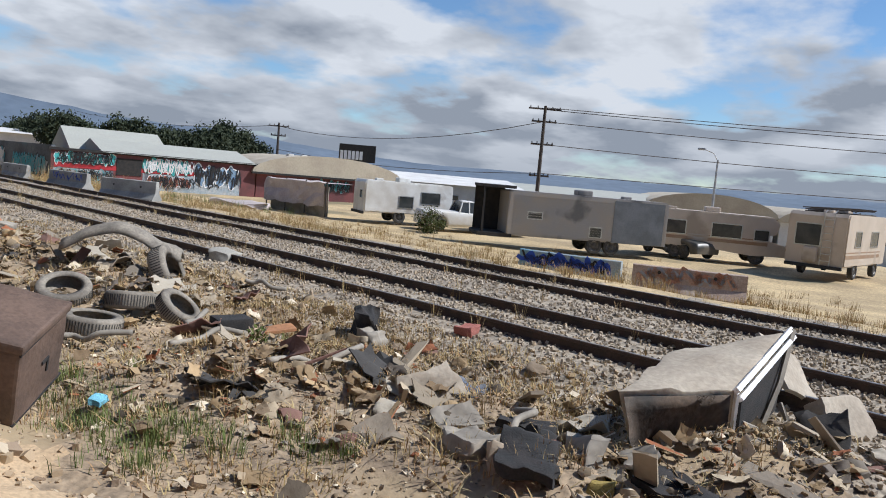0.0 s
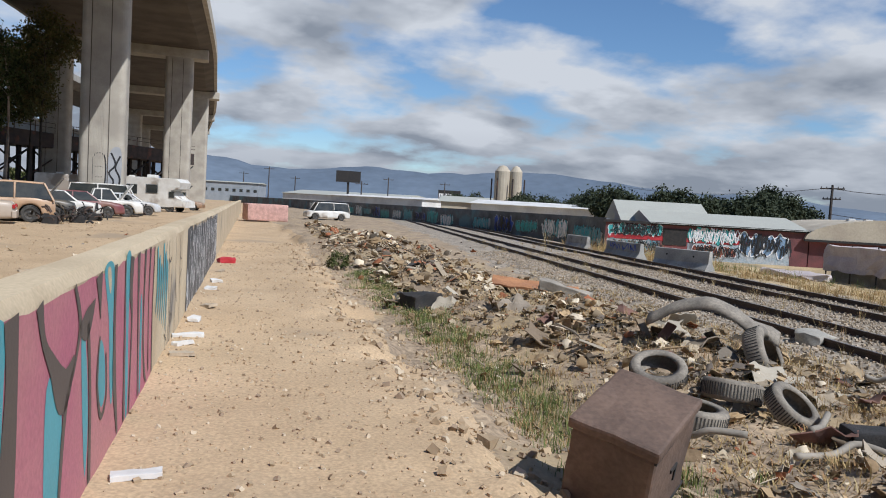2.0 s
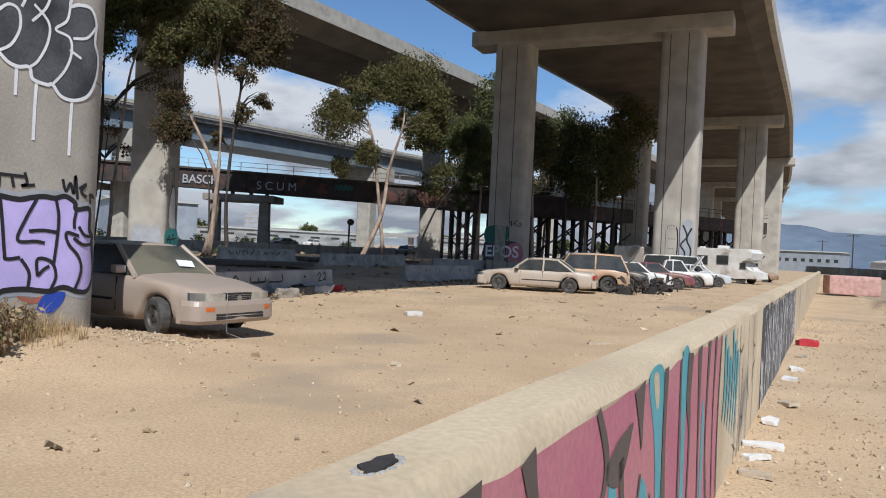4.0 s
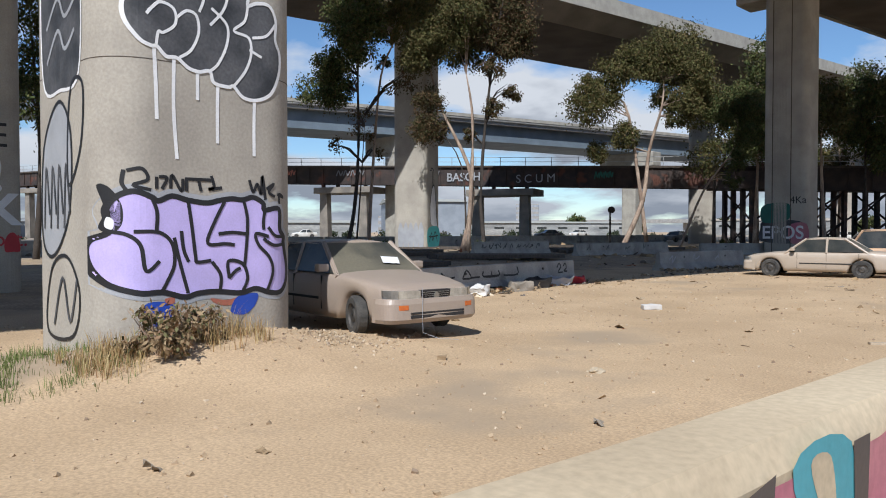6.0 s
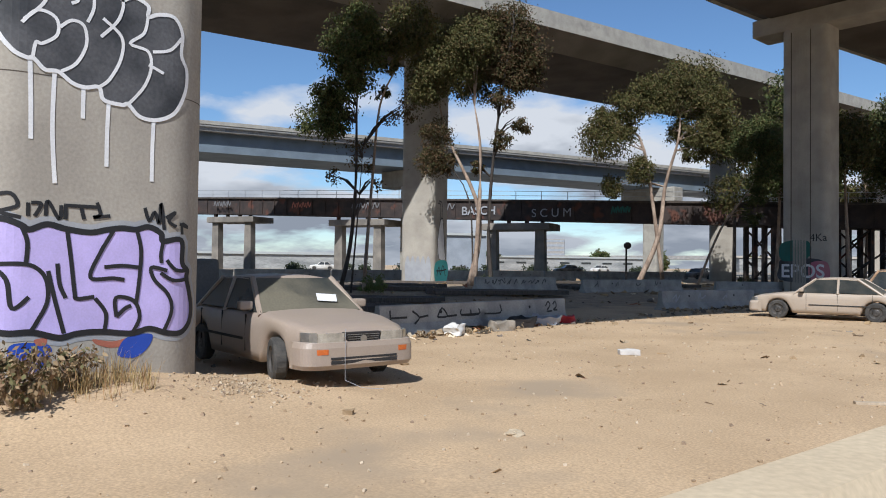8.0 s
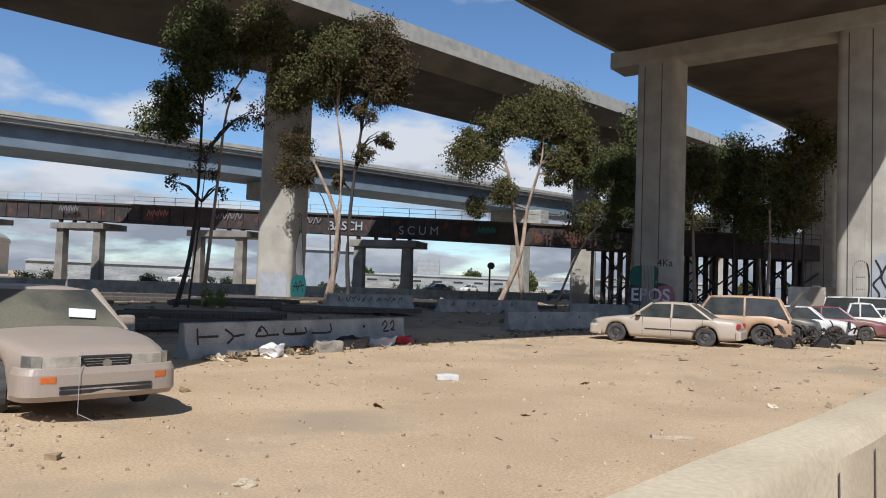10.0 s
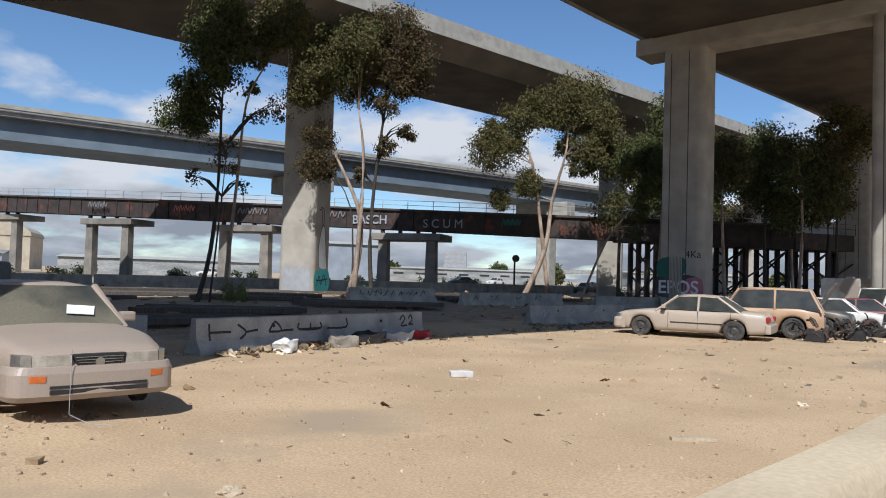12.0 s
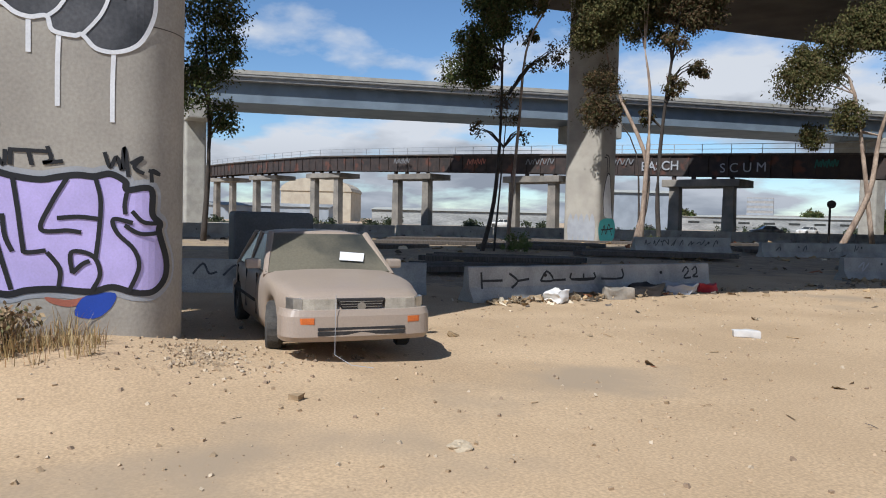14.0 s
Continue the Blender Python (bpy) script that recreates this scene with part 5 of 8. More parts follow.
avalon = car("sedan", "dusty champagne sedan with cracked windscreen and sagging front wheel", heading(-8.72, 13.72, 0.63, 176.0) @ Matrix.Scale(1.07, 4), 4.75, 1.84, SEDAN_TOP, (0.30, 0.45, 0.70, 0.84, 0.94, 1.45), C_SAND, steer=-14)
bm = bmesh.new()
prism(bm, [(0, 0), (0.34, 0.02), (0.36, 0.22), (0.03, 0.2)], 0, 0.004, "xy", Matrix.Translation((1.72, -0.55, 1.16)) @ Matrix.Rotation(radians(-33), 4, "Y") @ Matrix.Rotation(radians(80), 4, "Z"))
part("paper_notice", bm, P_WHITE, avalon, "white paper notice under the glass")
bm = bmesh.new()
tube(bm, [(-0.09, 0.32, 0.78), (-0.10, 0.325, 0.5), (-0.12, 0.33, 0.1), (-0.35, 0.2, 0.02), (-0.55, 0.0, 0.015)], 0.004, 5)
part("hanging_wire", bm, P_GREY, avalon, "loose pale wire")
car("sedan", "champagne gold sedan parked tail-on with dark steel wheels", heading(-12.5, 34.3, height(-11, 34) - 0.02, 10), 5.05, 1.85, SEDAN_TOP, (0.29, 0.43, 0.68, 0.83, 0.95, 1.45), C_GOLD, r=0.33)
SUV_TOP = [(0, 0.70), (0.02, 0.86), (0.08, 0.93), (0.27, 1.02), (0.32, 1.05), (0.9, 1.07), (0.98, 1.05), (1, 0.85)]
car("suv", "wrecked tan suv with missing lamps and crushed tail", heading(-11.2, 37.3, height(-9, 37) - 0.02, 12), 4.6, 1.85, SUV_TOP, (0.30, 0.40, 0.90, 0.985, 1.05, 1.75), C_TAN, r=0.37, lamps=False, m_glass=DARKGLASS)
car("suv", "burnt dark suv with raised tailgate and stripped nose", heading(-6.2, 40.4, height(-9, 40) - 0.02, 188), 4.6, 1.8, SUV_TOP, (0.30, 0.42, 0.88, 0.98, 1.02, 1.62), C_BLACK, r=0.34, lamps=False, no_glass=True, hood_open=True)
car("hatchback", "white hatchback with crumpled nose and missing bumper", heading(-5.5, 43.6, height(-9, 43) - 0.02, 190), 4.2, 1.75, SEDAN_TOP, (0.27, 0.42, 0.86, 0.97, 0.92, 1.42), C_WHITE, lamps=False)
car("sedan", "maroon sedan with dented nose among wrecks", heading(-4.8, 46.8, height(-9, 46) - 0.02, 190), 4.6, 1.8, SEDAN_TOP, (0.27, 0.42, 0.70, 0.84, 0.93, 1.42), C_MAROON, lamps=False, m_glass=DARKGLASS)
PICK_TOP = [(0, 0.66), (0.02, 0.85), (0.08, 0.92), (0.27, 1.0), (0.31, 1.02), (0.58, 1.02), (0.60, 1.02), (0.98, 1.0), (1, 0.7)]
car("pickup_truck", "white pickup truck with open hood and burnt front", heading(-4.2, 50.6, height(-9, 50) - 0.02, 191), 5.0, 1.85, PICK_TOP, (0.28, 0.37, 0.54, 0.58, 1.0, 1.66), C_WHITE, r=0.36, lamps=False, hood_open=True)
car("sedan", "stripped pale wreck without glass", heading(-3.5, 54.6, height(-7, 54) - 0.02, 195), 4.4, 1.8, SEDAN_TOP, (0.27, 0.42, 0.72, 0.85, 0.92, 1.4), C_SILVER, lamps=False, no_glass=True)
car("van", "long white van behind the wrecks", heading(-4.4, 56.5, height(-7, 56) - 0.02, 180), 5.0, 1.9, SUV_TOP, (0.16, 0.26, 0.94, 0.99, 1.2, 1.95), C_WHITE, r=0.35, lamps=False, m_glass=DARKGLASS)
car("sedan", "rusty brown wreck at the end of the lane", heading(-1.0, 76, height(-3, 76) - 0.02, 170), 4.4, 1.75, SEDAN_TOP, (0.27, 0.42, 0.72, 0.85, 0.92, 1.38), C_BROWN, lamps=False, no_glass=True)
# heaps of stripped engine parts between the wrecks
PARTS_R = random.Random(21)
for x, y in ((-5.9, 39.0), (-5.6, 41.9), (-4.6, 52.5), (-6.5, 36.4)):
    heap = thing("scrap_heap", "charred heap of stripped engine parts and pipes", "scrap", "scrap heaps", at=Matrix.Translation((x, y, height(x, y))))
    bm = bmesh.new()
    box(bm, -0.3, 0.3, -0.35, 0.3, -0.03, 0.35, 0.06)
    part("engine_block", bm, BLACK, heap)
    for _ in range(24):
        p = Vector((PARTS_R.uniform(-0.6, 0.6), PARTS_R.uniform(-0.7, 0.7), PARTS_R.uniform(0.0, 0.6)))
        q = p + Vector((PARTS_R.uniform(-0.4, 0.4), PARTS_R.uniform(-0.4, 0.4), PARTS_R.uniform(-0.3, 0.3)))
        q.z = max(q.z, -0.05)
        bm = bmesh.new()
        tube(bm, [p, (p + q) / 2 + Vector((0, 0, 0.08)), q], PARTS_R.uniform(0.02, 0.06), 5)
        part("pipe", bm, BLACK if PARTS_R.random() < 0.7 else RAILM, heap)


def rv(name, label, at, L, W, H, shell, low=0.55, windows=(), nose=0.0, cab=False, wheels=(0.2, 0.75), stripes=None, ladder=False, ribs=False, category="motorhome", roofbits=True, burnt=None):
    """Box-bodied vehicle; x runs nose to tail, windows are (side, x0, x1, z0, z1)."""
    th = thing(name, label, category, "parked motorhomes", at=at)
    bm = bmesh.new()
    if cab:
        prism(bm, [(0.0, 0.45), (0.02, 0.95), (0.75, 1.12), (1.35, H - 0.95), (0.55, H - 0.8), (0.42, H - 0.3), (0.75, H), (L - 0.12, H), (L, H - 0.12), (L, low), (L * 0.5, low), (1.6, 0.4)], -W / 2, W / 2, "xz")
    else:
        prism(bm, [(nose * 0.5, low), (0.0, low + 0.6), (nose, H - 0.05), (nose + 0.2, H), (L - 0.12, H), (L, H - 0.14), (L, low)], -W / 2, W / 2, "xz")
    es = [e for e in bm.edges if abs(e.verts[0].co.y) > W / 2 - 0.01 and abs(e.verts[1].co.y) > W / 2 - 0.01 and e.verts[0].co.y * e.verts[1].co.y > 0]
    bmesh.ops.bevel(bm, geom=es, offset=0.06, segments=2, affect="EDGES")
    part("body", bm, shell, th)
    for s, x0, x1, z0, z1 in windows:
        bm = bmesh.new()
        if s == 2:
            box(bm, L - 0.01, L + 0.012, x0, x1, z0, z1)
        elif s == 3:
            box(bm, nose * 0.7 - 0.12, nose * 0.7 + 0.3, x0, x1, z0, z1)
        else:
            box(bm, x0, x1, s * W / 2 - 0.012, s * W / 2 + 0.012, z0, z1)
        w = part("window", bm, DARKGLASS, th, "dark window")
        bm = bmesh.new()
        e = 0.045
        for a, b, c, d in ((x0 - e, x1 + e, z1, z1 + e), (x0 - e, x1 + e, z0 - e, z0), (x0 - e, x0, z0, z1), (x1, x1 + e, z0, z1)):
            if s == 2:
                box(bm, L - 0.01, L + 0.025, a, b, c, d)
            elif s in (1, -1):
                box(bm, a, b, s * W / 2 - 0.012, s * W / 2 + 0.025, c, d)
        if s != 3:
            part("window_frame", bm, CHROME, w)
        else:
            bm.free()
    if stripes:
        bm = bmesh.new()
        for s in (-1, 1):
            box(bm, 0.9, L - 0.05, s * W / 2 - 0.01, s * W / 2 + 0.006, low + 0.35, low + 0.5)
            box(bm, 0.9, L - 0.05, s * W / 2 - 0.01, s * W / 2 + 0.006, low + 0.58, low + 0.63)
        part("stripe", bm, stripes, th, "faded side stripes")
    if ribs:
        bm = bmesh.new()
        for k in range(16):
            z = low + 0.15 + k * (H - low - 0.25) / 16
            box(bm, nose + 0.25, L - 0.08, -W / 2 - 0.012, W / 2 + 0.012, z, z + 0.03)
        part("cladding_rib", bm, shell, th)
    if burnt:
        bm = bmesh.new()
        x0, x1, mm = burnt
        box(bm, x0, x1, -W / 2 - 0.018, W / 2 + 0.018, low + 0.02, H - 0.1)
        part("repair_panel", bm, mm, th, "darker repair panel")
    for f in wheels:
        for s in (-1, 1):
            wheel(th, f * L, s * (W / 2 - 0.15), 0.36, 0.22)
    if roofbits:
        bm = bmesh.new()
        box(bm, L * 0.45, L * 0.45 + 0.7, -0.35, 0.35, H - 0.01, H + 0.24, 0.06)
        box(bm, L * 0.75, L * 0.75 + 0.4, -0.2, 0.2, H - 0.01, H + 0.12, 0.04)
        part("roof_vent", bm, shell, th)
    bm = bmesh.new()
    box(bm, L - 0.02, L + 0.12, -W / 2 + 0.05, W / 2 - 0.05, low - 0.12, low + 0.02, 0.02)
    part("rear_bumper", bm, CABIN, th)
    if ladder:
        bm = bmesh.new()
        for y in (0.25, 0.62):
            tube(bm, [(L + 0.08, y, low), (L + 0.09, y, H), (L - 0.2, y, H + 0.12)], 0.02, 5)
        for k in range(7):
            tube(bm, [(L + 0.085, 0.25, low + 0.2 + k * 0.28), (L + 0.085, 0.62, low + 0.2 + k * 0.28)], 0.018, 5)
        part("ladder", bm, CHROME, th, "metal roof ladder")
        bm = bmesh.new()
        for k in range(9):
            tube(bm, [(L * 0.3 + k * 0.35, -W / 2, H + 0.05 + 0.06 * (k % 3)), (L * 0.3 + 0.5 + k * 0.3, W / 2, H + 0.25 - 0.05 * (k % 2))], 0.025, 4)
        box(bm, L * 0.3, L * 0.3 + 2.8, -W / 2 + 0.1, W / 2 - 0.1, H - 0.01, H + 0.05)
        part("roof_load", bm, TIMBER, th, "jumble of poles on the roof")
        bm = bmesh.new()
        box(bm, L, L + 0.22, -0.45, 0.15, low + 0.1, low + 0.75, 0.12)
        part("spare_wheel_cover", bm, shell, th)
    return th


FZ = -0.36
rv("motorhome", "white class-c motorhome with over-cab bunk among wrecks", heading(-1.9, 66.2, height(-4, 66) - 0.02, 160), 6.4, 2.3, 2.75, C_WHITE, windows=((-1, 2.3, 3.2, 1.5, 2.15), (-1, 4.0, 5.0, 1.4, 2.1), (1, 2.3, 3.2, 1.5, 2.15), (1, 4.0, 5.0, 1.4, 2.1), (1, 0.9, 1.3, 1.2, 1.65), (-1, 0.9, 1.3, 1.2, 1.65)), cab=True)
rv("motorhome", "white motorhome half hidden behind the wrecks", heading(-6.0, 60.0, height(-8, 60) - 0.02, 172), 6.0, 2.3, 2.5, C_WHITE, windows=((-1, 2.3, 3.4, 1.4, 2.05), (-1, 4.2, 5.2, 1.4, 2.05)), cab=True)
tr_yaw = math.degrees(math.atan2(10.1 - 15.4, 33.7 - 29.3))
trailer = rv("travel_trailer", "long smoke-stained grey travel trailer with sagging ribbed walls", heading(29.0, 15.8, FZ, tr_yaw), 7.2, 2.3, 2.5, C_GREYRV, windows=((-1, 0.9, 1.5, 1.35, 1.6), (-1, 3.7, 4.2, 0.75, 1.15), (2, -0.4, 0.3, 1.2, 1.7)), ribs=True, wheels=(0.55, 0.66), category="trailer", burnt=(4.7, 7.0, mat("dark corrugated steel", (0.16, 0.17, 0.19), 0.5, (0.11, 0.12, 0.13), 1.5, 0.1, 20, 0.1, metal=0.3)))
bm = bmesh.new()
for x, y in ((-1.1, -1.05), (-1.1, 1.05)):
    box(bm, x, x + 0.08, y - 0.04, y + 0.04, 0.6, 2.65)
box(bm, -1.2, 0.3, -1.12, 1.12, 2.55, 2.68, 0.02)
box(bm, -1.15, 0.2, 1.0, 1.1, 0.55, 2.6)
box(bm, -1.3, 0.25, -1.1, 1.1, 0.45, 0.62, 0.02)
part("burnt_bunk", bm, BLACK, trailer, "burnt open front bunk")
mh_yaw = math.degrees(math.atan2(6.1 - 9.9, 37.6 - 36))
rv("motorhome", "beige class-c motorhome with brown stripes beside the trailer", heading(38.0, 5.6, FZ, mh_yaw + 180), 6.6, 2.2, 2.25, C_BEIGE, windows=((1, 2.1, 3.4, 1.15, 1.75), (1, 4.6, 5.6, 1.15, 1.75), (1, 0.9, 1.5, 1.15, 1.6)), stripes=C_BROWN, cab=True)
cl_yaw = math.degrees(math.atan2(2.9 - 1.9, 33.4 - 39))
rv("motorhome", "weathered beige motorhome with roof ladder and jumbled roof load", heading(39.6, 2.6, FZ, cl_yaw), 6.2, 2.3, 2.7, C_BEIGE, windows=((2, -0.8, 0.15, 1.35, 2.2), (1, 1.5, 2.6, 1.4, 2.0), (-1, 1.5, 2.6, 1.4, 2.0), (1, 4.2, 5.0, 1.4, 2.0)), stripes=C_BROWN, ladder=True, wheels=(0.18, 0.7))
rv("truck_camper", "white camper shell with burnt-out open side", heading(36.2, 23.6, FZ, 146), 5.2, 2.2, 2.3, C_WHITE, windows=((2, 0.2, 0.6, 1.3, 1.7), (1, 0.8, 1.9, 1.2, 1.8), (1, 2.4, 3.2, 0.9, 1.5)), category="camper", wheels=(0.6,))
car("pickup_truck", "white pickup truck loaded with bundled rubbish", heading(36.0, 19.6, FZ, 142), 4.9, 1.75, PICK_TOP, (0.28, 0.37, 0.54, 0.58, 0.98, 1.6), C_WHITE, r=0.34, lamps=False, m_glass=DARKGLASS)
car("suv", "silver suv facing the dry field", heading(35.5, 18.2, FZ, 60), 4.4, 1.8, SUV_TOP, (0.27, 0.40, 0.9, 0.98, 1.0, 1.6), C_SILVER, r=0.34, m_glass=DARKGLASS)
car("sedan", "dark burnt car between trailer and motorhome", heading(35.4, 8.3, FZ, 60), 4.0, 1.7, SEDAN_TOP, (0.27, 0.42, 0.70, 0.84, 0.92, 1.35), C_BLACK, lamps=False, no_glass=True)
car("sedan", "small dark car parked far off by the road", heading(52, 3.6, FZ, 30), 4.2, 1.7, SEDAN_TOP, (0.27, 0.42, 0.70, 0.84, 0.92, 1.35), C_BLACK, lamps=False, m_glass=DARKGLASS)


# ---- scattering ----
def proto(kind, seed):
    r = random.Random(seed)
    bm = bmesh.new()
    if kind == "chunk":
        bmesh.ops.create_icosphere(bm, subdivisions=1, radius=0.5)
        for v in bm.verts:
            v.co = Vector((v.co.x, v.co.y * r.uniform(0.6, 0.9), v.co.z * 0.6)) * r.uniform(0.7, 1.15)
    elif kind == "stone":
        bmesh.ops.create_cube(bm, size=0.7)
        for v in bm.verts:
            v.co = Vector((v.co.x * r.uniform(0.6, 1.3), v.co.y * r.uniform(0.6, 1.2), v.co.z * r.uniform(0.5, 1.0)))
    elif kind == "sheet":
        n = 5
        g = [[bm.verts.new(((i / n - 0.5) * r.uniform(0.85, 1.1), (j / n - 0.5) * 0.75 * r.uniform(0.85, 1.1), 0.22 * noise.noise((i * 0.9 + seed, j * 0.9, seed)) + r.uniform(-0.03, 0.03))) for j in range(n + 1)] for i in range(n + 1)]
        for i in range(n):
            for j in range(n):
                bm.faces.new((g[i][j], g[i + 1][j], g[i + 1][j + 1], g[i][j + 1]))
        ex = bmesh.ops.extrude_face_region(bm, geom=bm.faces[:])
        bmesh.ops.translate(bm, verts=[v for v in ex["geom"] if isinstance(v, bmesh.types.BMVert)], vec=(0, 0, 0.025))
    elif kind == "board":
        box(bm, -0.6, 0.6, -0.12, 0.12, -0.015, 0.015)
        for v in bm.verts:
            v.co.z += 0.05 * r.uniform(-1, 1)
    elif kind == "stick":
        tube(bm, [(-0.6, 0, 0), (-0.2, r.uniform(-0.08, 0.08), 0.05), (0.2, r.uniform(-0.08, 0.08), 0.02), (0.6, 0, r.uniform(-0.05, 0.1))], [0.022, 0.03, 0.028, 0.015], 5)
    elif kind == "lump":
        bmesh.ops.create_icosphere(bm, subdivisions=3, radius=0.5)
        for v in bm.verts:
            q = v.co.copy()
            v.co *= 1 + 0.45 * noise.noise(q * 3.1 + Vector((seed, 0, 0))) + 0.25 * noise.noise(q * 9 + Vector((0, seed, 0)))
            v.co.z *= 0.45
    vs = [tuple(v.co) for v in bm.verts]
    bm.verts.index_update()
    fs = [tuple(v.index for v in f.verts) for f in bm.faces]
    bm.free()
    return np.array(vs), fs


def scatter(name, protos, places, material, label, category, smooth=False):
    """All pieces joined in one mesh; places: (proto, x, y, z, size, rx, ry, rz)."""
    V, Fc, base = [], [], 0
    for k, x, y, z, s, rx, ry, rz in places:
        v, f = protos[k]
        m = np.array(Euler((rx, ry, rz)).to_matrix())
        w = (v * s) @ m.T + np.array((x, y, z))
        V.append(w)
        Fc += [tuple(i + base for i in q) for q in f]
        base += len(v)
    me = bpy.data.meshes.new(name)
    me.from_pydata(np.concatenate(V).tolist(), [], Fc)
    me.materials.append(material)
    if smooth:
        me.polygons.foreach_set("use_smooth", [True] * len(me.polygons))
        me.set_sharp_from_angle(angle=0.9)
    return tagged(new(name, me), label, category, kind="stuff")


def many(name, stops, rough=0.9, rnd_grain=0.25, gscale=25, island=True):
    """Colours picked island by island from a ramp of everyday tones."""
    m = mat(name, (0.3, 0.3, 0.3), rough, None, 3, rnd_grain, gscale, 0.3)
    n, l = m.node_tree.nodes, m.node_tree.links
    b = n["Principled BSDF"]
    old = b.inputs["Base Color"].links[0].from_socket
    ramp = n.new("ShaderNodeValToRGB")
    ramp.color_ramp.interpolation = "CONSTANT"
    while len(ramp.color_ramp.elements) > 1:
        ramp.color_ramp.elements.remove(ramp.color_ramp.elements[-1])
    for i, c in enumerate(stops):
        e = ramp.color_ramp.elements[0] if i == 0 else ramp.color_ramp.elements.new(i / len(stops))
        e.color = (*c, 1)
    if island:
        src = n.new("ShaderNodeNewGeometry").outputs["Random Per Island"]
    else:
        src = n.new("ShaderNodeObjectInfo").outputs["Random"]
    l.new(src, ramp.inputs["Fac"])
    mx = n.new("ShaderNodeMixRGB")
    mx.blend_type, mx.inputs["Fac"].default_value = "SOFT_LIGHT", 0.4
    l.new(ramp.outputs["Color"], mx.inputs["Color1"])
    l.new(old, mx.inputs["Color2"])
    l.new(mx.outputs["Color"], b.inputs["Base Color"])
    b.inputs["Specular IOR Level"].default_value = 0.2
    return m


RUB = many("mixed rubbish", [(0.357, 0.257, 0.151), (0.289, 0.206, 0.117), (0.425, 0.309, 0.177), (0.232, 0.165, 0.1), (0.482, 0.35, 0.203), (0.243, 0.185, 0.117), (0.357, 0.278, 0.177), (0.323, 0.237, 0.143), (0.448, 0.36, 0.246), (0.3, 0.257, 0.203), (0.118, 0.092, 0.065), (0.391, 0.288, 0.168), (0.642, 0.556, 0.426), (0.22, 0.165, 0.108), (0.494, 0.412, 0.297), (0.197, 0.165, 0.134), (0.334, 0.247, 0.151), (0.266, 0.206, 0.134), (0.083, 0.067, 0.048), (0.414, 0.329, 0.22), (0.346, 0.144, 0.074), (0.186, 0.144, 0.1), (0.722, 0.628, 0.478)])
GRAV = many("gravel stones", [(0.44, 0.335, 0.22), (0.48, 0.37, 0.25), (0.38, 0.29, 0.19), (0.55, 0.46, 0.34), (0.44, 0.34, 0.225), (0.33, 0.25, 0.175)])
BALS = many("ballast stones", [(0.40, 0.335, 0.255), (0.46, 0.385, 0.29), (0.30, 0.25, 0.19), (0.52, 0.44, 0.345), (0.35, 0.29, 0.22), (0.44, 0.345, 0.235)])
RS = random.Random(77)
TAU = 6.283
chunks = [proto("chunk", k) for k in range(4)] + [proto("stone", k) for k in range(4)]
stones = [proto("stone", 10 + k) for k in range(5)]

# gravel on the lane, the bank and the lot
pl = []
for _ in range(9000):
    y = RS.uniform(-2, 34) if RS.random() < 0.75 else RS.uniform(-2, 14)
    u = RS.uniform(0.02, 4.3)
    x = u + wall_x(y)
    s = RS.choice((0.012, 0.016, 0.02, 0.02, 0.03, 0.045)) * RS.uniform(0.7, 1.4)
    if 2.4 < u < 3.9 and RS.random() < 0.4:
        s *= 2.2
    pl.append((RS.randrange(5), x, y, height(x, y) + s * 0.1, s, RS.uniform(0, TAU), RS.uniform(0, TAU), RS.uniform(0, TAU)))
for _ in range(9000):
    x, y = RS.uniform(-16, -1.5), RS.uniform(3, 40)
    s = RS.choice((0.010, 0.013, 0.016, 0.02, 0.045)) * RS.uniform(0.7, 1.4)
    pl.append((RS.randrange(5), x, y, height(x, y) + s * 0.1, s, RS.uniform(0, TAU), RS.uniform(0, TAU), RS.uniform(0, TAU)))
for _ in range(900):
    a, d = RS.uniform(0, TAU), abs(RS.gauss(0, 0.6))
    x, y = -8.9 + d * math.cos(a) * 0.8, 11.9 + d * math.sin(a)
    s = 0.012 + 0.06 * RS.random() ** 3
    pl.append((RS.randrange(5), x, y, height(x, y) + s * 0.05, s, RS.uniform(0, TAU), RS.uniform(0, TAU), RS.uniform(0, TAU)))
scatter("gravel", stones, pl, GRAV, "loose tan pebbles and clods on the dirt", "gravel")
# clods along the bank's lip
pl = []
for _ in range(500):
    y = RS.uniform(0, 26)
    u = RS.gauss(3.0, 0.35)
    x = u + wall_x(y)
    s = RS.uniform(0.05, 0.2) * (0.5 if RS.random() < 0.6 else 1)
    pl.append((RS.randrange(8), x, y, height(x, y) + s * 0.1, s, RS.uniform(0, TAU), RS.uniform(0, 0.6), RS.uniform(0, TAU)))
scatter("clods", chunks, pl, GRAV, "crumbling tan earth clods along the bank", "clods")
# ballast
pl = []
for _ in range(36000):
    y = -3 + 39 * RS.random() ** 1.3
    v = RS.uniform(-5.6, 2.9)
    x = rail_x(y) - v
    s = RS.uniform(0.035, 0.075)
    pl.append((RS.randrange(5), x, y, height(x, y) + RS.uniform(-0.01, 0.03), s, RS.uniform(0, TAU), RS.uniform(0, TAU), RS.uniform(0, TAU)))
scatter("ballast", stones, pl, BALS, "grey crushed-stone ballast under the tracks", "ballast")
# rubble of the dump
kinds = [proto("chunk", 31), proto("chunk", 32), proto("sheet", 33), proto("sheet", 34), proto("sheet", 35), proto("board", 36), proto("board", 37), proto("stick", 38), proto("stick", 39), proto("lump", 40), proto("stone", 41)]
pl = []


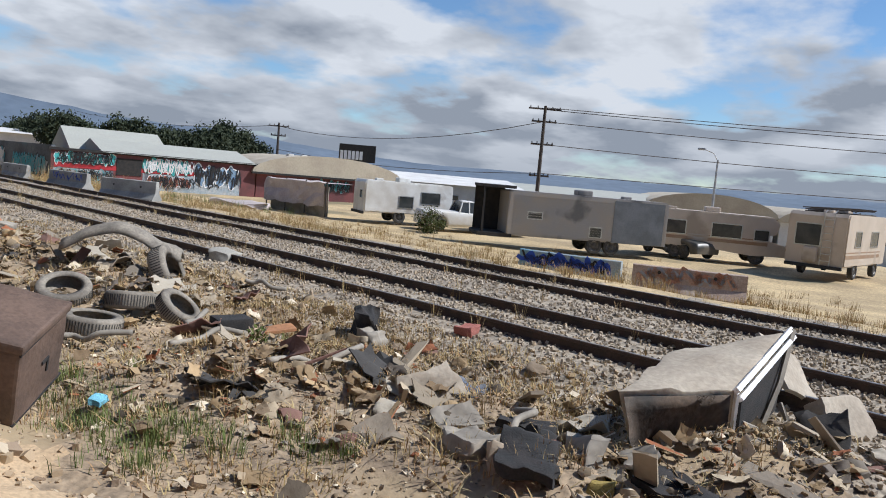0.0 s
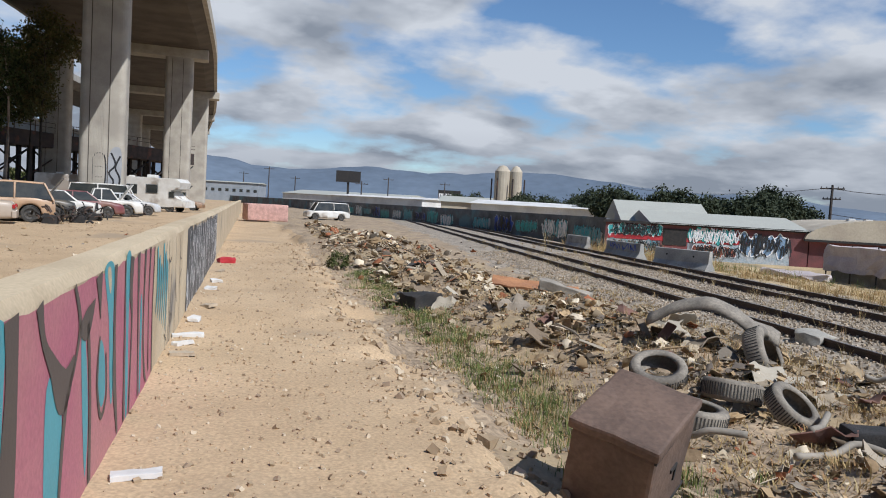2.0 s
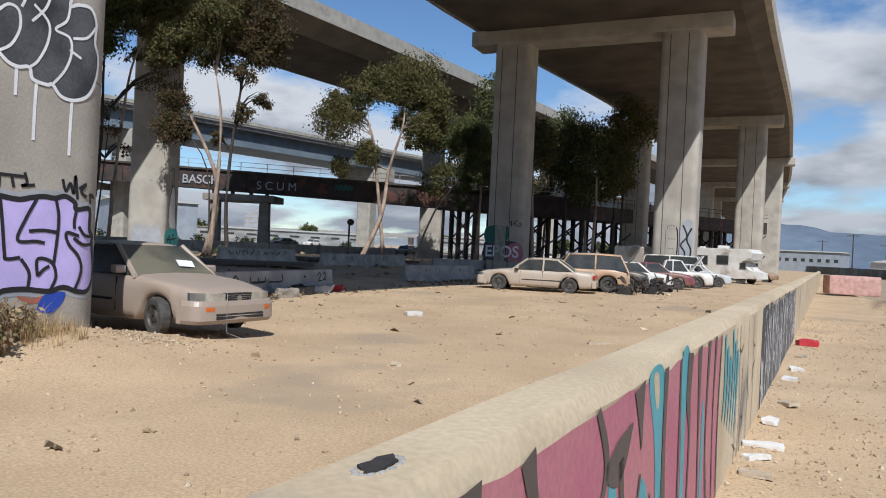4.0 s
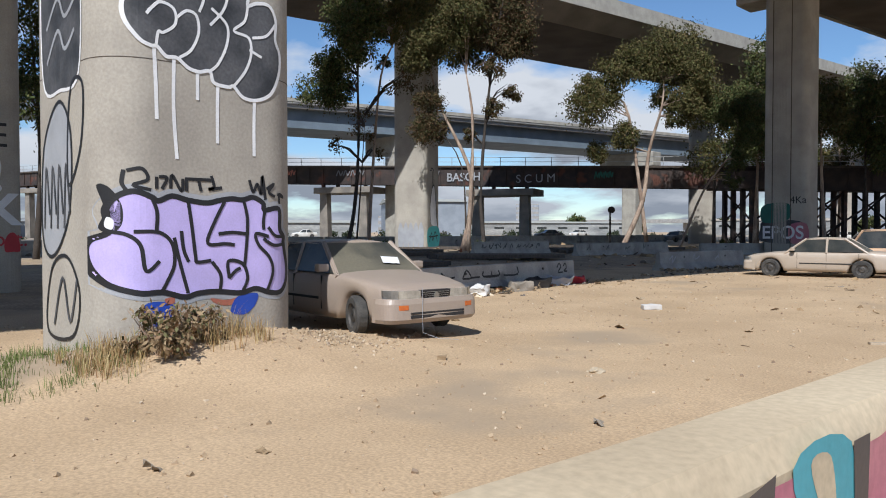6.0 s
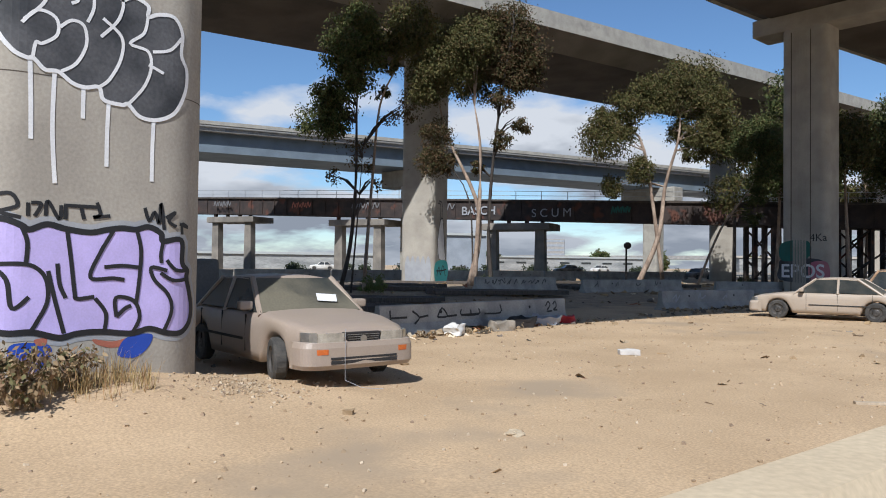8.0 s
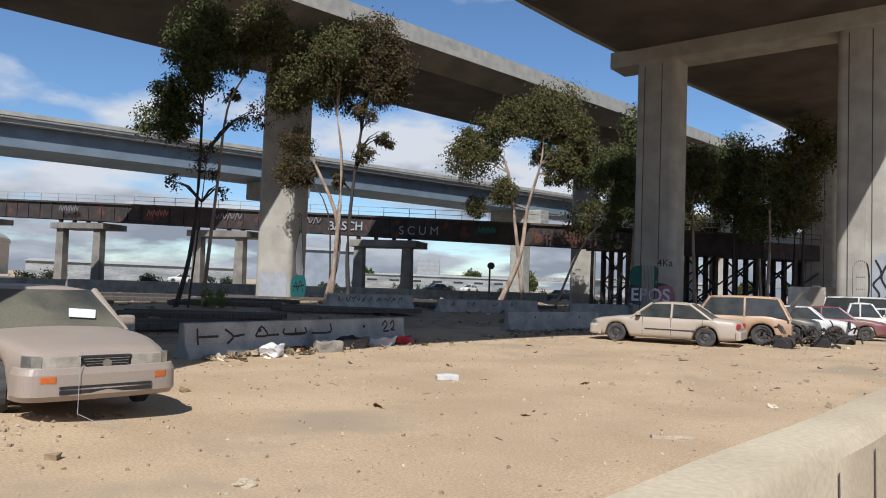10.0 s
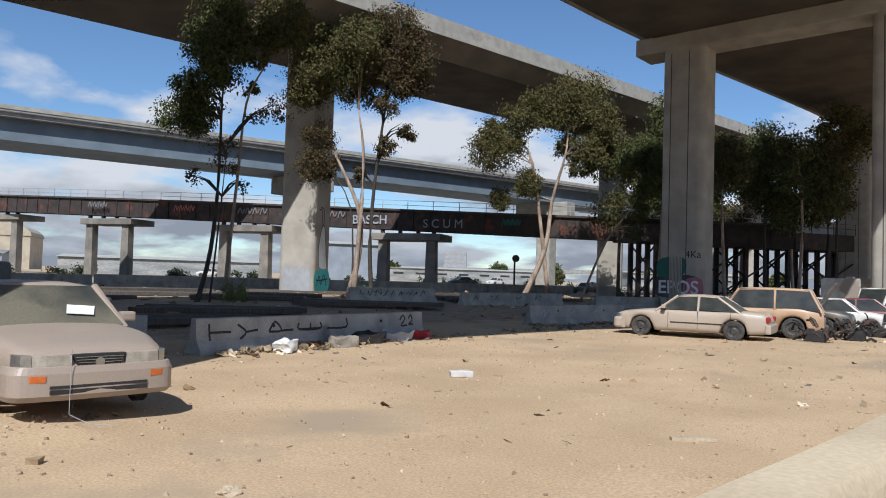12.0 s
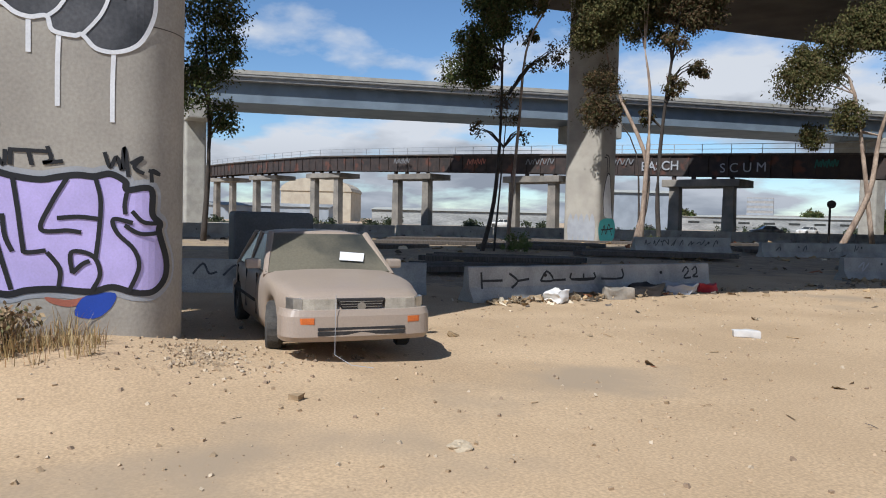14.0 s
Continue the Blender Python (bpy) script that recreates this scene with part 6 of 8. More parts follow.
def dump(n, spread, s0, s1):
    for _ in range(n):
        hx, hy, ax, ay, hh = RS.choice(HEAPS[:9] + HEAPS[10:] if RS.random() < 0.85 else HEAPS)
        x, y = RS.gauss(hx, ax * spread), RS.gauss(hy, ay * spread)
        u = x - wall_x(y)
        if u < 3.9 or rail_x(y) - x < 1.9:
            continue
        if (x - 3.1) ** 2 + (y - 6.3) ** 2 < 0.5:
            continue
        s = s0 + (s1 - s0) * RS.random() ** 2.2
        pl.append((RS.choice((0, 1, 2, 2, 3, 3, 4, 4, 5, 5, 6, 6, 7, 7, 8, 8, 2, 3, 4, 9)) if s > 0.12 else RS.randrange(11), x, y, height(x, y) + RS.uniform(0.0, 0.25) * s + RS.uniform(0, 0.05), s, RS.gauss(0, 0.45), RS.gauss(0, 0.45), RS.uniform(0, TAU)))


dump(5600, 0.8, 0.03, 0.28)
dump(4200, 1.25, 0.02, 0.14)
for _ in range(1500):
    y = RS.uniform(-1, 26)
    x = RS.uniform(wall_x(y) + 3.9, rail_x(y) - 1.9)
    s = RS.uniform(0.03, 0.14)
    pl.append((RS.randrange(11), x, y, height(x, y) + 0.01, s, RS.gauss(0, 0.3), RS.gauss(0, 0.3), RS.uniform(0, TAU)))
for _ in range(1500):
    y = RS.uniform(19, 50)
    x = wall_x(y) + 4.3 + abs(RS.gauss(0, 2.2))
    if rail_x(y) - x < 1.8:
        continue
    s = 0.06 + 0.36 * RS.random() ** 2.5
    pl.append((RS.randrange(10), x, y, height(x, y) + 0.2 * s + RS.uniform(0, 0.25) * RS.random(), s, RS.gauss(0, 0.5), RS.gauss(0, 0.5), RS.uniform(0, TAU)))
for _ in range(6000):
    y = RS.uniform(0, 9)
    x = RS.uniform(wall_x(y) + 3.9, rail_x(y) - 2.2)
    s = RS.uniform(0.015, 0.06)
    pl.append((RS.randrange(11), x, y, height(x, y) + 0.2 * s, s, RS.gauss(0, 0.6), RS.gauss(0, 0.6), RS.uniform(0, TAU)))
scatter("rubble", kinds, pl, RUB, "trampled mixed rubbish, broken boards and rags", "rubble", True)

# ---- dry grass and weeds ----
STRAW = many("straw grass", [(0.46, 0.35, 0.17), (0.38, 0.28, 0.13), (0.52, 0.42, 0.23), (0.33, 0.23, 0.11), (0.42, 0.27, 0.14)])
GREENS = many("green weeds", [(0.15, 0.20, 0.06), (0.20, 0.24, 0.08), (0.24, 0.24, 0.10), (0.12, 0.16, 0.05)])


def blades(name, tufts, material, label, category="grass"):
    """tufts: (x, y, z, blade count, height, spread)."""
    V, Fc = [], []
    for x, y, z, n, h, sp_ in tufts:
        for _ in range(n):
            a, d = RS.uniform(0, TAU), RS.uniform(0, sp_)
            bx, by = x + d * math.cos(a), y + d * math.sin(a)
            hh, lean, w = h * RS.uniform(0.4, 1.15), RS.uniform(0.1, 0.7) if h > 0.07 else RS.uniform(1.0, 4.0), 0.003 + 0.006 * h if h > 0.07 else 0.006
            b = a + RS.uniform(-1, 1)
            dx, dy = math.cos(b), math.sin(b)
            i = len(V)
            V += [(bx - dy * w, by + dx * w, z - 0.02), (bx + dy * w, by - dx * w, z - 0.02), (bx + dx * hh * lean * 0.4 - dy * w * 0.7, by + dy * hh * lean * 0.4 + dx * w * 0.7, z + hh * 0.6), (bx + dx * hh * lean * 0.4 + dy * w * 0.7, by + dy * hh * lean * 0.4 - dx * w * 0.7, z + hh * 0.6), (bx + dx * hh * lean, by + dy * hh * lean, z + hh)]
            Fc += [(i, i + 1, i + 3, i + 2), (i + 2, i + 3, i + 4)]
    me = bpy.data.meshes.new(name)
    me.from_pydata(V, [], Fc)
    me.materials.append(material)
    return tagged(new(name, me), label, category, kind="stuff")


tf = []
for _ in range(2300):
    y = RS.uniform(-2, 48)
    x = rail_x(y) + 5.6 + abs(RS.gauss(0, 4.5))
    if noise.noise((x * 0.35, y * 0.35, 2.0)) < -0.12:
        continue
    tf.append((x, y, height(x, y), 24, RS.uniform(0.1, 0.42) * RS.choice((0.5, 0.8, 1.0)), RS.uniform(0.15, 0.4)))
for _ in range(260):
    y = RS.uniform(0, 45)
    x = rail_x(y) + RS.choice((-1.1, -0.5, 0.5, 2.0, 3.0, 4.7, 5.2)) + RS.gauss(0, 0.2)
    tf.append((x, y, height(x, y), 10, RS.uniform(0.15, 0.35), 0.1))
for _ in range(900):
    y = RS.uniform(0.5, 24)
    x = RS.uniform(wall_x(y) + 3.8, rail_x(y) - 1.7)
    tf.append((x, y, height(x, y), 14, RS.uniform(0.06, 0.2), 0.2))
for _ in range(1500):
    y = RS.uniform(0.5, 20)
    x = RS.uniform(wall_x(y) + 3.7, rail_x(y) - 1.7)
    tf.append((x, y, height(x, y) + 0.03, 12, RS.uniform(0.03, 0.069), 0.25))
for _ in range(700):
    x, y = RS.gauss(7.4, 0.9), RS.gauss(5.9, 1.8)
    if rail_x(y) - x > 1.6:
        tf.append((x, y, height(x, y), 16, RS.uniform(0.03, 0.12), 0.25))
for _ in range(130):
    x, y = RS.gauss(-9.15, 0.3), RS.uniform(8.2, 10.8)
    tf.append((x, y, height(x, y), 14, RS.uniform(0.15, 0.4), 0.15))
for _ in range(50):
    x, y = RS.uniform(21, 27), RS.uniform(36, 48)
    tf.append((x, y, height(x, y), 24, RS.uniform(0.5, 1.1), 0.4))
blades("dry_grass", tf, STRAW, "dry straw-coloured grass tufts")
tf = []
for _ in range(850):
    y = RS.uniform(4.5, 23)
    x = wall_x(y) + RS.gauss(4.25, 0.28)
    tf.append((x, y, height(x, y), 16, RS.uniform(0.071, 0.2), 0.18))
for x, y in ((3.8, 4.35), (4.35, 4.2), (3.55, 4.9), (3.2, 4.6), (4.5, 3.75), (6.0, 6.0), (4.2, 3.9), (4.3, 8.1)):
    tf.append((x, y, height(x, y), 70, 0.2, 0.2))
for _ in range(120):
    x, y = RS.uniform(-11.5, -8.3), RS.uniform(7.2, 8.9)
    tf.append((x, y, height(x, y), 14, RS.uniform(0.06, 0.2), 0.18))
for _ in range(60):
    x, y = RS.uniform(22, 31), RS.uniform(28, 45)
    tf.append((x, y, height(x, y), 18, RS.uniform(0.2, 0.6), 0.3))
blades("green_grass", tf, GREENS, "low green weeds along the ditch")


# ---- trees ----
BARK = mat("pale peeling bark", (0.42, 0.32, 0.24), 0.9, (0.24, 0.17, 0.125), 2.5, 0.25, 14, 0.4, stretch=(1, 1, 0.35))
BARK_D = mat("dark bark", (0.07, 0.055, 0.045), 0.95, (0.045, 0.038, 0.032), 2.5, 0.25, 14, 0.4)
LEAF = many("grey-green leaves", [(0.07, 0.095, 0.028), (0.10, 0.122, 0.04), (0.05, 0.07, 0.022), (0.14, 0.15, 0.055), (0.08, 0.08, 0.03), (0.12, 0.10, 0.04)], 0.8)
LEAF_B = many("bronzed leaves", [(0.115, 0.075, 0.036), (0.075, 0.065, 0.026), (0.14, 0.085, 0.045), (0.065, 0.065, 0.025)], 0.8)


def crown_mesh(clumps, n, size, seed):
    """Leaves hung in loose sprays through uneven clumps."""
    r = random.Random(seed)
    V, Fc = [], []
    for (cx, cy, cz, rad) in clumps:
        k = int(1.9 * n * rad * rad)
        sub = []
        for _ in range(max(8, int(17 * rad))):
            while True:
                p = Vector((r.uniform(-1, 1), r.uniform(-1, 1), r.uniform(-1, 1)))
                if 0.15 < p.length < 1:
                    break
            sub.append((p * rad * 0.78, rad * r.uniform(0.24, 0.40)))
        for _ in range(k):
            c, sr = r.choice(sub)
            q = Vector((r.gauss(0, 0.5), r.gauss(0, 0.5), r.gauss(0, 0.45))) * sr + c + Vector((cx, cy, cz))
            d = Vector((r.gauss(0, 0.6), r.gauss(0, 0.6), -r.uniform(0.1, 1.1))).normalized()
            s = d.cross(Vector((r.gauss(0, 1), r.gauss(0, 1), r.gauss(0, 1)))).normalized()
            L, w = size * r.uniform(0.7, 1.5), size * r.uniform(0.20, 0.34)
            i = len(V)
            V += [tuple(q), tuple(q + d * L * 0.45 + s * w), tuple(q + d * L), tuple(q + d * L * 0.45 - s * w)]
            Fc.append((i, i + 1, i + 2, i + 3))
    me = bpy.data.meshes.new("crown")
    me.from_pydata(V, [], Fc)
    return me


def tree(x, y, lat, trunks, clumps, label, bark=BARK, leaf=LEAF, n=420, size=0.2, seed=1, r0=0.2, category="tree"):
    """lat: the way (unit x, y) in which trunk and clump offsets are counted; trunks are point rows of (offset, height)."""
    z0 = height(x, y)
    th = thing("eucalyptus_tree", label, category, "eucalyptus trees", at=Matrix.Translation((x, y, z0)))
    r = random.Random(seed)
    ends = []
    for ti, row in enumerate(trunks):
        dep = [r.uniform(-0.3, 0.3) * i for i in range(len(row))]
        pts = [Vector((lat[0] * a - lat[1] * d, lat[1] * a + lat[0] * d, h)) for (a, h), d in zip(row, dep)]
        pts[0].z = -0.3
        c = catmull([tuple(p) for p in pts], 4)
        bm = bmesh.new()
        rad = r0 * (1 if ti == 0 else 0.8)
        tube(bm, c, [rad * (1 - 0.82 * i / (len(c) - 1)) for i in range(len(c))], 8)
        part("trunk", bm, bark, th, smooth=True)
        ends += c[len(c) // 3:]
    cl = []
    for a, h, rad in clumps:
        d = r.uniform(-1.0, 1.0)
        p = Vector((lat[0] * a - lat[1] * d, lat[1] * a + lat[0] * d, h))
        rad *= 1.28
        cl.append((p.x, p.y, p.z, rad))
        s = min(ends, key=lambda e: (e - p).length + (3 if e.z > p.z else 0))
        for k in range(3):
            bm = bmesh.new()
            g = p + Vector((r.uniform(-0.6, 0.6), r.uniform(-0.6, 0.6), r.uniform(-0.3, 0.6))) * rad
            tube(bm, [s, s.lerp(g, 0.5) + Vector((0, 0, 0.12 * (g - s).length)), g], [0.06, 0.04, 0.012], 5)
            part("limb", bm, bark, th)
    me = crown_mesh(cl, n, size, seed)
    me.materials.append(leaf)
    cr_ = new("crown", me)
    cr_.parent = th
    return th


LAT = (0.755, 0.65)
LEAF_O = many("olive sunlit leaves", [(0.115, 0.11, 0.036), (0.085, 0.09, 0.028), (0.15, 0.13, 0.05), (0.065, 0.07, 0.024), (0.13, 0.095, 0.04)], 0.75)
tree(-31.5, 28.5, LAT, [[(0, 0), (0.6, 2.4), (0.9, 5.9), (0.8, 9.6), (0.9, 12.4)]], [(0.9, 13.1, 1.3), (0.8, 11.7, 1.4), (0.6, 10.6, 1.0), (-1.1, 9.3, 1.3), (-0.1, 9.0, 0.9), (-0.4, 10.0, 0.8), (1.3, 13.7, 0.8), (0.5, 12.4, 0.9)], "slender dark-trunked eucalyptus with dense green crown", BARK_D, LEAF, 950, 0.15, 3, 0.13)
tree(-31.0, 28.9, LAT, [[(0.7, 0), (0.8, 2.0), (1.0, 5.9), (1.5, 9.4), (2.1, 11.4), (2.9, 13.4)]], [(2.7, 13.8, 1.3), (3.4, 12.9, 1.0), (2.2, 13.0, 0.9), (1.9, 11.6, 0.5), (1.5, 10.3, 0.4)], "slender pale-stemmed eucalyptus with olive crown", BARK, LEAF_O, 900, 0.15, 33, 0.11)
tree(-31.2, 28.7, LAT, [[(0.3, 0), (0.7, 4), (0.9, 7.5)]], [(0.7, 7.1, 0.8), (-0.6, 6.0, 0.5), (1.3, 5.7, 0.4), (2.9, 9.4, 0.7), (2.4, 8.8, 0.5)], "sparse bronze-leaved eucalyptus sapling", BARK_D, LEAF_B, 230, 0.14, 31, 0.06)
tree(-37.5, 42.5, LAT, [[(0.7, 0), (1.4, 3.4), (1.1, 6.2), (-0.9, 10.4), (-1.7, 13.4)], [(1.1, 5.9), (1.5, 8.6), (1.0, 12.6)]], [(-2.3, 16.2, 1.8), (-2.5, 14.0, 1.4), (-1.4, 16.8, 1.4), (-0.4, 15.0, 1.7), (0.9, 16.9, 1.7), (1.1, 14.7, 1.5), (-1.6, 15.0, 1.3)], "tall eucalyptus with olive crown and peeling pinkish bark", BARK, LEAF_O, 750, 0.17, 5, 0.24)
tree(-37.3, 42.8, LAT, [[(2.0, 0), (1.7, 3.7), (2.0, 8.9), (2.7, 14.2), (3.4, 17.9)]], [(3.0, 18.3, 1.7), (3.6, 16.6, 1.8), (4.2, 15.1, 1.3), (3.3, 14.5, 1.2), (2.1, 15.7, 1.3), (2.5, 12.9, 0.8), (3.9, 11.4, 0.7), (2.6, 10.2, 0.7), (0.8, 8.3, 0.5)], "tall dark-trunked eucalyptus with bronzed crown", BARK_D, LEAF_B, 620, 0.17, 6, 0.17)
tree(-37.2, 42.9, LAT, [[(0.5, 0), (0.2, 6), (-1.8, 9)]], [(-2.3, 10.6, 1.2), (-2.5, 8.7, 1.2), (-1.5, 8.9, 0.9)], "small bronze eucalyptus regrowth beside the trunk", BARK_D, LEAF_B, 600, 0.16, 37, 0.08)
tree(-36, 61, LAT, [[(0.5, 0), (2.3, 4.0), (2.9, 8.3), (3.8, 12.1), (4.1, 14.5)], [(2.8, 8.6), (1.1, 11.3), (-0.4, 13.2)]], [(-2.3, 12.3, 1.7), (-0.8, 13.5, 1.5), (-2.6, 13.9, 1.1), (0.3, 15.5, 1.7), (2.1, 16.5, 1.5), (5.2, 16.8, 2.4), (3.7, 16.0, 1.8), (6.8, 14.9, 1.6), (6.1, 12.6, 1.7), (4.5, 12.9, 1.3), (0.8, 9.7, 1.2), (-1.5, 8.5, 1.0), (5.3, 11.4, 1.1)], "leaning pale-barked eucalyptus with rounded crown clumps", BARK, LEAF_O, 560, 0.2, 7, 0.25)
tree(-32.2, 64.3, LAT, [[(0.4, 0), (2.4, 4.8), (4.8, 8.4), (5.5, 11.4)]], [(4.0, 11.6, 1.4), (5.2, 13.1, 1.5), (5.8, 9.4, 1.4), (5.0, 7.6, 0.9), (4.9, 5.9, 0.7), (2.9, 12.2, 0.9), (6.6, 11.6, 1.4)], "thin pale eucalyptus leaning towards the column", BARK, LEAF, 600, 0.19, 9, 0.12)
tree(-45, 17.5, (0.3, 0.95), [[(0, 0), (0.3, 6), (-0.2, 14)]], [(0.3, 14, 2.0), (0.8, 11, 1.5), (-0.6, 9, 1.5), (0.9, 7.4, 1.0), (-0.5, 16, 1.6)], "dark dense eucalyptus beside the column", BARK_D, LEAF, 420, 0.2, 11, 0.2)
RT = random.Random(3)
for k in range(13):
    x = -33 + (k % 7) * 2.7 + RT.uniform(-0.8, 0.8)
    y = 74 + (k // 7) * 11 + (k % 7) * 1.2 + RT.uniform(-2, 2)
    h = 17.6 + RT.uniform(-3.2, 2)
    cl = [(RT.uniform(-2.0, 2.0), h * RT.uniform(0.5, 0.98), RT.uniform(1.1, 1.9)) for _ in range(9)]
    tree(x, y, LAT, [[(0, 0), (RT.uniform(-0.4, 0.4), h * 0.5), (RT.uniform(-0.8, 0.8), h * 0.9)]], cl, "dense dark eucalyptus in a close row", BARK if k % 2 else BARK_D, LEAF_O if k % 3 == 0 else LEAF, 130, 0.27, 40 + k, 0.2)
# low bushes
DRYLEAF = many("dry straw-brown leaves", [(0.30, 0.215, 0.12), (0.22, 0.155, 0.085), (0.36, 0.27, 0.16), (0.16, 0.15, 0.07), (0.26, 0.17, 0.10)], 0.9)
for x, y, w, mm, lab in ((-30.0, 29.6, 0.9, GREENS, "bright green bush at the tree's foot"), (-36.0, 43.8, 0.7, GREENS, "small green shrub by the trunk"), (3.8, 24.5, 0.5, LEAF, "low grey-green bush on the dirt lane"), (-26.5, 62, 0.9, LEAF, "grey-green shrub at the column's foot"), (-8.9, 9.2, 0.6, DRYLEAF, "dry brown bush against the painted column"), (-9.2, 9.9, 0.42, DRYLEAF, "dry brown weeds against the painted column"), (31, 21, 1.2, LEAF, "dark green bush behind the pickup"), (5.7, 6.1, 0.18, GREENS, "small green weed in the rubbish")):
    z = height(x, y)
    th = thing("bush", lab, "bush", "bushes", at=Matrix.Translation((x, y, z)))
    bm = bmesh.new()
    for k in range(9):
        a = k * 0.7
        tube(bm, [(0, 0, -0.05), (0.3 * w * math.cos(a), 0.3 * w * math.sin(a), 0.5 * w), (0.6 * w * math.cos(a), 0.6 * w * math.sin(a), 0.95 * w)], [0.012, 0.009, 0.004], 4)
    part("stem", bm, BARK, th)
    me = crown_mesh([(0, 0, 0.55 * w, 0.75 * w), (0.35 * w, 0.2 * w, 0.4 * w, 0.5 * w), (-0.3 * w, -0.3 * w, 0.4 * w, 0.5 * w)], 900 / max(w, 0.5), 0.05 + 0.05 * w, 5)
    me.materials.append(mm)
    o = new("leaves", me)
    o.parent = th


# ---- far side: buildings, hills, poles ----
# Distance haze is put into the hills' blue-grey base colour
HILL = mat("haze-tinted wooded hills", (0.125, 0.16, 0.205), 1.0, (0.095, 0.125, 0.165), 0.004, 0.1, 0.03, 0.0)
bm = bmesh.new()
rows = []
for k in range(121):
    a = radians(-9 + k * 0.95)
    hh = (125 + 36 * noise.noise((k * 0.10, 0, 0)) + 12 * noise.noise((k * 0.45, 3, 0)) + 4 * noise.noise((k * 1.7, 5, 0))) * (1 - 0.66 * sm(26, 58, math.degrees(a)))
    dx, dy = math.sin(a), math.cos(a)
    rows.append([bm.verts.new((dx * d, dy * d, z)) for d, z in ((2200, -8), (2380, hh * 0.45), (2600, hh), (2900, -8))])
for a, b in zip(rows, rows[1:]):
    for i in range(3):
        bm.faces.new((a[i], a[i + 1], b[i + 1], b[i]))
tagged(add("backdrop_hills", bm, HILL, smooth=True), "wooded hills on the horizon, tinted blue for haze", "hills", kind="structure")

RED_WALL = mat("dark red painted wall", (0.19, 0.06, 0.06), 0.85, (0.11, 0.045, 0.045), 0.8, 0.15, 15, 0.15)
ROOF_GREY = mat("pale grey-green roofing", (0.38, 0.38, 0.33), 0.85, (0.36, 0.355, 0.31), 0.6, 0.08, 8, 0.1)
ROOF_TAN = mat("tan roofing", (0.47, 0.41, 0.31), 0.85, (0.39, 0.33, 0.25), 0.5, 0.08, 8, 0.1)
WHITE_WALL = mat("white painted wall", (0.66, 0.645, 0.61), 0.8, (0.54, 0.52, 0.49), 0.5, 0.08, 10, 0.1)
BLUE_WALL = mat("blue-grey metal wall", (0.30, 0.33, 0.37), 0.6, (0.24, 0.27, 0.30), 0.6, 0.08, 10, 0.1)
TAG_WALL = mat("dark tagged wall", (0.13, 0.14, 0.15), 0.85, (0.07, 0.075, 0.08), 0.7, 0.2, 8, 0.2, spots=(0.10, 0.17, 0.20), spot_at=0.54)


def frame_of(x0, y0, x1, y1, z=0.0):
    """Local x along a facade, local y into the building."""
    return Matrix.Translation((x0, y0, z)) @ Matrix.Rotation(math.atan2(y1 - y0, x1 - x0), 4, "Z"), math.hypot(x1 - x0, y1 - y0)


def throwup(th, M, a0, a1, b0, b1, cols, seed, side=1):
    """A big piece on a facade: fat overlapping letters, an outline, inner strokes."""
    r = random.Random(seed)
    put = lambda a, b, l: M @ Vector((a, -l * 3 if side > 0 else l * 3, b))
    n = max(3, int((a1 - a0) / ((b1 - b0) * 0.42)))
    shapes = []
    for k in range(n):
        c = a0 + (a1 - a0) * (k + 0.5) / n
        w, h = (a1 - a0) / n * 0.66, (b1 - b0) * 0.5
        m = (b0 + b1) / 2 + r.uniform(-0.08, 0.08)
        shapes.append([(c + w * r.uniform(0.6, 1.25) * math.cos(j * 0.571), m + h * r.uniform(0.6, 1.15) * math.sin(j * 0.571)) for j in range(11)])
    part("graffiti_fill", patches(shapes, 0.004, put, cuts=()), cols[0], th, "bright graffiti letters")
    part("graffiti_outline", strokes(shapes, (b1 - b0) * 0.045, 0.011, put, True), cols[1], th, "graffiti outline")
    inner = [[(a0 + (a1 - a0) * r.random(), r.uniform(b0, b1)) for _ in range(4)] for _ in range(n * 7)]
    inner = [[(q[0][0], q[0][1]), (q[0][0] + 0.12, q[1][1]), (q[0][0] + 0.25, q[2][1]), (q[0][0] + 0.4, q[3][1])] for q in inner]
    part("graffiti_outline", strokes(inner, (b1 - b0) * 0.045, 0.016, put), cols[2 % len(cols)], th, "graffiti inner lines")


def wall_box(th, M, L, D, z0, z1, m, name="wall"):
    bm = bmesh.new()
    box(bm, 0, L, 0, D, z0, z1, 0, M)
    return part(name, bm, m, th)


red = thing("graffiti_building", "long dark red shed covered in colourful graffiti pieces", "building")
M, L = frame_of(27.6, 50.2, 41.2, 45.0)
M2 = M
wall_box(red, M, L, 9, -1.2, 2.05, RED_WALL)
bm = bmesh.new()
box(bm, -0.15, L + 0.1, -0.15, 0.05, 2.0, 2.18, 0, M)
part("fascia", bm, BLACK, red, "dark roof edge")
bm = bmesh.new()
prism(bm, [(-0.3, 2.1), (4.5, 3.05), (9.3, 2.1)], 3.2, L, "yz", M)
part("roof", bm, ROOF_GREY, red)
bm = bmesh.new()
prism(bm, [(5, 2.0), (10, 3.9), (15, 2.0)], 2.0, 9.5, "yz", M)
part("roof", bm, ROOF_GREY, red, "taller grey gable behind")
bm = bmesh.new()
box(bm, 4.2, 5.9, -0.04, 0.1, 0.55, 1.75, 0, M)
part("window", bm, BLACK, red, "dark boarded opening")
bm = bmesh.new()
box(bm, 0.2, L - 1.2, -0.012, 0.01, 0.85, 1.15, 0, M)
part("stripe", bm, P_RED, red, "bright red band")
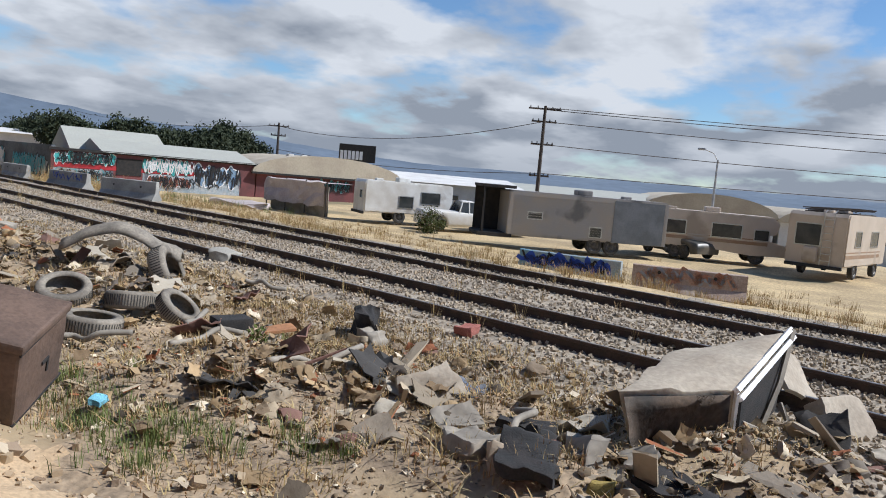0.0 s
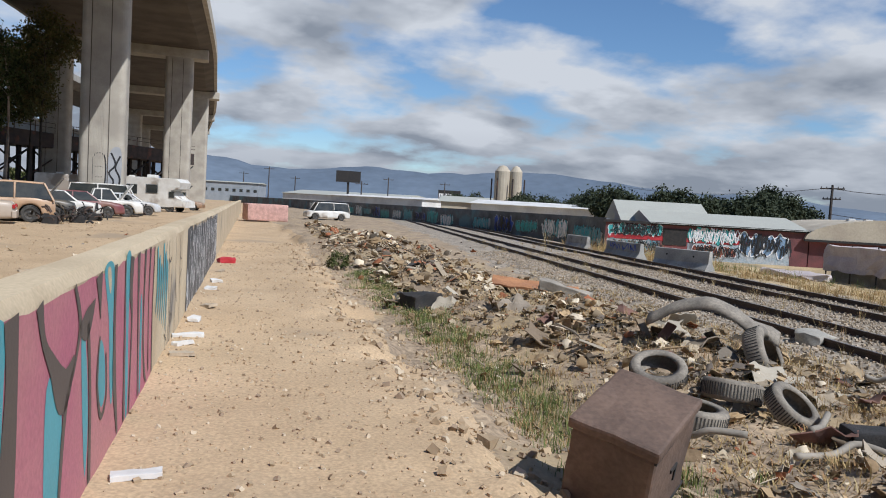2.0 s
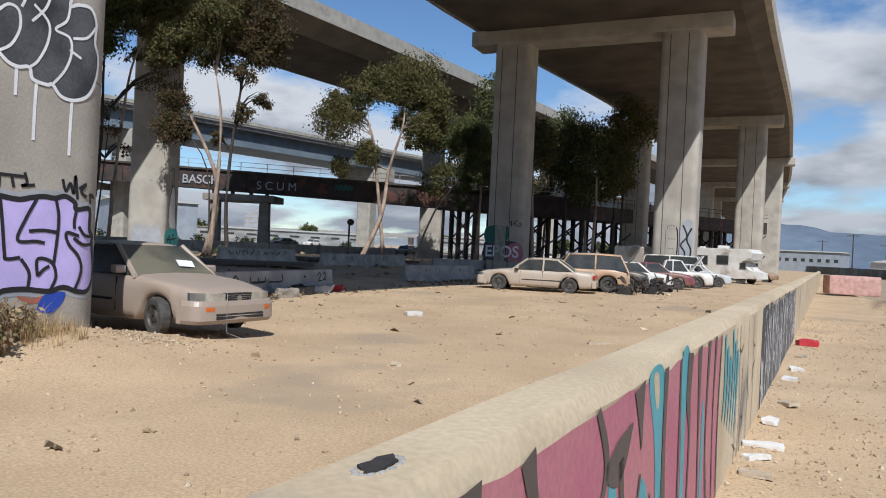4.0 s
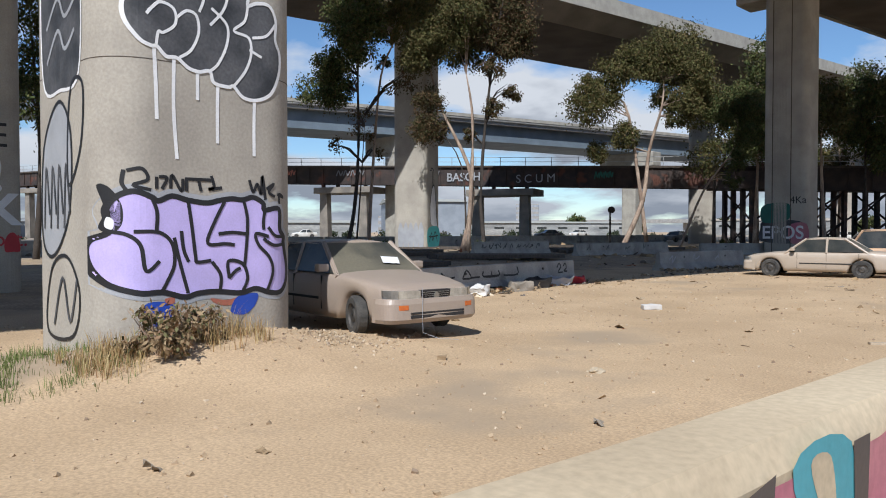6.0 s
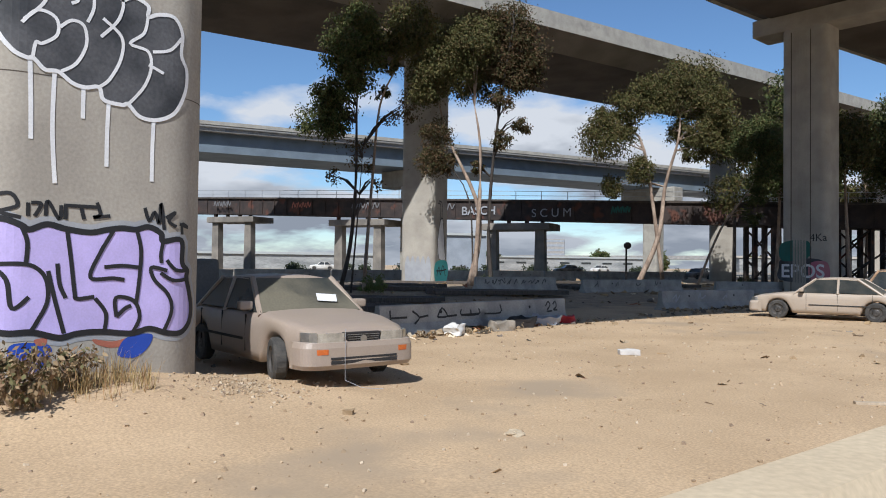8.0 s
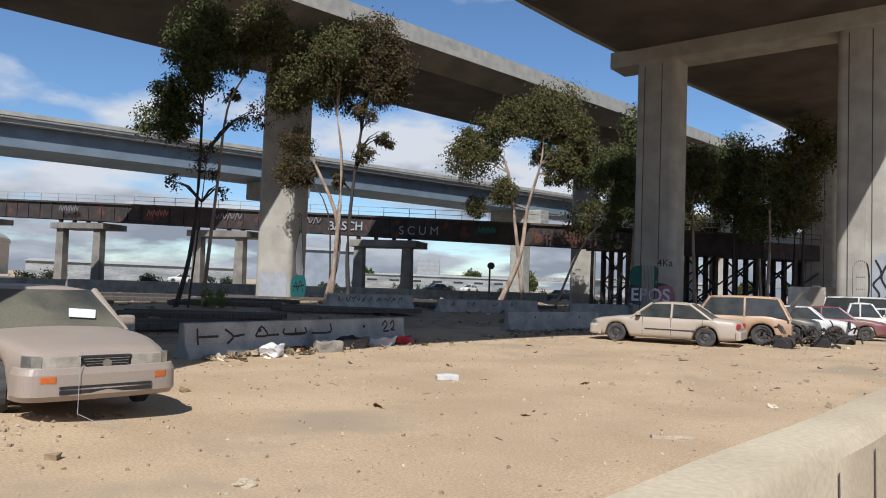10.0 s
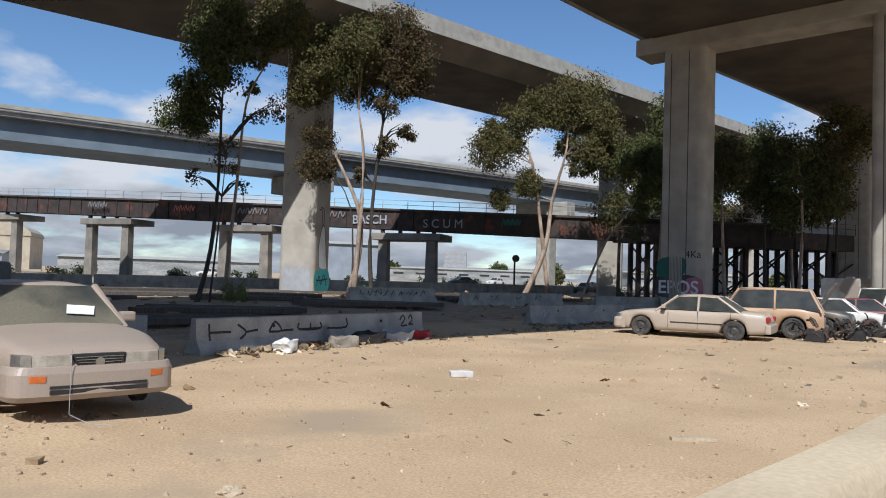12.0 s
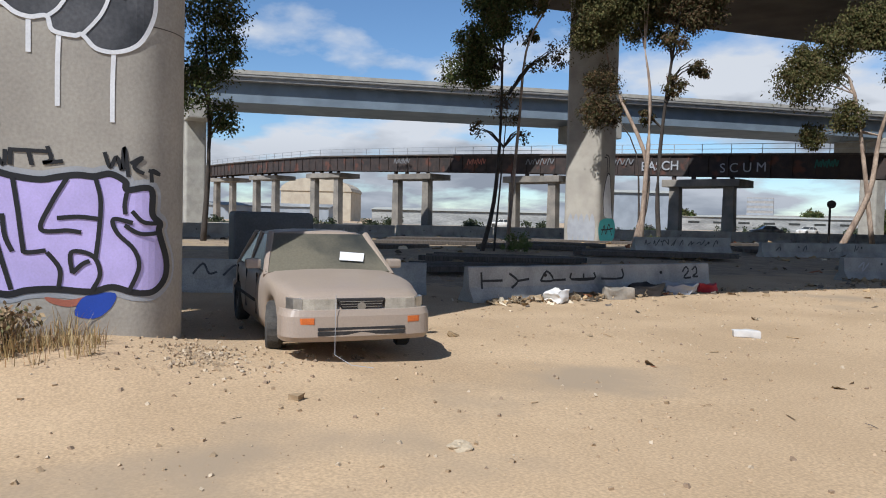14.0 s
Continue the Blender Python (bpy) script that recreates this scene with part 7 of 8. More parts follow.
WASH = mat("faded grey-blue graffiti wash", (0.30, 0.36, 0.40), 0.8, (0.42, 0.43, 0.43), 2.0, 0.3, 12, 0.05, spots=(0.12, 0.12, 0.14), spot_at=0.56)
for a, b, t in ((0.15, 4.0, 0.8), (6.0, 9.5, 0.8), (9.5, 13.3, 1.3)):
    bm = bmesh.new()
    box(bm, a, b, -0.008, 0.01, -0.6, t, 0, M)
    part("paint_wash", bm, WASH, red, "faded grey-blue painted field")
throwup(red, M, 0.2, 4.1, 1.1, 2.0, (P_CYAN, P_WHITE, P_BLACK), 1)
throwup(red, M, 0.3, 3.8, -0.2, 0.8, (P_GREY, P_TEAL, P_BLACK), 2)
throwup(red, M, 6.0, 9.4, 0.85, 1.98, (P_CYAN, P_GREEN, P_WHITE), 3)
throwup(red, M, 6.3, 9.4, -0.2, 0.7, (P_ORANGE, P_WHITE, P_BLACK), 4)
throwup(red, M, 9.7, 13.0, 0.0, 1.75, (mat("pale blue spray paint", (0.22, 0.33, 0.47), 0.6), P_WHITE, P_BLACK), 5)
dome = thing("barrel_roof_shed", "dark red shed with low tan barrel roof and graffiti", "building")
M, L = frame_of(41.3, 45.0, 52.5, 39.5)
wall_box(dome, M, L, 14, -1.4, 1.55, RED_WALL)
throwup(dome, M, 3.0, 8.0, 0.3, 1.3, (P_CYAN, P_GREY, P_BLACK), 6)
bm = bmesh.new()
pts = [(L / 2 - (L / 2 + 0.5) * math.cos(math.pi * k / 14), 1.5 + 1.75 * math.sin(math.pi * k / 14)) for k in range(15)]
prism(bm, pts, -0.4, 14, "xz", M)
part("roof", bm, ROOF_TAN, dome)
bm = bmesh.new()
box(bm, -0.5, L + 0.5, -0.5, -0.3, 1.42, 1.58, 0, M)
part("fascia", bm, BLACK, dome, "dark roof edge")
bm = bmesh.new()
for q in (3.2, 4.4):
    box(bm, q, q + 0.5, 2, 2.6, 2.9, 3.25, 0.05, M)
part("skylight", bm, WHITE_WALL, dome)
# long tagged wall along the tracks
lw = thing("wall_tracks", "long dark concrete wall covered with faded tags", "wall", kind="structure")
lp = [(27.6, 50.2), (25.6, 80), (24.2, 106), (19.5, 170), (4, 230)]
for i, (p, q) in enumerate(zip(lp, lp[1:])):
    M, L = frame_of(*p, *q)
    bm = bmesh.new()
    box(bm, 0, L, -0.3, 0, -0.8, 2.3, 0, M)
    part("wall_panel", bm, TAG_WALL, lw)
    for k in range(int(L / 5)):
        a = k * 5 + 0.4
        throwup(lw, M, a, a + 3.9, 0.2 + 0.2 * (k % 3), 1.6 + 0.3 * (k % 2), ((P_GREY, P_BLACK, P_TEAL), (P_TEAL, P_BLACK, P_WHITE), (P_CHAR, P_GREY, P_CYAN), (P_BLUE, P_GREY, P_BLACK))[(k + i) % 4], 50 + k + i * 20, -1) if i < 3 else None


def shed(label, x0, y0, x1, y1, D, z0, z1, rise, wall, roof, arched=False, windows=0, name="warehouse"):
    th = thing(name, label, "building", "far sheds")
    M, L = frame_of(x0, y0, x1, y1)
    wall_box(th, M, L, D, z0, z1, wall)
    bm = bmesh.new()
    if arched:
        pts = [(L / 2 - (L / 2 + 0.3) * math.cos(math.pi * k / 12), z1 - 0.02 + rise * math.sin(math.pi * k / 12)) for k in range(13)]
        prism(bm, pts, -0.3, D + 0.3, "xz", M)
    else:
        prism(bm, [(-0.4, z1 - 0.02), (D / 2, z1 + rise), (D + 0.4, z1 - 0.02)], -0.4, L + 0.4, "yz", M)
    part("roof", bm, roof, th)
    for k in range(windows):
        bm = bmesh.new()
        a = L * (k + 0.3) / windows
        box(bm, a, a + L / windows * 0.45, -0.05, 0.05, z0 + (z1 - z0) * 0.62, z0 + (z1 - z0) * 0.74, 0, M)
        part("window", bm, DARKGLASS, th, "dark window")
    return th


shed("pale barrel-roofed warehouse beyond the motorhomes", 74, 24, 79, 12.5, 26, -2.4, 1.1, 2.0, WHITE_WALL, ROOF_TAN, True)
shed("tan barrel-roofed warehouse with white wall", 79, 12, 82, 4.5, 26, -2.4, 0.9, 1.5, WHITE_WALL, ROOF_TAN, True)
shed("blue-grey metal warehouse with low white roof", 58, 47, 68, 35, 20, -2.4, 1.75, 0.9, BLUE_WALL, WHITE_WALL, False, 3)
shed("long pale low-roofed warehouse", 68, 36, 78, 18, 22, -2.4, 1.7, 0.8, BLUE_WALL, ROOF_GREY)
shed("white flat shed far along the road", 80, 5, 84, -14, 20, -2.4, 0.8, 0.5, WHITE_WALL, ROOF_GREY, False, 4)
shed("white industrial shed behind the tagged wall", 33, 96, 52, 84, 12, -1, 3.2, 0.6, WHITE_WALL, WHITE_WALL)
shed("cream house with grey roof behind the wall", 36, 120, 46, 116, 8, -1, 3.4, 1.0, ROOF_TAN, ROOF_GREY)
shed("white long shed behind the wall", 22, 150, 36, 132, 12, -1, 3.6, 0.4, WHITE_WALL, WHITE_WALL)
shed("pale arched market roof far off", 18, 215, 46, 190, 20, -1, 4.0, 1.2, WHITE_WALL, ROOF_GREY)
shed("steel-framed glasshouse far down the lane", -6, 232, 12, 228, 14, -1, 6.2, 0.4, BLUE_WALL, ROOF_GREY, False, 9)
for px_, h in ((0, 0),):
    sil = thing("concrete_silos", "pair of tall cream storage silos with red shed", "silo")
    for x, y, r in ((44.2, 113.6, 1.25), (46.2, 112.8, 1.0)):
        bm = bmesh.new()
        lathe(bm, [(0.05, 9.7), (r * 0.5, 9.5), (r, 8.7), (r, 2.6), (r * 0.45, 1.2), (r * 0.45, -1)], 18, Matrix.Translation((x, y, 0)))
        part("silo", bm, ROOF_TAN, sil, "cream steel silo")
    bm = bmesh.new()
    box(bm, 46.2, 49.2, 111.0, 113.4, -1, 3.9, 0.05)
    part("shed", bm, P_ORANGE, sil, "rust red shed")
    bm = bmesh.new()
    for a, b in (((42.9, 112.4), (42.9, 115)), ((45.2, 111.6), (47.4, 112))):
        for q in (a, b):
            cyl(bm, (*q, -1), (*q, 7.5), 0.12, seg=6)
    part("leg", bm, RUST_DARK, sil)
# billboards
for x, y, w, z0, z1, yaw, lab in ((33.6, 198.5, 6.5, 7.6, 10.6, -10, "dark far billboard on a single post"), (88, 74, 5.6, 3.6, 6.2, -58, "far billboard with blurred white panels and dark half"), (60, 192, 6, 4.5, 7.0, -20, "pale far billboard in lattice frame")):
    th = thing("billboard", lab, "billboard", "billboards")
    M = Matrix.Translation((x, y, 0)) @ Matrix.Rotation(radians(yaw), 4, "Z")
    bm = bmesh.new()
    box(bm, -w / 2, w / 2, -0.2, 0.2, z0, z1, 0, M)
    part("panel", bm, BLACK, th)
    bm = bmesh.new()
    box(bm, -0.3, 0.3, 0.25, 0.7, -2, z0 + 1, 0, M)
    part("post", bm, BLACK, th)
    if w < 6.2:
        for k in range(6):
            bm = bmesh.new()
            box(bm, -w / 2 + 0.2 + k * 0.6, -w / 2 + 0.65 + k * 0.6, -0.24, -0.19, z0 + 0.3, z0 + 1.6, 0, M)
            part("bar", bm, P_WHITE, th, "blurred white bar")
# poles and wires
WOODP = mat("dark utility pole timber", (0.075, 0.06, 0.05), 0.9, (0.05, 0.04, 0.035), 3)


def pole(x, y, z0, z1, arms, label, lean=0.0, lat=(0.54, -0.84)):
    th = thing("utility_pole", label, "pole", "utility poles")
    bm = bmesh.new()
    tube(bm, [(x, y, z0), (x + lean, y, z1)], [0.2, 0.12], 8)
    part("shaft", bm, WOODP, th)
    for h, w in arms:
        bm = bmesh.new()
        p, q = Vector((x + lean, y, h)) - Vector((*lat, 0)) * w, Vector((x + lean, y, h)) + Vector((*lat, 0)) * w
        tube(bm, [p, q], 0.07, 4)
        for k in (-0.9, -0.45, 0.45, 0.9):
            o = Vector((x + lean, y, h)) + Vector((*lat, 0)) * w * k
            cyl(bm, o, o + Vector((0, 0, 0.22)), 0.06, 0.04, 6)
        part("crossarm", bm, WOODP, th)
    return th


pole(53.9, 26.4, -2.2, 8.75, ((8.5, 1.3), (7.5, 1.0), (5.7, 0.9), (3.2, 0.8)), "tall dark wooden utility pole with several crossarms", 0.05)
pole(62.5, 64.8, -2.2, 7.1, ((6.7, 1.2), (5.6, 0.9)), "distant wooden utility pole with crossarms")
for x, y, z in ((14, 215, 11), (22, 222, 9), (44, 196, 9.5), (58, 190, 9), (8, 240, 10), (30, 160, 7)):
    pole(x, y, -1, z, ((z - 0.6, 1.4),), "far wooden utility pole", 0, (1, 0))
lampp = thing("street_lamp", "slim grey street lamp with curved arm", "street lamp")
bm = bmesh.new()
tube(bm, [(73, 17.2, -2.3), (73, 17.2, 6.3)], [0.16, 0.09], 8)
part("post", bm, RAILING, lampp)
bm = bmesh.new()
tube(bm, [(73, 17.2, 6.2), (72.9, 17.6, 6.9), (72.6, 18.4, 7.2)], 0.06, 5)
part("arm", bm, RAILING, lampp)
bm = bmesh.new()
box(bm, 72.3, 72.7, 18.3, 19.0, 7.1, 7.3, 0.05)
part("lamp_head", bm, RAILING, lampp)


def wire(p, q, sag, r=0.028):
    p, q = Vector(p), Vector(q)
    bm = bmesh.new()
    tube(bm, [p.lerp(q, k / 10) - Vector((0, 0, sag * 4 * (k / 10) * (1 - k / 10))) for k in range(11)], r, 4)
    tagged(add("power_line", bm, WOODP), "thin dark overhead power line between poles", "cable", "power lines")


for z, s in ((8.6, 0.5), (8.45, 0.7), (7.5, 0.8), (5.7, 0.9), (3.4, 0.4)):
    wire((53.9, 26.4, z), (96, -40, z + 1.6), s)
wire((53.9, 26.4, 3.4), (62.5, 64.8, 4.0), 0.7)
wire((53.9, 26.4, 7.5), (62.5, 64.8, 6.7), 1.4)
wire((62.5, 64.8, 6.8), (70, 120, 8), 1.0)
# round dark trees behind the sheds
LEAF_D = many("dark evergreen leaves", [(0.05, 0.062, 0.032), (0.065, 0.078, 0.042), (0.036, 0.048, 0.026)], 0.7)
for k, (x, y, w, h) in enumerate(((43, 74, 4.2, 6.4), (48, 70, 4.0, 7.0), (54, 66, 4.5, 6.6), (58, 69, 4.0, 7.6), (62, 70, 3.4, 6.4), (50, 92, 4.0, 6.8), (44, 100, 4.0, 6.0), (47, 143, 4.5, 6.8), (62, 130, 5, 6.4), (56, 106, 4, 6.6), (66, 88, 4.5, 7.4), (90, 4, 4, 2.0))):
    th = thing("round_tree", "broad dark evergreen tree behind the sheds", "tree", "far evergreen trees", at=Matrix.Translation((x, y, -2)))
    bm = bmesh.new()
    tube(bm, [(0, 0, 0), (0, 0.1, h * 0.6)], [0.35, 0.2], 6)
    part("trunk", bm, BARK_D, th)
    r = random.Random(k)
    me = crown_mesh([(r.uniform(-0.6, 0.6) * w, r.uniform(-0.6, 0.6) * w, h * r.uniform(0.45, 0.82) + 0.8, w * r.uniform(0.4, 0.6)) for _ in range(10)], 170, 0.34, k)
    me.materials.append(LEAF_D)
    o = new("crown", me)
    o.parent = th

# ---- behind the rail bridge ----
PALE_FAR = mat("dull off-white sheeting", (0.36, 0.36, 0.34), 0.85, (0.20, 0.205, 0.20), 0.16, 0.2, 1.5, 0.1, stretch=(1, 1, 4))
for k in range(13):
    r = random.Random(900 + k)
    x, y = -112 + 3.0 * k + r.uniform(-4, 4), 20 + 11 * k + r.uniform(-3, 3)
    th = thing("roadside_bush", "dark green scrub beyond the rail bridge", "bush", "far scrub", at=Matrix.Translation((x, y, 0.3)))
    me = crown_mesh([(r.uniform(-3, 3), r.uniform(-3, 3), r.uniform(0.5, 1.6), r.uniform(0.9, 1.5)) for _ in range(6)], 70, 0.4, 40 + k)
    me.materials.append(LEAF_D)
    o = new("crown", me)
    o.parent = th
    bm = bmesh.new()
    tube(bm, [(0, 0, -0.5), (0.1, 0, 1.0)], [0.12, 0.06], 5)
    part("trunk", bm, BARK_D, th)
shed("long white covered platform beyond the bridge", -178, 22, -158, 62, 14, 0.5, 4.6, 0.8, BLUE_WALL, PALE_FAR)
shed("tan arched hangar beyond the bridge", -215, 66, -205, 84, 20, 0.5, 10, 4.0, ROOF_TAN, ROOF_TAN, True)
shed("white industrial building with window band", -142, 66, -122, 98, 14, 0.5, 4.3, 0.6, PALE_FAR, ROOF_GREY)
shed("grey corrugated warehouse beyond the bridge", -104, 92, -96, 104, 16, 0.5, 8.0, 0.8, BLUE_WALL, ROOF_GREY)
shed("white low industrial sheds far off", -150, 150, -120, 200, 20, 0.5, 5.0, 0.6, PALE_FAR, ROOF_GREY, False, 9)
shed("pale sheds beside the far road", -110, 230, -80, 260, 20, 0.5, 6.0, 0.8, PALE_FAR, ROOF_TAN, False, 6)


def tower_block(x, y, w, d, h, floors, label):
    th = thing("office_tower", label, "building", "far offices")
    M = Matrix.Translation((x, y, 0)) @ Matrix.Rotation(radians(38), 4, "Z")
    bm = bmesh.new()
    box(bm, -w / 2, w / 2, -d / 2, d / 2, 0, h, 0, M)
    part("wall", bm, CONC_GREY, th)
    for k in range(floors):
        bm = bmesh.new()
        z = h * (k + 0.35) / floors
        box(bm, -w / 2 - 0.08, w / 2 + 0.08, -d / 2 - 0.08, d / 2 + 0.08, z, z + h / floors * 0.45, 0, M)
        part("window_band", bm, BLUE_WALL, th, "blue-grey window band")


tower_block(-322, 395, 15, 14, 21, 7, "white office tower with rounded window bands")
tower_block(-330, 318, 22, 14, 14, 4, "white far office block with window bands")
tower_block(-352, 300, 14, 14, 12, 3, "small far office block with window bands")
road3 = thing("far_overpass", "far pale road overpass on slim piers", "viaduct", kind="structure")
bm = bmesh.new()
M, L = frame_of(-250, 280, -60, 330)
box(bm, 0, L, 0, 10, 6.4, 8.0, 0, M)
part("deck", bm, CONC_GREY, road3)
for k in range(9):
    bm = bmesh.new()
    box(bm, 5 + k * 22, 7 + k * 22, 3, 6, 0, 6.5, 0, M)
    part("pier", bm, CONC_GREY, road3)
sig = thing("rail_signal", "round black railway signal head on a mast", "signal")
bm = bmesh.new()
cyl(bm, (-40.6, 67.2, 0.6), (-40.6, 67.2, 4.6), 0.09, seg=8)
part("mast", bm, BLACK, sig)
bm = bmesh.new()
cyl(bm, (-40.45, 67.1, 4.5), (-40.25, 66.95, 4.5), 0.33, seg=20)
part("signal_head", bm, BLACK, sig)
for k in range(7):
    th = thing("round_tree", "distant green trees along the far road", "tree", "far evergreen trees", at=Matrix.Translation((-150 + k * 14, 160 + k * 22 + 12 * (k % 2), 0.5)))
    bm = bmesh.new()
    tube(bm, [(0, 0, 0), (0, 0, 4)], [0.3, 0.2], 6)
    part("trunk", bm, BARK_D, th)
    me = crown_mesh([(RT.uniform(-2, 2), RT.uniform(-2, 2), RT.uniform(3, 6), 2.2) for _ in range(5)], 60, 0.7, 90 + k)
    me.materials.append(LEAF)
    o = new("crown", me)
    o.parent = th
for k, (x, y, ln, ang_) in enumerate(((-34, 33, 5, 40), (-38, 37, 6, 35), (-33, 50, 5, 70), (-41, 56, 7, 55), (-30, 47, 4, 60), (-36, 25, 5, 80), (-40, 30, 6, 60), (-27, 27, 6, 50), (-28, 36, 7, 44), (-44, 44, 7, 50), (-46, 34, 7, 62), (-31, 56, 6, 48), (-24, 24, 5, 64))):
    th = thing("timber_stack", "scattered old railway timbers on the dirt", "timber", "old timbers")
    for j in range(6):
        bm = bmesh.new()
        box(bm, -ln / 2 + 0.4 * (j % 2), ln / 2 + 0.3 * (j % 3), -0.12, 0.12, 0, 0.2, 0.015, Matrix.Translation((x + 0.4 * j, y - 0.35 * j, height(x, y) + 0.02)) @ Matrix.Rotation(radians(ang_ + 4 * j), 4, "Z"))
        part("timber", bm, SLEEPER, th)
for k in range(14):
    x, y = -110 + k * 6, 75 + (k * 37) % 50
    car("sedan", "far parked car beyond the bridge", heading(x, y, height(x, y), 60 + 30 * (k % 3)), 4.4, 1.8, SEDAN_TOP, (0.29, 0.43, 0.70, 0.84, 0.93, 1.42), (C_WHITE, C_SILVER, C_BLACK, C_MAROON)[k % 4], lamps=False, m_glass=DARKGLASS, group="far parked cars") if k % 2 == 0 else None


# ---- things in the rubbish ----
LEATHER = mat("cracked brown vinyl", (0.15, 0.097, 0.07), 0.75, (0.095, 0.062, 0.046), 2.0, 0.18, 25, 0.25, spots=(0.24, 0.18, 0.13), spot_at=0.6)
CARD = mat("sun-bleached cardboard", (0.45, 0.37, 0.27), 0.9, (0.36, 0.29, 0.21), 2.5, 0.12, 25, 0.2)
PLASTIC = mat("grey weathered plastic", (0.33, 0.29, 0.235), 0.8, (0.21, 0.185, 0.15), 2.0, 0.12, 20, 0.1)
DUSTY = mat("dusty beige panel", (0.42, 0.36, 0.28), 0.85, (0.33, 0.275, 0.21), 1.8, 0.15, 20, 0.25, spots=(0.22, 0.17, 0.13), spot_at=0.6)
ORANGE_BOARD = mat("rusty orange board", (0.42, 0.20, 0.09), 0.85, (0.30, 0.14, 0.07), 2.0, 0.15, 20, 0.2)
CLOTHS = many("assorted rags", [(0.30, 0.25, 0.185), (0.20, 0.17, 0.135), (0.38, 0.315, 0.23), (0.08, 0.075, 0.07), (0.46, 0.41, 0.33), (0.24, 0.185, 0.13), (0.30, 0.25, 0.19), (0.33, 0.28, 0.22), (0.40, 0.34, 0.26), (0.24, 0.14, 0.11)], 0.95, island=False)

# brown chest, tilted
ch = thing("vinyl_chest", "brown cracked vinyl chest tipped on the dirt", "chest", at=Matrix.Translation((3.12, 6.44, 0.27)) @ Matrix.Rotation(radians(10), 4, Vector((0.9, -0.44, 0))) @ Matrix.Rotation(radians(38), 4, "Z") @ Matrix.Rotation(radians(7), 4, "X") @ Matrix.Rotation(radians(-6), 4, "Y"))
bm = bmesh.new()
box(bm, -0.42, 0.42, -0.31, 0.31, 0.0, 0.70, 0.03)
bmesh.ops.subdivide_edges(bm, edges=bm.edges[:], cuts=3, use_grid_fill=True)
for v in bm.verts:
    v.co += Vector((noise.noise(v.co * 4), noise.noise(v.co * 4 + Vector((5, 0, 0))), noise.noise(v.co * 4 + Vector((0, 7, 0))))) * 0.014
part("body", bm, LEATHER, ch)
bm = bmesh.new()
box(bm, -0.44, 0.44, -0.33, 0.33, 0.70, 0.78, 0.025)
bmesh.ops.subdivide_edges(bm, edges=bm.edges[:], cuts=3, use_grid_fill=True)
for v in bm.verts:
    v.co.z += 0.03 * noise.noise(v.co * 3.1)
part("lid", bm, LEATHER, ch)
bm = bmesh.new()
box(bm, -0.02, 0.10, -0.325, -0.31, 0.38, 0.41)
box(bm, 0.07, 0.10, -0.325, -0.31, 0.27, 0.40)
part("handle", bm, BLACK, ch, "dark broken handle")
bm = bmesh.new()
for z in (0.02, 0.69):
    box(bm, -0.43, 0.43, -0.318, -0.30, z, z + 0.02)
part("piping", bm, BLACK, ch)


def crumple(name, label, category, x, y, z, sx, sy, sz, rot, m, amp=0.06, seed=0, sub=5, group=""):
    """A battered box-like thing whose skin is dented."""
    bm = bmesh.new()
    box(bm, -sx / 2, sx / 2, -sy / 2, sy / 2, 0, sz, min(sx, sy, sz) * 0.08)
    bmesh.ops.subdivide_edges(bm, edges=bm.edges[:], cuts=sub, use_grid_fill=True)
    for v in bm.verts:
        q = v.co * 3.2 + Vector((seed * 3.7, 0, seed))
        v.co += Vector((noise.noise(q), noise.noise(q + Vector((9, 0, 0))), noise.noise(q + Vector((0, 9, 0))))) * amp
        q = q * 3.1
        v.co += Vector((noise.noise(q), noise.noise(q + Vector((5, 0, 0))), noise.noise(q + Vector((0, 5, 0))))) * amp * 0.32
    ob = add(name, bm, m, smooth=True)
    ob.data.set_sharp_from_angle(angle=0.8)
    ob.matrix_world = Matrix.Translation((x, y, z)) @ Euler([radians(a) for a in rot]).to_matrix().to_4x4()
    return tagged(ob, label, category, group)


# crushed appliance with torn frame
fr = thing("crushed_freezer", "crushed dusty chest freezer with torn white frame on rubbish", "freezer", at=Matrix.Translation((6.4, 1.4, 0.12)))
TOP = [Vector(p) for p in ((-0.97, 0.42, 0.79), (-0.19, -0.25, 0.81), (1.45, -0.35, 1.07), (0.52, 0.48, 0.87))]
FOOT = [Vector(p) for p in ((-0.58, 0.36, -0.02), (0.30, -0.18, -0.02), (1.65, -0.30, 0.2), (0.75, 0.60, 0.0))]


def in_box(u, v, w):
    """A point of the skewed shell; u along the front, v to the back, w upwards."""
    mix = lambda q: q[0].lerp(q[1], u).lerp(q[3].lerp(q[2], u), v)
    return mix(FOOT).lerp(mix(TOP), w)


bm = bmesh.new()
box(bm, 0, 1, 0, 1, 0, 1, 0.015)
bmesh.ops.subdivide_edges(bm, edges=bm.edges[:], cuts=7, use_grid_fill=True)
for v in bm.verts:
    p = in_box(*v.co)
    q = p * 2.6
    v.co = p + Vector((noise.noise(q), noise.noise(q + Vector((9, 0, 0))), noise.noise(q + Vector((0, 9, 0))))) * 0.05 + Vector((0, 0, 0.02 * noise.noise(p * 9)))
part("shell", bm, DUSTY, fr, smooth=True)
# Brown panel set proud; the front's shade is put into its dark colour
bm = bmesh.new()
g = [[bm.verts.new(in_box(0.03 + 0.95 * i / 9, -0.035, 0.04 + 0.92 * j / 6) + Vector((noise.noise((i * 0.8, j * 0.8, 2)), noise.noise((i * 0.8, j * 0.8, 6)), 0)) * 0.02) for j in range(7)] for i in range(10)]
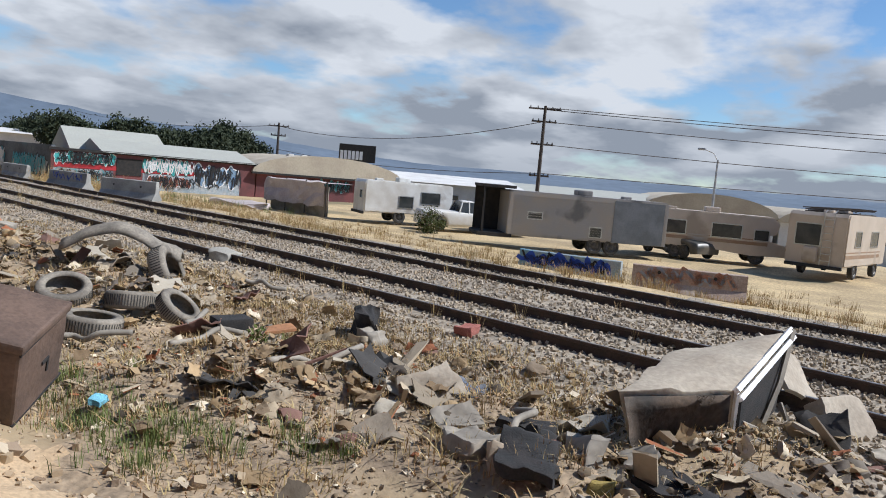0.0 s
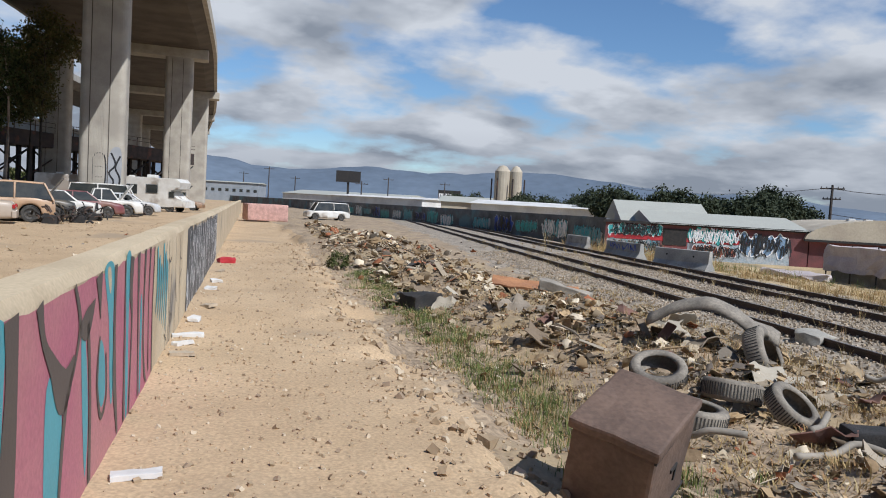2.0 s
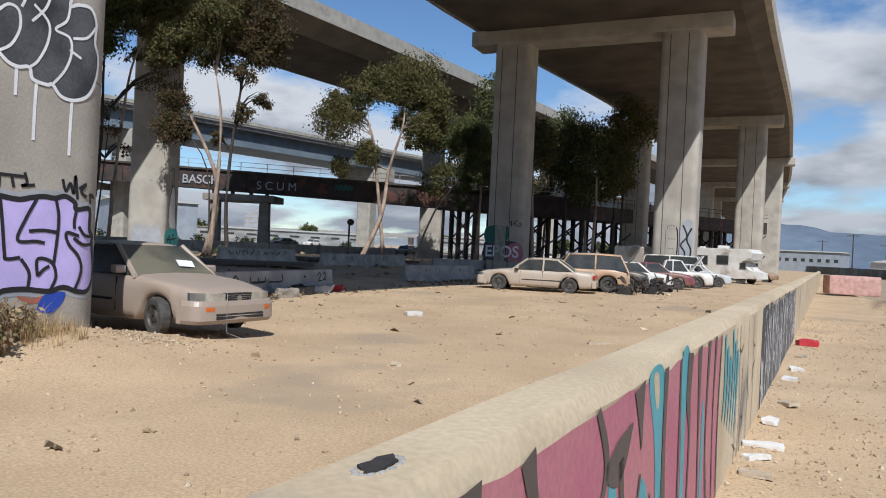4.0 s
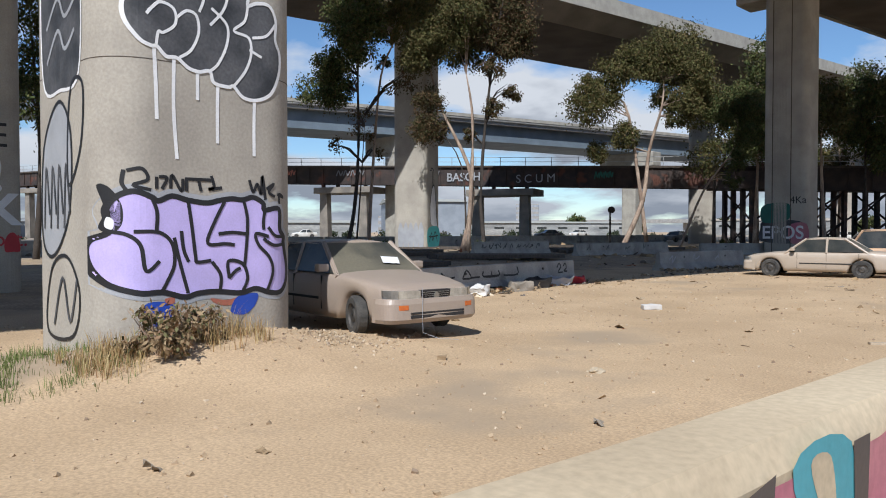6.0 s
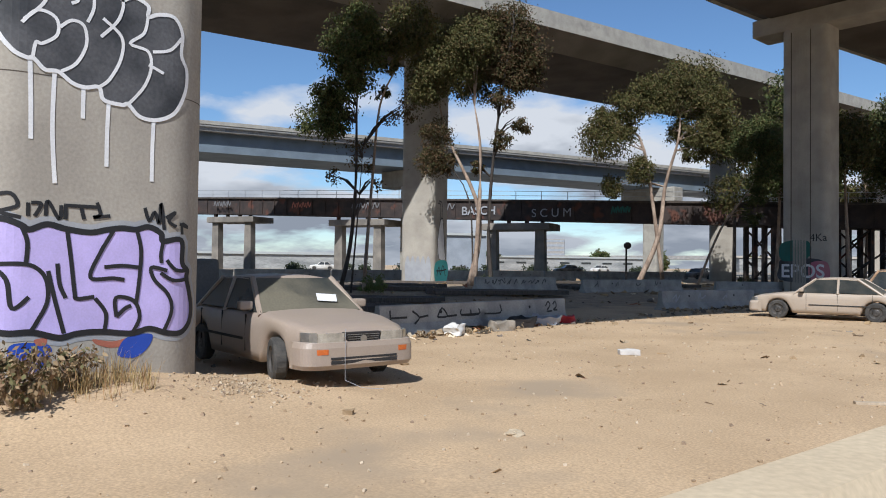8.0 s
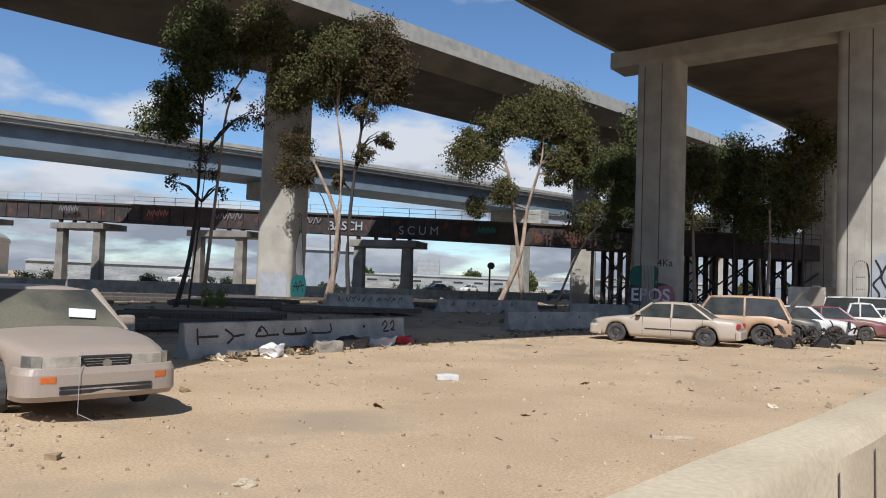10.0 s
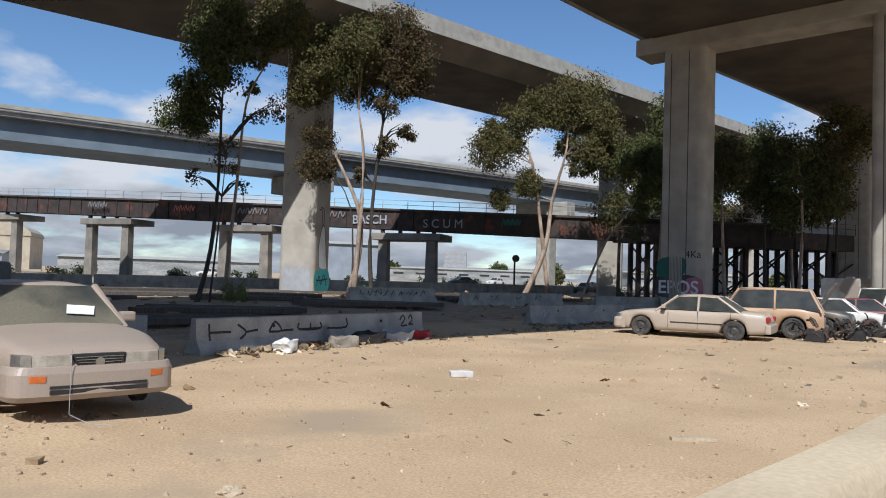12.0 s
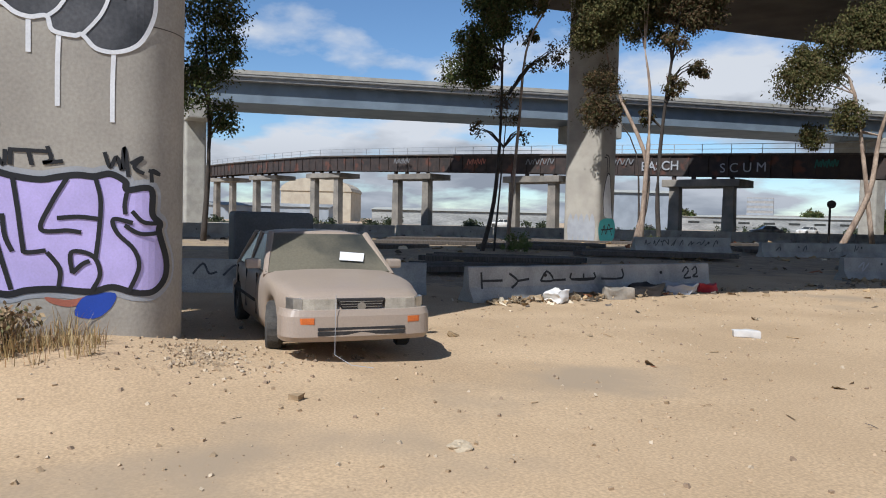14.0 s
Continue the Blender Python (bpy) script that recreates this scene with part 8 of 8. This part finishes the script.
for i in range(9):
    for j in range(6):
        bm.faces.new((g[i][j], g[i + 1][j], g[i + 1][j + 1], g[i][j + 1]))
bmesh.ops.solidify(bm, geom=bm.faces[:], thickness=0.03)
part("front_panel", bm, mat("shade-darkened brown panel", (0.13, 0.095, 0.07), 0.85, (0.05, 0.045, 0.042), 2.2, 0.2, 20, 0.3, spots=(0.27, 0.2, 0.14), spot_at=0.6), fr, "brown front panel, darkened for shade", True)
for k, (u, w) in enumerate(((1.03, 1.0), (1.07, 0.9))):
    bm = bmesh.new()
    tube(bm, [in_box(u, -0.03, w), in_box(u, 0.5, w + 0.01), in_box(u, 1.05, w + 0.02)], 0.03, 4)
    part("frame", bm, P_WHITE, fr, "bent white metal frame strip")
bm = bmesh.new()
tube(bm, [in_box(1.03, -0.02, 0.97), in_box(1.02, -0.02, 0.5), in_box(1.04, 0.0, 0.05)], 0.022, 4)
part("frame", bm, P_WHITE, fr, "white front edge strip")
bm = bmesh.new()
tube(bm, [in_box(1.06, 1.02, 1.02), in_box(1.12, 0.7, 0.55), in_box(1.1, 0.4, 0.1)], 0.03, 4)
part("frame", bm, PLASTIC, fr, "grey torn frame strut")
# Solid black slab in place of the shaded interior
bm = bmesh.new()
vs = [bm.verts.new(in_box(u, v, w)) for u in (0.9, 1.045) for v, w in ((0.06, 0.08), (0.94, 0.08), (0.94, 0.84), (0.06, 0.84))]
for q in ((0, 1, 2, 3), (7, 6, 5, 4), (0, 4, 5, 1), (1, 5, 6, 2), (2, 6, 7, 3), (3, 7, 4, 0)):
    bm.faces.new([vs[i] for i in q])
part("opening", bm, BLACK, fr, "black slab standing for the shaded open side")
bm = bmesh.new()
tube(bm, [in_box(1.05, 0.1, 0.5), in_box(1.3, 0.2, 0.25), in_box(1.35, 0.5, 0.15), in_box(1.15, 0.7, 0.3)], 0.03, 5)
part("hose", bm, PLASTIC, fr)
crumple("plastic_bin", "cracked grey plastic bin with slots tipped over", "bin", 7.75, 0.35, 0.22, 0.75, 0.2, 0.5, (-34, 6, -24), DUSTY, 0.05, 2)
crumple("panel", "bent beige panel leaning on the rubbish", "panel", 8.5, 0.85, 0.42, 0.95, 0.05, 0.7, (-44, 22, -18), DUSTY, 0.03, 3)
crumple("bumper_cover", "dusty torn bumper cover among the rubbish", "car part", 5.88, 3.75, 0.22, 0.62, 0.05, 0.42, (42, 14, 150), DUSTY, 0.09, 4)
crumple("seat_foam", "torn beige seat foam against the freezer", "foam", 5.25, 2.0, 0.12, 0.5, 0.16, 0.42, (15, 25, 50), PLASTIC, 0.09, 5)
# Black crumples added to stand for the shaded voids around the freezer
crumple("torn_tarp", "black tangled heap standing for the dark cavity beside the freezer", "tarp", 5.45, 2.35, 0.10, 0.8, 0.5, 0.16, (8, -10, 40), BLACK, 0.14, 41, 9)
for k, (x, y, sx, sy, sz, ang_) in enumerate(((4.9, 2.3, 0.55, 0.4, 0.07, 20), (5.2, 1.25, 0.6, 0.4, 0.07, 75), (5.8, 2.75, 0.5, 0.4, 0.07, 110))):
    crumple("torn_tarp", "black crumpled sheet standing for a dark void in the rubbish", "tarp", x, y, height(x, y), sx, sy, sz, (4, -6, ang_), BLACK, 0.1, 141 + k, 9, group="dark tarps")
for k, (x, y, ang_, tilt) in enumerate(((5.35, 1.75, 30, 60), (4.7, 1.5, 80, -65), (5.5, 3.2, 150, 65))):
    crumple("plastic_shell", "broken grey plastic shell in the rubbish", "plastic part", x, y, height(x, y) + 0.03, 0.4, 0.04, 0.28, (tilt, 12, ang_), PLASTIC, 0.07, 151 + k, 7, group="plastic shells")
crumple("yellow_foam", "yellowed foam lump under the freezer", "foam", 4.95, 1.75, 0.1, 0.3, 0.16, 0.24, (10, 20, 10), mat("yellowed foam", (0.45, 0.33, 0.09), 0.95), 0.08, 42)
crumple("cushion_cover", "grey dusty seat cover crumpled in the rubbish", "cover", 5.1, 2.95, 0.2, 0.5, 0.34, 0.2, (12, 10, 70), PLASTIC, 0.12, 43, 7)
crumple("denim_rags", "heap of faded blue rags", "rags", 6.3, 3.75, 0.2, 0.55, 0.4, 0.12, (0, 5, 20), mat("faded denim", (0.10, 0.13, 0.19), 0.95, (0.2, 0.2, 0.2), 3.0), 0.14, 44, 7)
crumple("cardboard_slab", "torn beige cardboard slab standing in rubbish", "cardboard", 4.75, 2.55, 0.12, 0.2, 0.08, 0.34, (10, 24, 40), CARD, 0.05, 45)
crumple("black_box", "open black box lying in the rubbish", "box", 6.15, 7.05, 0.24, 0.45, 0.32, 0.24, (0, 0, -20), BLACK, 0.01, 6)
crumple("wood_board", "sunlit orange plywood board", "board", 6.55, 6.65, 0.33, 0.42, 0.28, 0.04, (0, -8, -30), ORANGE_BOARD, 0.01, 7)
crumple("oil_tank", "black dented plastic tank on weeds", "tank", 4.25, 16.3, 0.14, 0.75, 0.5, 0.42, (0, 0, 25), BLACK, 0.06, 8)
crumple("plywood_sheet", "rusty orange plywood across the rubble", "panel", 7.4, 18.4, 0.55, 1.5, 0.6, 0.05, (15, 5, -25), ORANGE_BOARD, 0.05, 9)
crumple("plywood_sheet", "rusty orange plywood leaning on the mattress", "panel", 8.3, 17.6, 0.45, 0.8, 0.5, 0.05, (30, 0, 10), ORANGE_BOARD, 0.05, 10)
crumple("mattress", "folded grey foam mattress on the rubble", "mattress", 8.0, 17.3, 0.45, 1.2, 0.6, 0.22, (0, 12, -30), PLASTIC, 0.08, 11)
crumple("cement_sack", "pale hardened cement sack beside the rails", "sack", 10.3, 12.1, height(10.3, 12.1) - 0.02, 0.62, 0.42, 0.22, (0, 0, 20), CONC_PALE, 0.09, 12)
crumple("dropped_rag", "light blue rag by the chest", "rag", 3.72, 5.95, 0.17, 0.16, 0.12, 0.05, (0, 0, 30), mat("light blue cloth", (0.22, 0.55, 0.68), 0.9), 0.04, 13)
crumple("seat_cushion", "faded red cushion on the ballast", "cushion", 8.6, 5.1, height(8.6, 5.1), 0.36, 0.25, 0.14, (0, 0, 10), mat("faded red cloth", (0.36, 0.13, 0.10), 0.95), 0.05, 14)
crumple("rubbish_bag", "torn black rubbish bag spilling rags", "bag", 7.5, 6.0, height(7.5, 6) - 0.02, 0.45, 0.35, 0.34, (0, 0, 40), BLACK, 0.13, 15)
crumple("rubbish_bag", "grey stained rag bundle beside the bag", "bag", 7.2, 5.7, height(7.2, 5.7) - 0.02, 0.4, 0.3, 0.2, (0, 0, 80), PLASTIC, 0.1, 16)
crumple("foam_pad", "flat pale foam pad by the wall", "pad", -0.30, 6.95, height(-0.3, 6.95) + 0.002, 0.32, 0.14, 0.04, (0, 0, 8), WHITE_WALL, 0.02, 17)
crumple("foam_pad", "flat pale foam scrap by the wall", "pad", -0.16, 12.2, height(-0.16, 12.2) + 0.002, 0.42, 0.14, 0.05, (0, 0, 5), WHITE_WALL, 0.03, 18)
for k, (y, u) in enumerate(((10.9, 0.25), (11.6, 0.2), (13.6, 0.2), (14.8, 0.35), (17.5, 0.25), (19.0, 0.3), (21, 0.3))):
    crumple("paper_scrap", "crumpled pale paper litter at the wall's foot", "litter", wall_x(y) + u, y, height(wall_x(y) + u, y), 0.25, 0.15, 0.06, (0, 0, 40 * k), WHITE_WALL if k % 3 else CARD, 0.05, 20 + k, group="litter")
crumple("red_rag", "red rag lying on the lane", "rag", 0.5, 24.0, height(0.5, 24), 0.5, 0.3, 0.12, (0, 0, 20), P_RED, 0.08, 29)
crumple("pink_crate", "faded pink box at the lane's end", "crate", 3.9, 62, 0.5, 3.2, 2.0, 1.3, (0, 0, 10), mat("faded pink board", (0.55, 0.33, 0.28), 0.9), 0.05, 30)
car("van", "white van parked beyond the dump", heading(9.5, 84, 0.2, 10), 5.0, 1.9, SUV_TOP, (0.14, 0.26, 0.94, 0.99, 1.2, 1.95), C_WHITE, r=0.35, lamps=False, m_glass=DARKGLASS)


def tyre(x, y, z, r, w, rot, label, worn=0.0):
    th = thing("car_tyre", label, "tyre", "dumped tyres", at=Matrix.Translation((x, y, z)) @ Euler([radians(a) for a in rot]).to_matrix().to_4x4())
    bm = bmesh.new()
    lathe(bm, [(r * 0.62, -w * 0.42), (r * 0.80, -w / 2), (r * 0.95, -w * 0.46), (r, -w * 0.30), (r, w * 0.30), (r * 0.95, w * 0.46), (r * 0.80, w / 2), (r * 0.62, w * 0.42), (r * 0.66, w * 0.36), (r * 0.90, w * 0.3), (r * 0.90, -w * 0.3), (r * 0.66, -w * 0.36), (r * 0.62, -w * 0.42)], 28)
    part("casing", bm, DUST_RUB, th, smooth=True)
    bm = bmesh.new()
    for k in range(60):
        a = TAU * k / 60
        box(bm, -0.006, 0.006, -w * 0.30, w * 0.30, r - 0.004, r + 0.003, 0, Matrix.Rotation(a, 4, "Z") @ Matrix.Rotation(radians(90), 4, "X") @ Matrix.Rotation(radians(90), 4, "X") @ Matrix.Rotation(radians(-90), 4, "X"))
    part("tread", bm, RUBBER, th)
    return th


DUST_RUB = mat("dust-covered tyre rubber", (0.29, 0.255, 0.205), 0.95, (0.16, 0.14, 0.115), 3, 0.2, 30, 0.2)
tyre(5.05, 8.25, height(5.05, 8.25) + 0.12, 0.36, 0.24, (4, 6, 0), "dusty tyre lying flat in the rubbish")
tyre(5.85, 8.65, height(5.85, 8.65) + 0.12, 0.34, 0.24, (-8, 10, 0), "dusty tyre half buried in rubbish")
tyre(6.05, 7.95, height(6.05, 7.95) + 0.14, 0.30, 0.20, (35, 20, 0), "worn tyre leaning on scrap")
tyre(5.3, 9.3, height(5.3, 9.3) + 0.1, 0.34, 0.22, (20, -15, 0), "grey dusty tyre in the heap")
tyre(7.1, 9.6, height(7.1, 9.6) + 0.12, 0.42, 0.26, (60, 30, 20), "tyre standing half out of the heap")
# long curved tyre strip
bm = bmesh.new()
rows = []
for k in range(17):
    t = k / 16
    p = Vector((6.3, 11.1, 0)).lerp(Vector((7.5, 9.8, 0)), t)
    z = height(p.x, p.y) + 0.10 + 0.42 * math.sin(math.pi * (0.08 + 0.86 * t)) ** 0.8
    rows.append([bm.verts.new(p + Vector((0.68 * 0.32 * math.cos(a) * (0.6 if q else 1), 0.73 * 0.32 * math.cos(a) * (0.6 if q else 1), 0)) + Vector((0, 0, z + 0.2 * math.sin(a) * (0.75 if q else 1)))) for q, a in [(0, 0.2 + j * 0.55) for j in range(6)] + [(1, 0.2 + j * 0.55) for j in range(5, -1, -1)]])
for a, b in zip(rows, rows[1:]):
    for i in range(12):
        bm.faces.new((a[i], a[(i + 1) % 12], b[(i + 1) % 12], b[i]))
bm.faces.new(rows[0])
bm.faces.new(rows[-1][::-1])
tagged(add("tyre_strip", bm, DUST_RUB, smooth=True), "long dusty curved strip of a truck tyre over the heap", "tyre")
# pipes and hoses
for k, (x, y) in enumerate(((5.2, 6.9), (5.6, 7.2), (4.9, 7.4), (6.4, 5.2), (5.9, 2.9), (7.9, 8.8))):
    bm = bmesh.new()
    r = random.Random(60 + k)
    pts = [(x + 0.3 * i * math.cos(k) + r.uniform(-0.1, 0.1), y + 0.3 * i * math.sin(k) * 0.5 + r.uniform(-0.1, 0.1), height(x, y) + 0.08 + r.uniform(0, 0.12)) for i in range(5)]
    tube(bm, [tuple(p) for p in catmull(pts, 5)], 0.035, 7)
    tagged(add("hose", bm, PLASTIC, smooth=True), "dusty grey hose twisting through rubbish", "hose", "hoses")

# larger single scraps
shapes = []
for k, kind in enumerate(("sheet", "sheet", "board", "lump", "sheet", "stick", "chunk", "board", "lump", "sheet")):
    v, f = proto(kind, 200 + k)
    me = bpy.data.meshes.new(kind)
    me.from_pydata(v.tolist(), [], f)
    me.materials.append(CLOTHS)
    me.polygons.foreach_set("use_smooth", [True] * len(me.polygons))
    me.set_sharp_from_angle(angle=0.9)
    shapes.append((kind, me))
NAMES = {"sheet": ("crumpled_sheet", "dusty crumpled sheet lying in the rubbish", "sheet"), "board": ("broken_board", "broken dusty board lying in the rubbish", "board"), "lump": ("crumpled_rag", "dusty crumpled rag in the rubbish", "rag"), "stick": ("broken_branch", "dry broken stick in the rubbish", "stick"), "chunk": ("concrete_lump", "dusty lump of broken concrete", "rubble lump")}
RB = random.Random(15)
cnt = 0
while cnt < 230:
    hx, hy, ax, ay, hh = HEAPS[RB.choice((0, 0, 0, 1, 1, 2, 2, 2, 3, 3, 4, 5, 6, 7, 8, 10))]
    x, y = RB.gauss(hx, ax * 0.85), RB.gauss(hy, ay * 0.85)
    if x - wall_x(y) < 3.9 or rail_x(y) - x < 1.7 or (x - 3.1) ** 2 + (y - 6.3) ** 2 < 0.7 or (x - 6.5) ** 2 + (y - 1.4) ** 2 < 0.9:
        continue
    kind, me = RB.choice(shapes)
    nm, lab, cat = NAMES[kind]
    ob = tagged(new(nm, me), lab, cat, "scraps in the rubbish")
    s = RB.uniform(0.3, 0.7) if kind in ("sheet", "board", "stick") else RB.uniform(0.12, 0.3)
    ob.matrix_world = Matrix.Translation((x, y, height(x, y) + 0.06 * s)) @ Euler((RB.gauss(0, 0.35), RB.gauss(0, 0.35), RB.uniform(0, TAU))).to_matrix().to_4x4() @ Matrix.Scale(s, 4)
    cnt += 1

# ---- litter on the lot ----
crumple("storage_box", "dark grey steel box behind the tagged barrier", "box", -19.4, 15.2, height(-19.4, 15.2) - 0.02, 1.2, 2.0, 2.52 - height(-19.4, 15.2), (0, 0, -4), mat("dark grey painted steel", (0.09, 0.095, 0.10), 0.6, (0.06, 0.063, 0.066), 1.0, 0.15, 20, 0.1), 0.015, 90)

crumple("paper_cup", "white crushed paper carton on the dirt", "carton", -8.84, 20.7, height(-8.84, 20.7), 0.42, 0.2, 0.12, (0, 0, 50), WHITE_WALL, 0.03, 70)
crumple("plastic_bag", "white crumpled plastic bag near the wall", "bag", -3.0, 5.35, height(-3, 5.35), 0.36, 0.26, 0.10, (0, 0, 20), WHITE_WALL, 0.09, 71)
crumple("plastic_bag", "white plastic bag at the barrier's foot", "bag", -14.2, 20.6, height(-14.2, 20.6), 0.5, 0.35, 0.28, (0, 0, 20), WHITE_WALL, 0.12, 72)
crumple("red_bag", "red bag among litter at the barrier", "bag", -14.8, 26.0, height(-14.8, 26), 0.55, 0.35, 0.22, (0, 0, 70), P_RED, 0.1, 73)
crumple("foil_bag", "silver and white litter at the barrier", "bag", -14.7, 25.0, height(-14.7, 25), 0.8, 0.4, 0.25, (0, 0, 70), P_GREY, 0.14, 74)
crumple("black_bag", "flat black bag at the barrier's foot", "bag", -14.6, 23.7, height(-14.6, 23.7), 0.9, 0.4, 0.28, (0, 0, 80), BLACK, 0.12, 75)
crumple("grey_bag", "grey litter bag at the barrier's foot", "bag", -14.4, 22.6, height(-14.4, 22.6), 0.6, 0.4, 0.28, (0, 0, 80), PLASTIC, 0.12, 76)
crumple("wood_scrap", "pale wood scrap lying on the dirt", "wood", -3.4, 18.5, height(-3.4, 18.5), 0.55, 0.09, 0.04, (0, 0, 40), CARD, 0.01, 77)
pl = []
for _ in range(420):
    if RS.random() < 0.6:
        y = RS.uniform(18, 41)
        x = -14.3 + RS.gauss(0, 0.5) - 0.03 * (y - 18)
    else:
        x, y = RS.uniform(-16, -2), RS.uniform(5, 45)
    s = RS.uniform(0.05, 0.22)
    pl.append((RS.randrange(2, 11), x, y, height(x, y) + 0.01, s, RS.gauss(0, 0.3), RS.gauss(0, 0.3), RS.uniform(0, TAU)))
for _ in range(900):
    t = RS.random()
    y = 18.8 + 8.0 * t if RS.random() < 0.65 else RS.uniform(33, 40)
    x = (-14.9 - 0.09 * (y - 18.6) if y < 30 else -16.1 + 0.15 * (y - 33.6)) + 0.42 + abs(RS.gauss(0, 0.22))
    s = 0.03 + 0.2 * RS.random() ** 2
    pl.append((RS.randrange(2, 11), x, y, height(x, y) + 0.02 + RS.uniform(0, 0.1) * RS.random(), s, RS.gauss(0, 0.5), RS.gauss(0, 0.5), RS.uniform(0, TAU)))
for _ in range(1100):
    y = RS.uniform(18, 70)
    x = RS.uniform(-52, -19)
    s = 0.1 + 0.55 * RS.random() ** 2.5
    pl.append((RS.randrange(0, 11), x, y, height(x, y) + 0.02, s, RS.gauss(0, 0.35), RS.gauss(0, 0.35), RS.uniform(0, TAU)))
scatter("litter", kinds, pl, RUB, "scattered litter and scraps along the barriers", "litter")

# ---- shelter by the red shed ----
tent = thing("tarp_shelter", "low shelter of pale torn tarpaulins beside the shed", "shelter")
TARP = mat("pale pinkish tarpaulin", (0.50, 0.44, 0.42), 0.7, (0.40, 0.34, 0.33), 1.2, 0.1, 15, 0.2)
M, L = frame_of(32.0, 34.0, 31.4, 28.6)
bm = bmesh.new()
g = [[bm.verts.new(M @ Vector((L * i / 14, -0.1 + 0.25 * noise.noise((i * 0.6, j * 0.5, 1)) + 2.2 * max(0, (j - 5) / 4), 0.15 + min(j, 5) * 0.27 + 0.12 * noise.noise((i * 0.5, j, 4))))) for j in range(10)] for i in range(15)]
for i in range(14):
    for j in range(9):
        bm.faces.new((g[i][j], g[i + 1][j], g[i + 1][j + 1], g[i][j + 1]))
part("tarpaulin", bm, TARP, tent)
bm = bmesh.new()
for i in range(4):
    tube(bm, [M @ Vector((L * i / 3, 0.1, -0.6)), M @ Vector((L * i / 3, 0.1, 1.6))], 0.04, 5)
part("post", bm, TIMBER, tent)
bm = bmesh.new()
box(bm, 0.1, L - 0.1, 0.35, 0.4, -0.6, 1.3, 0, M)
part("board_wall", bm, PLASTIC, tent)
crumple("fallen_tarp", "white tarpaulin lying on dry grass", "tarpaulin", 29.6, 33.5, height(29.6, 33.5), 3.4, 1.2, 0.3, (0, 0, -60), TARP, 0.25, 80)
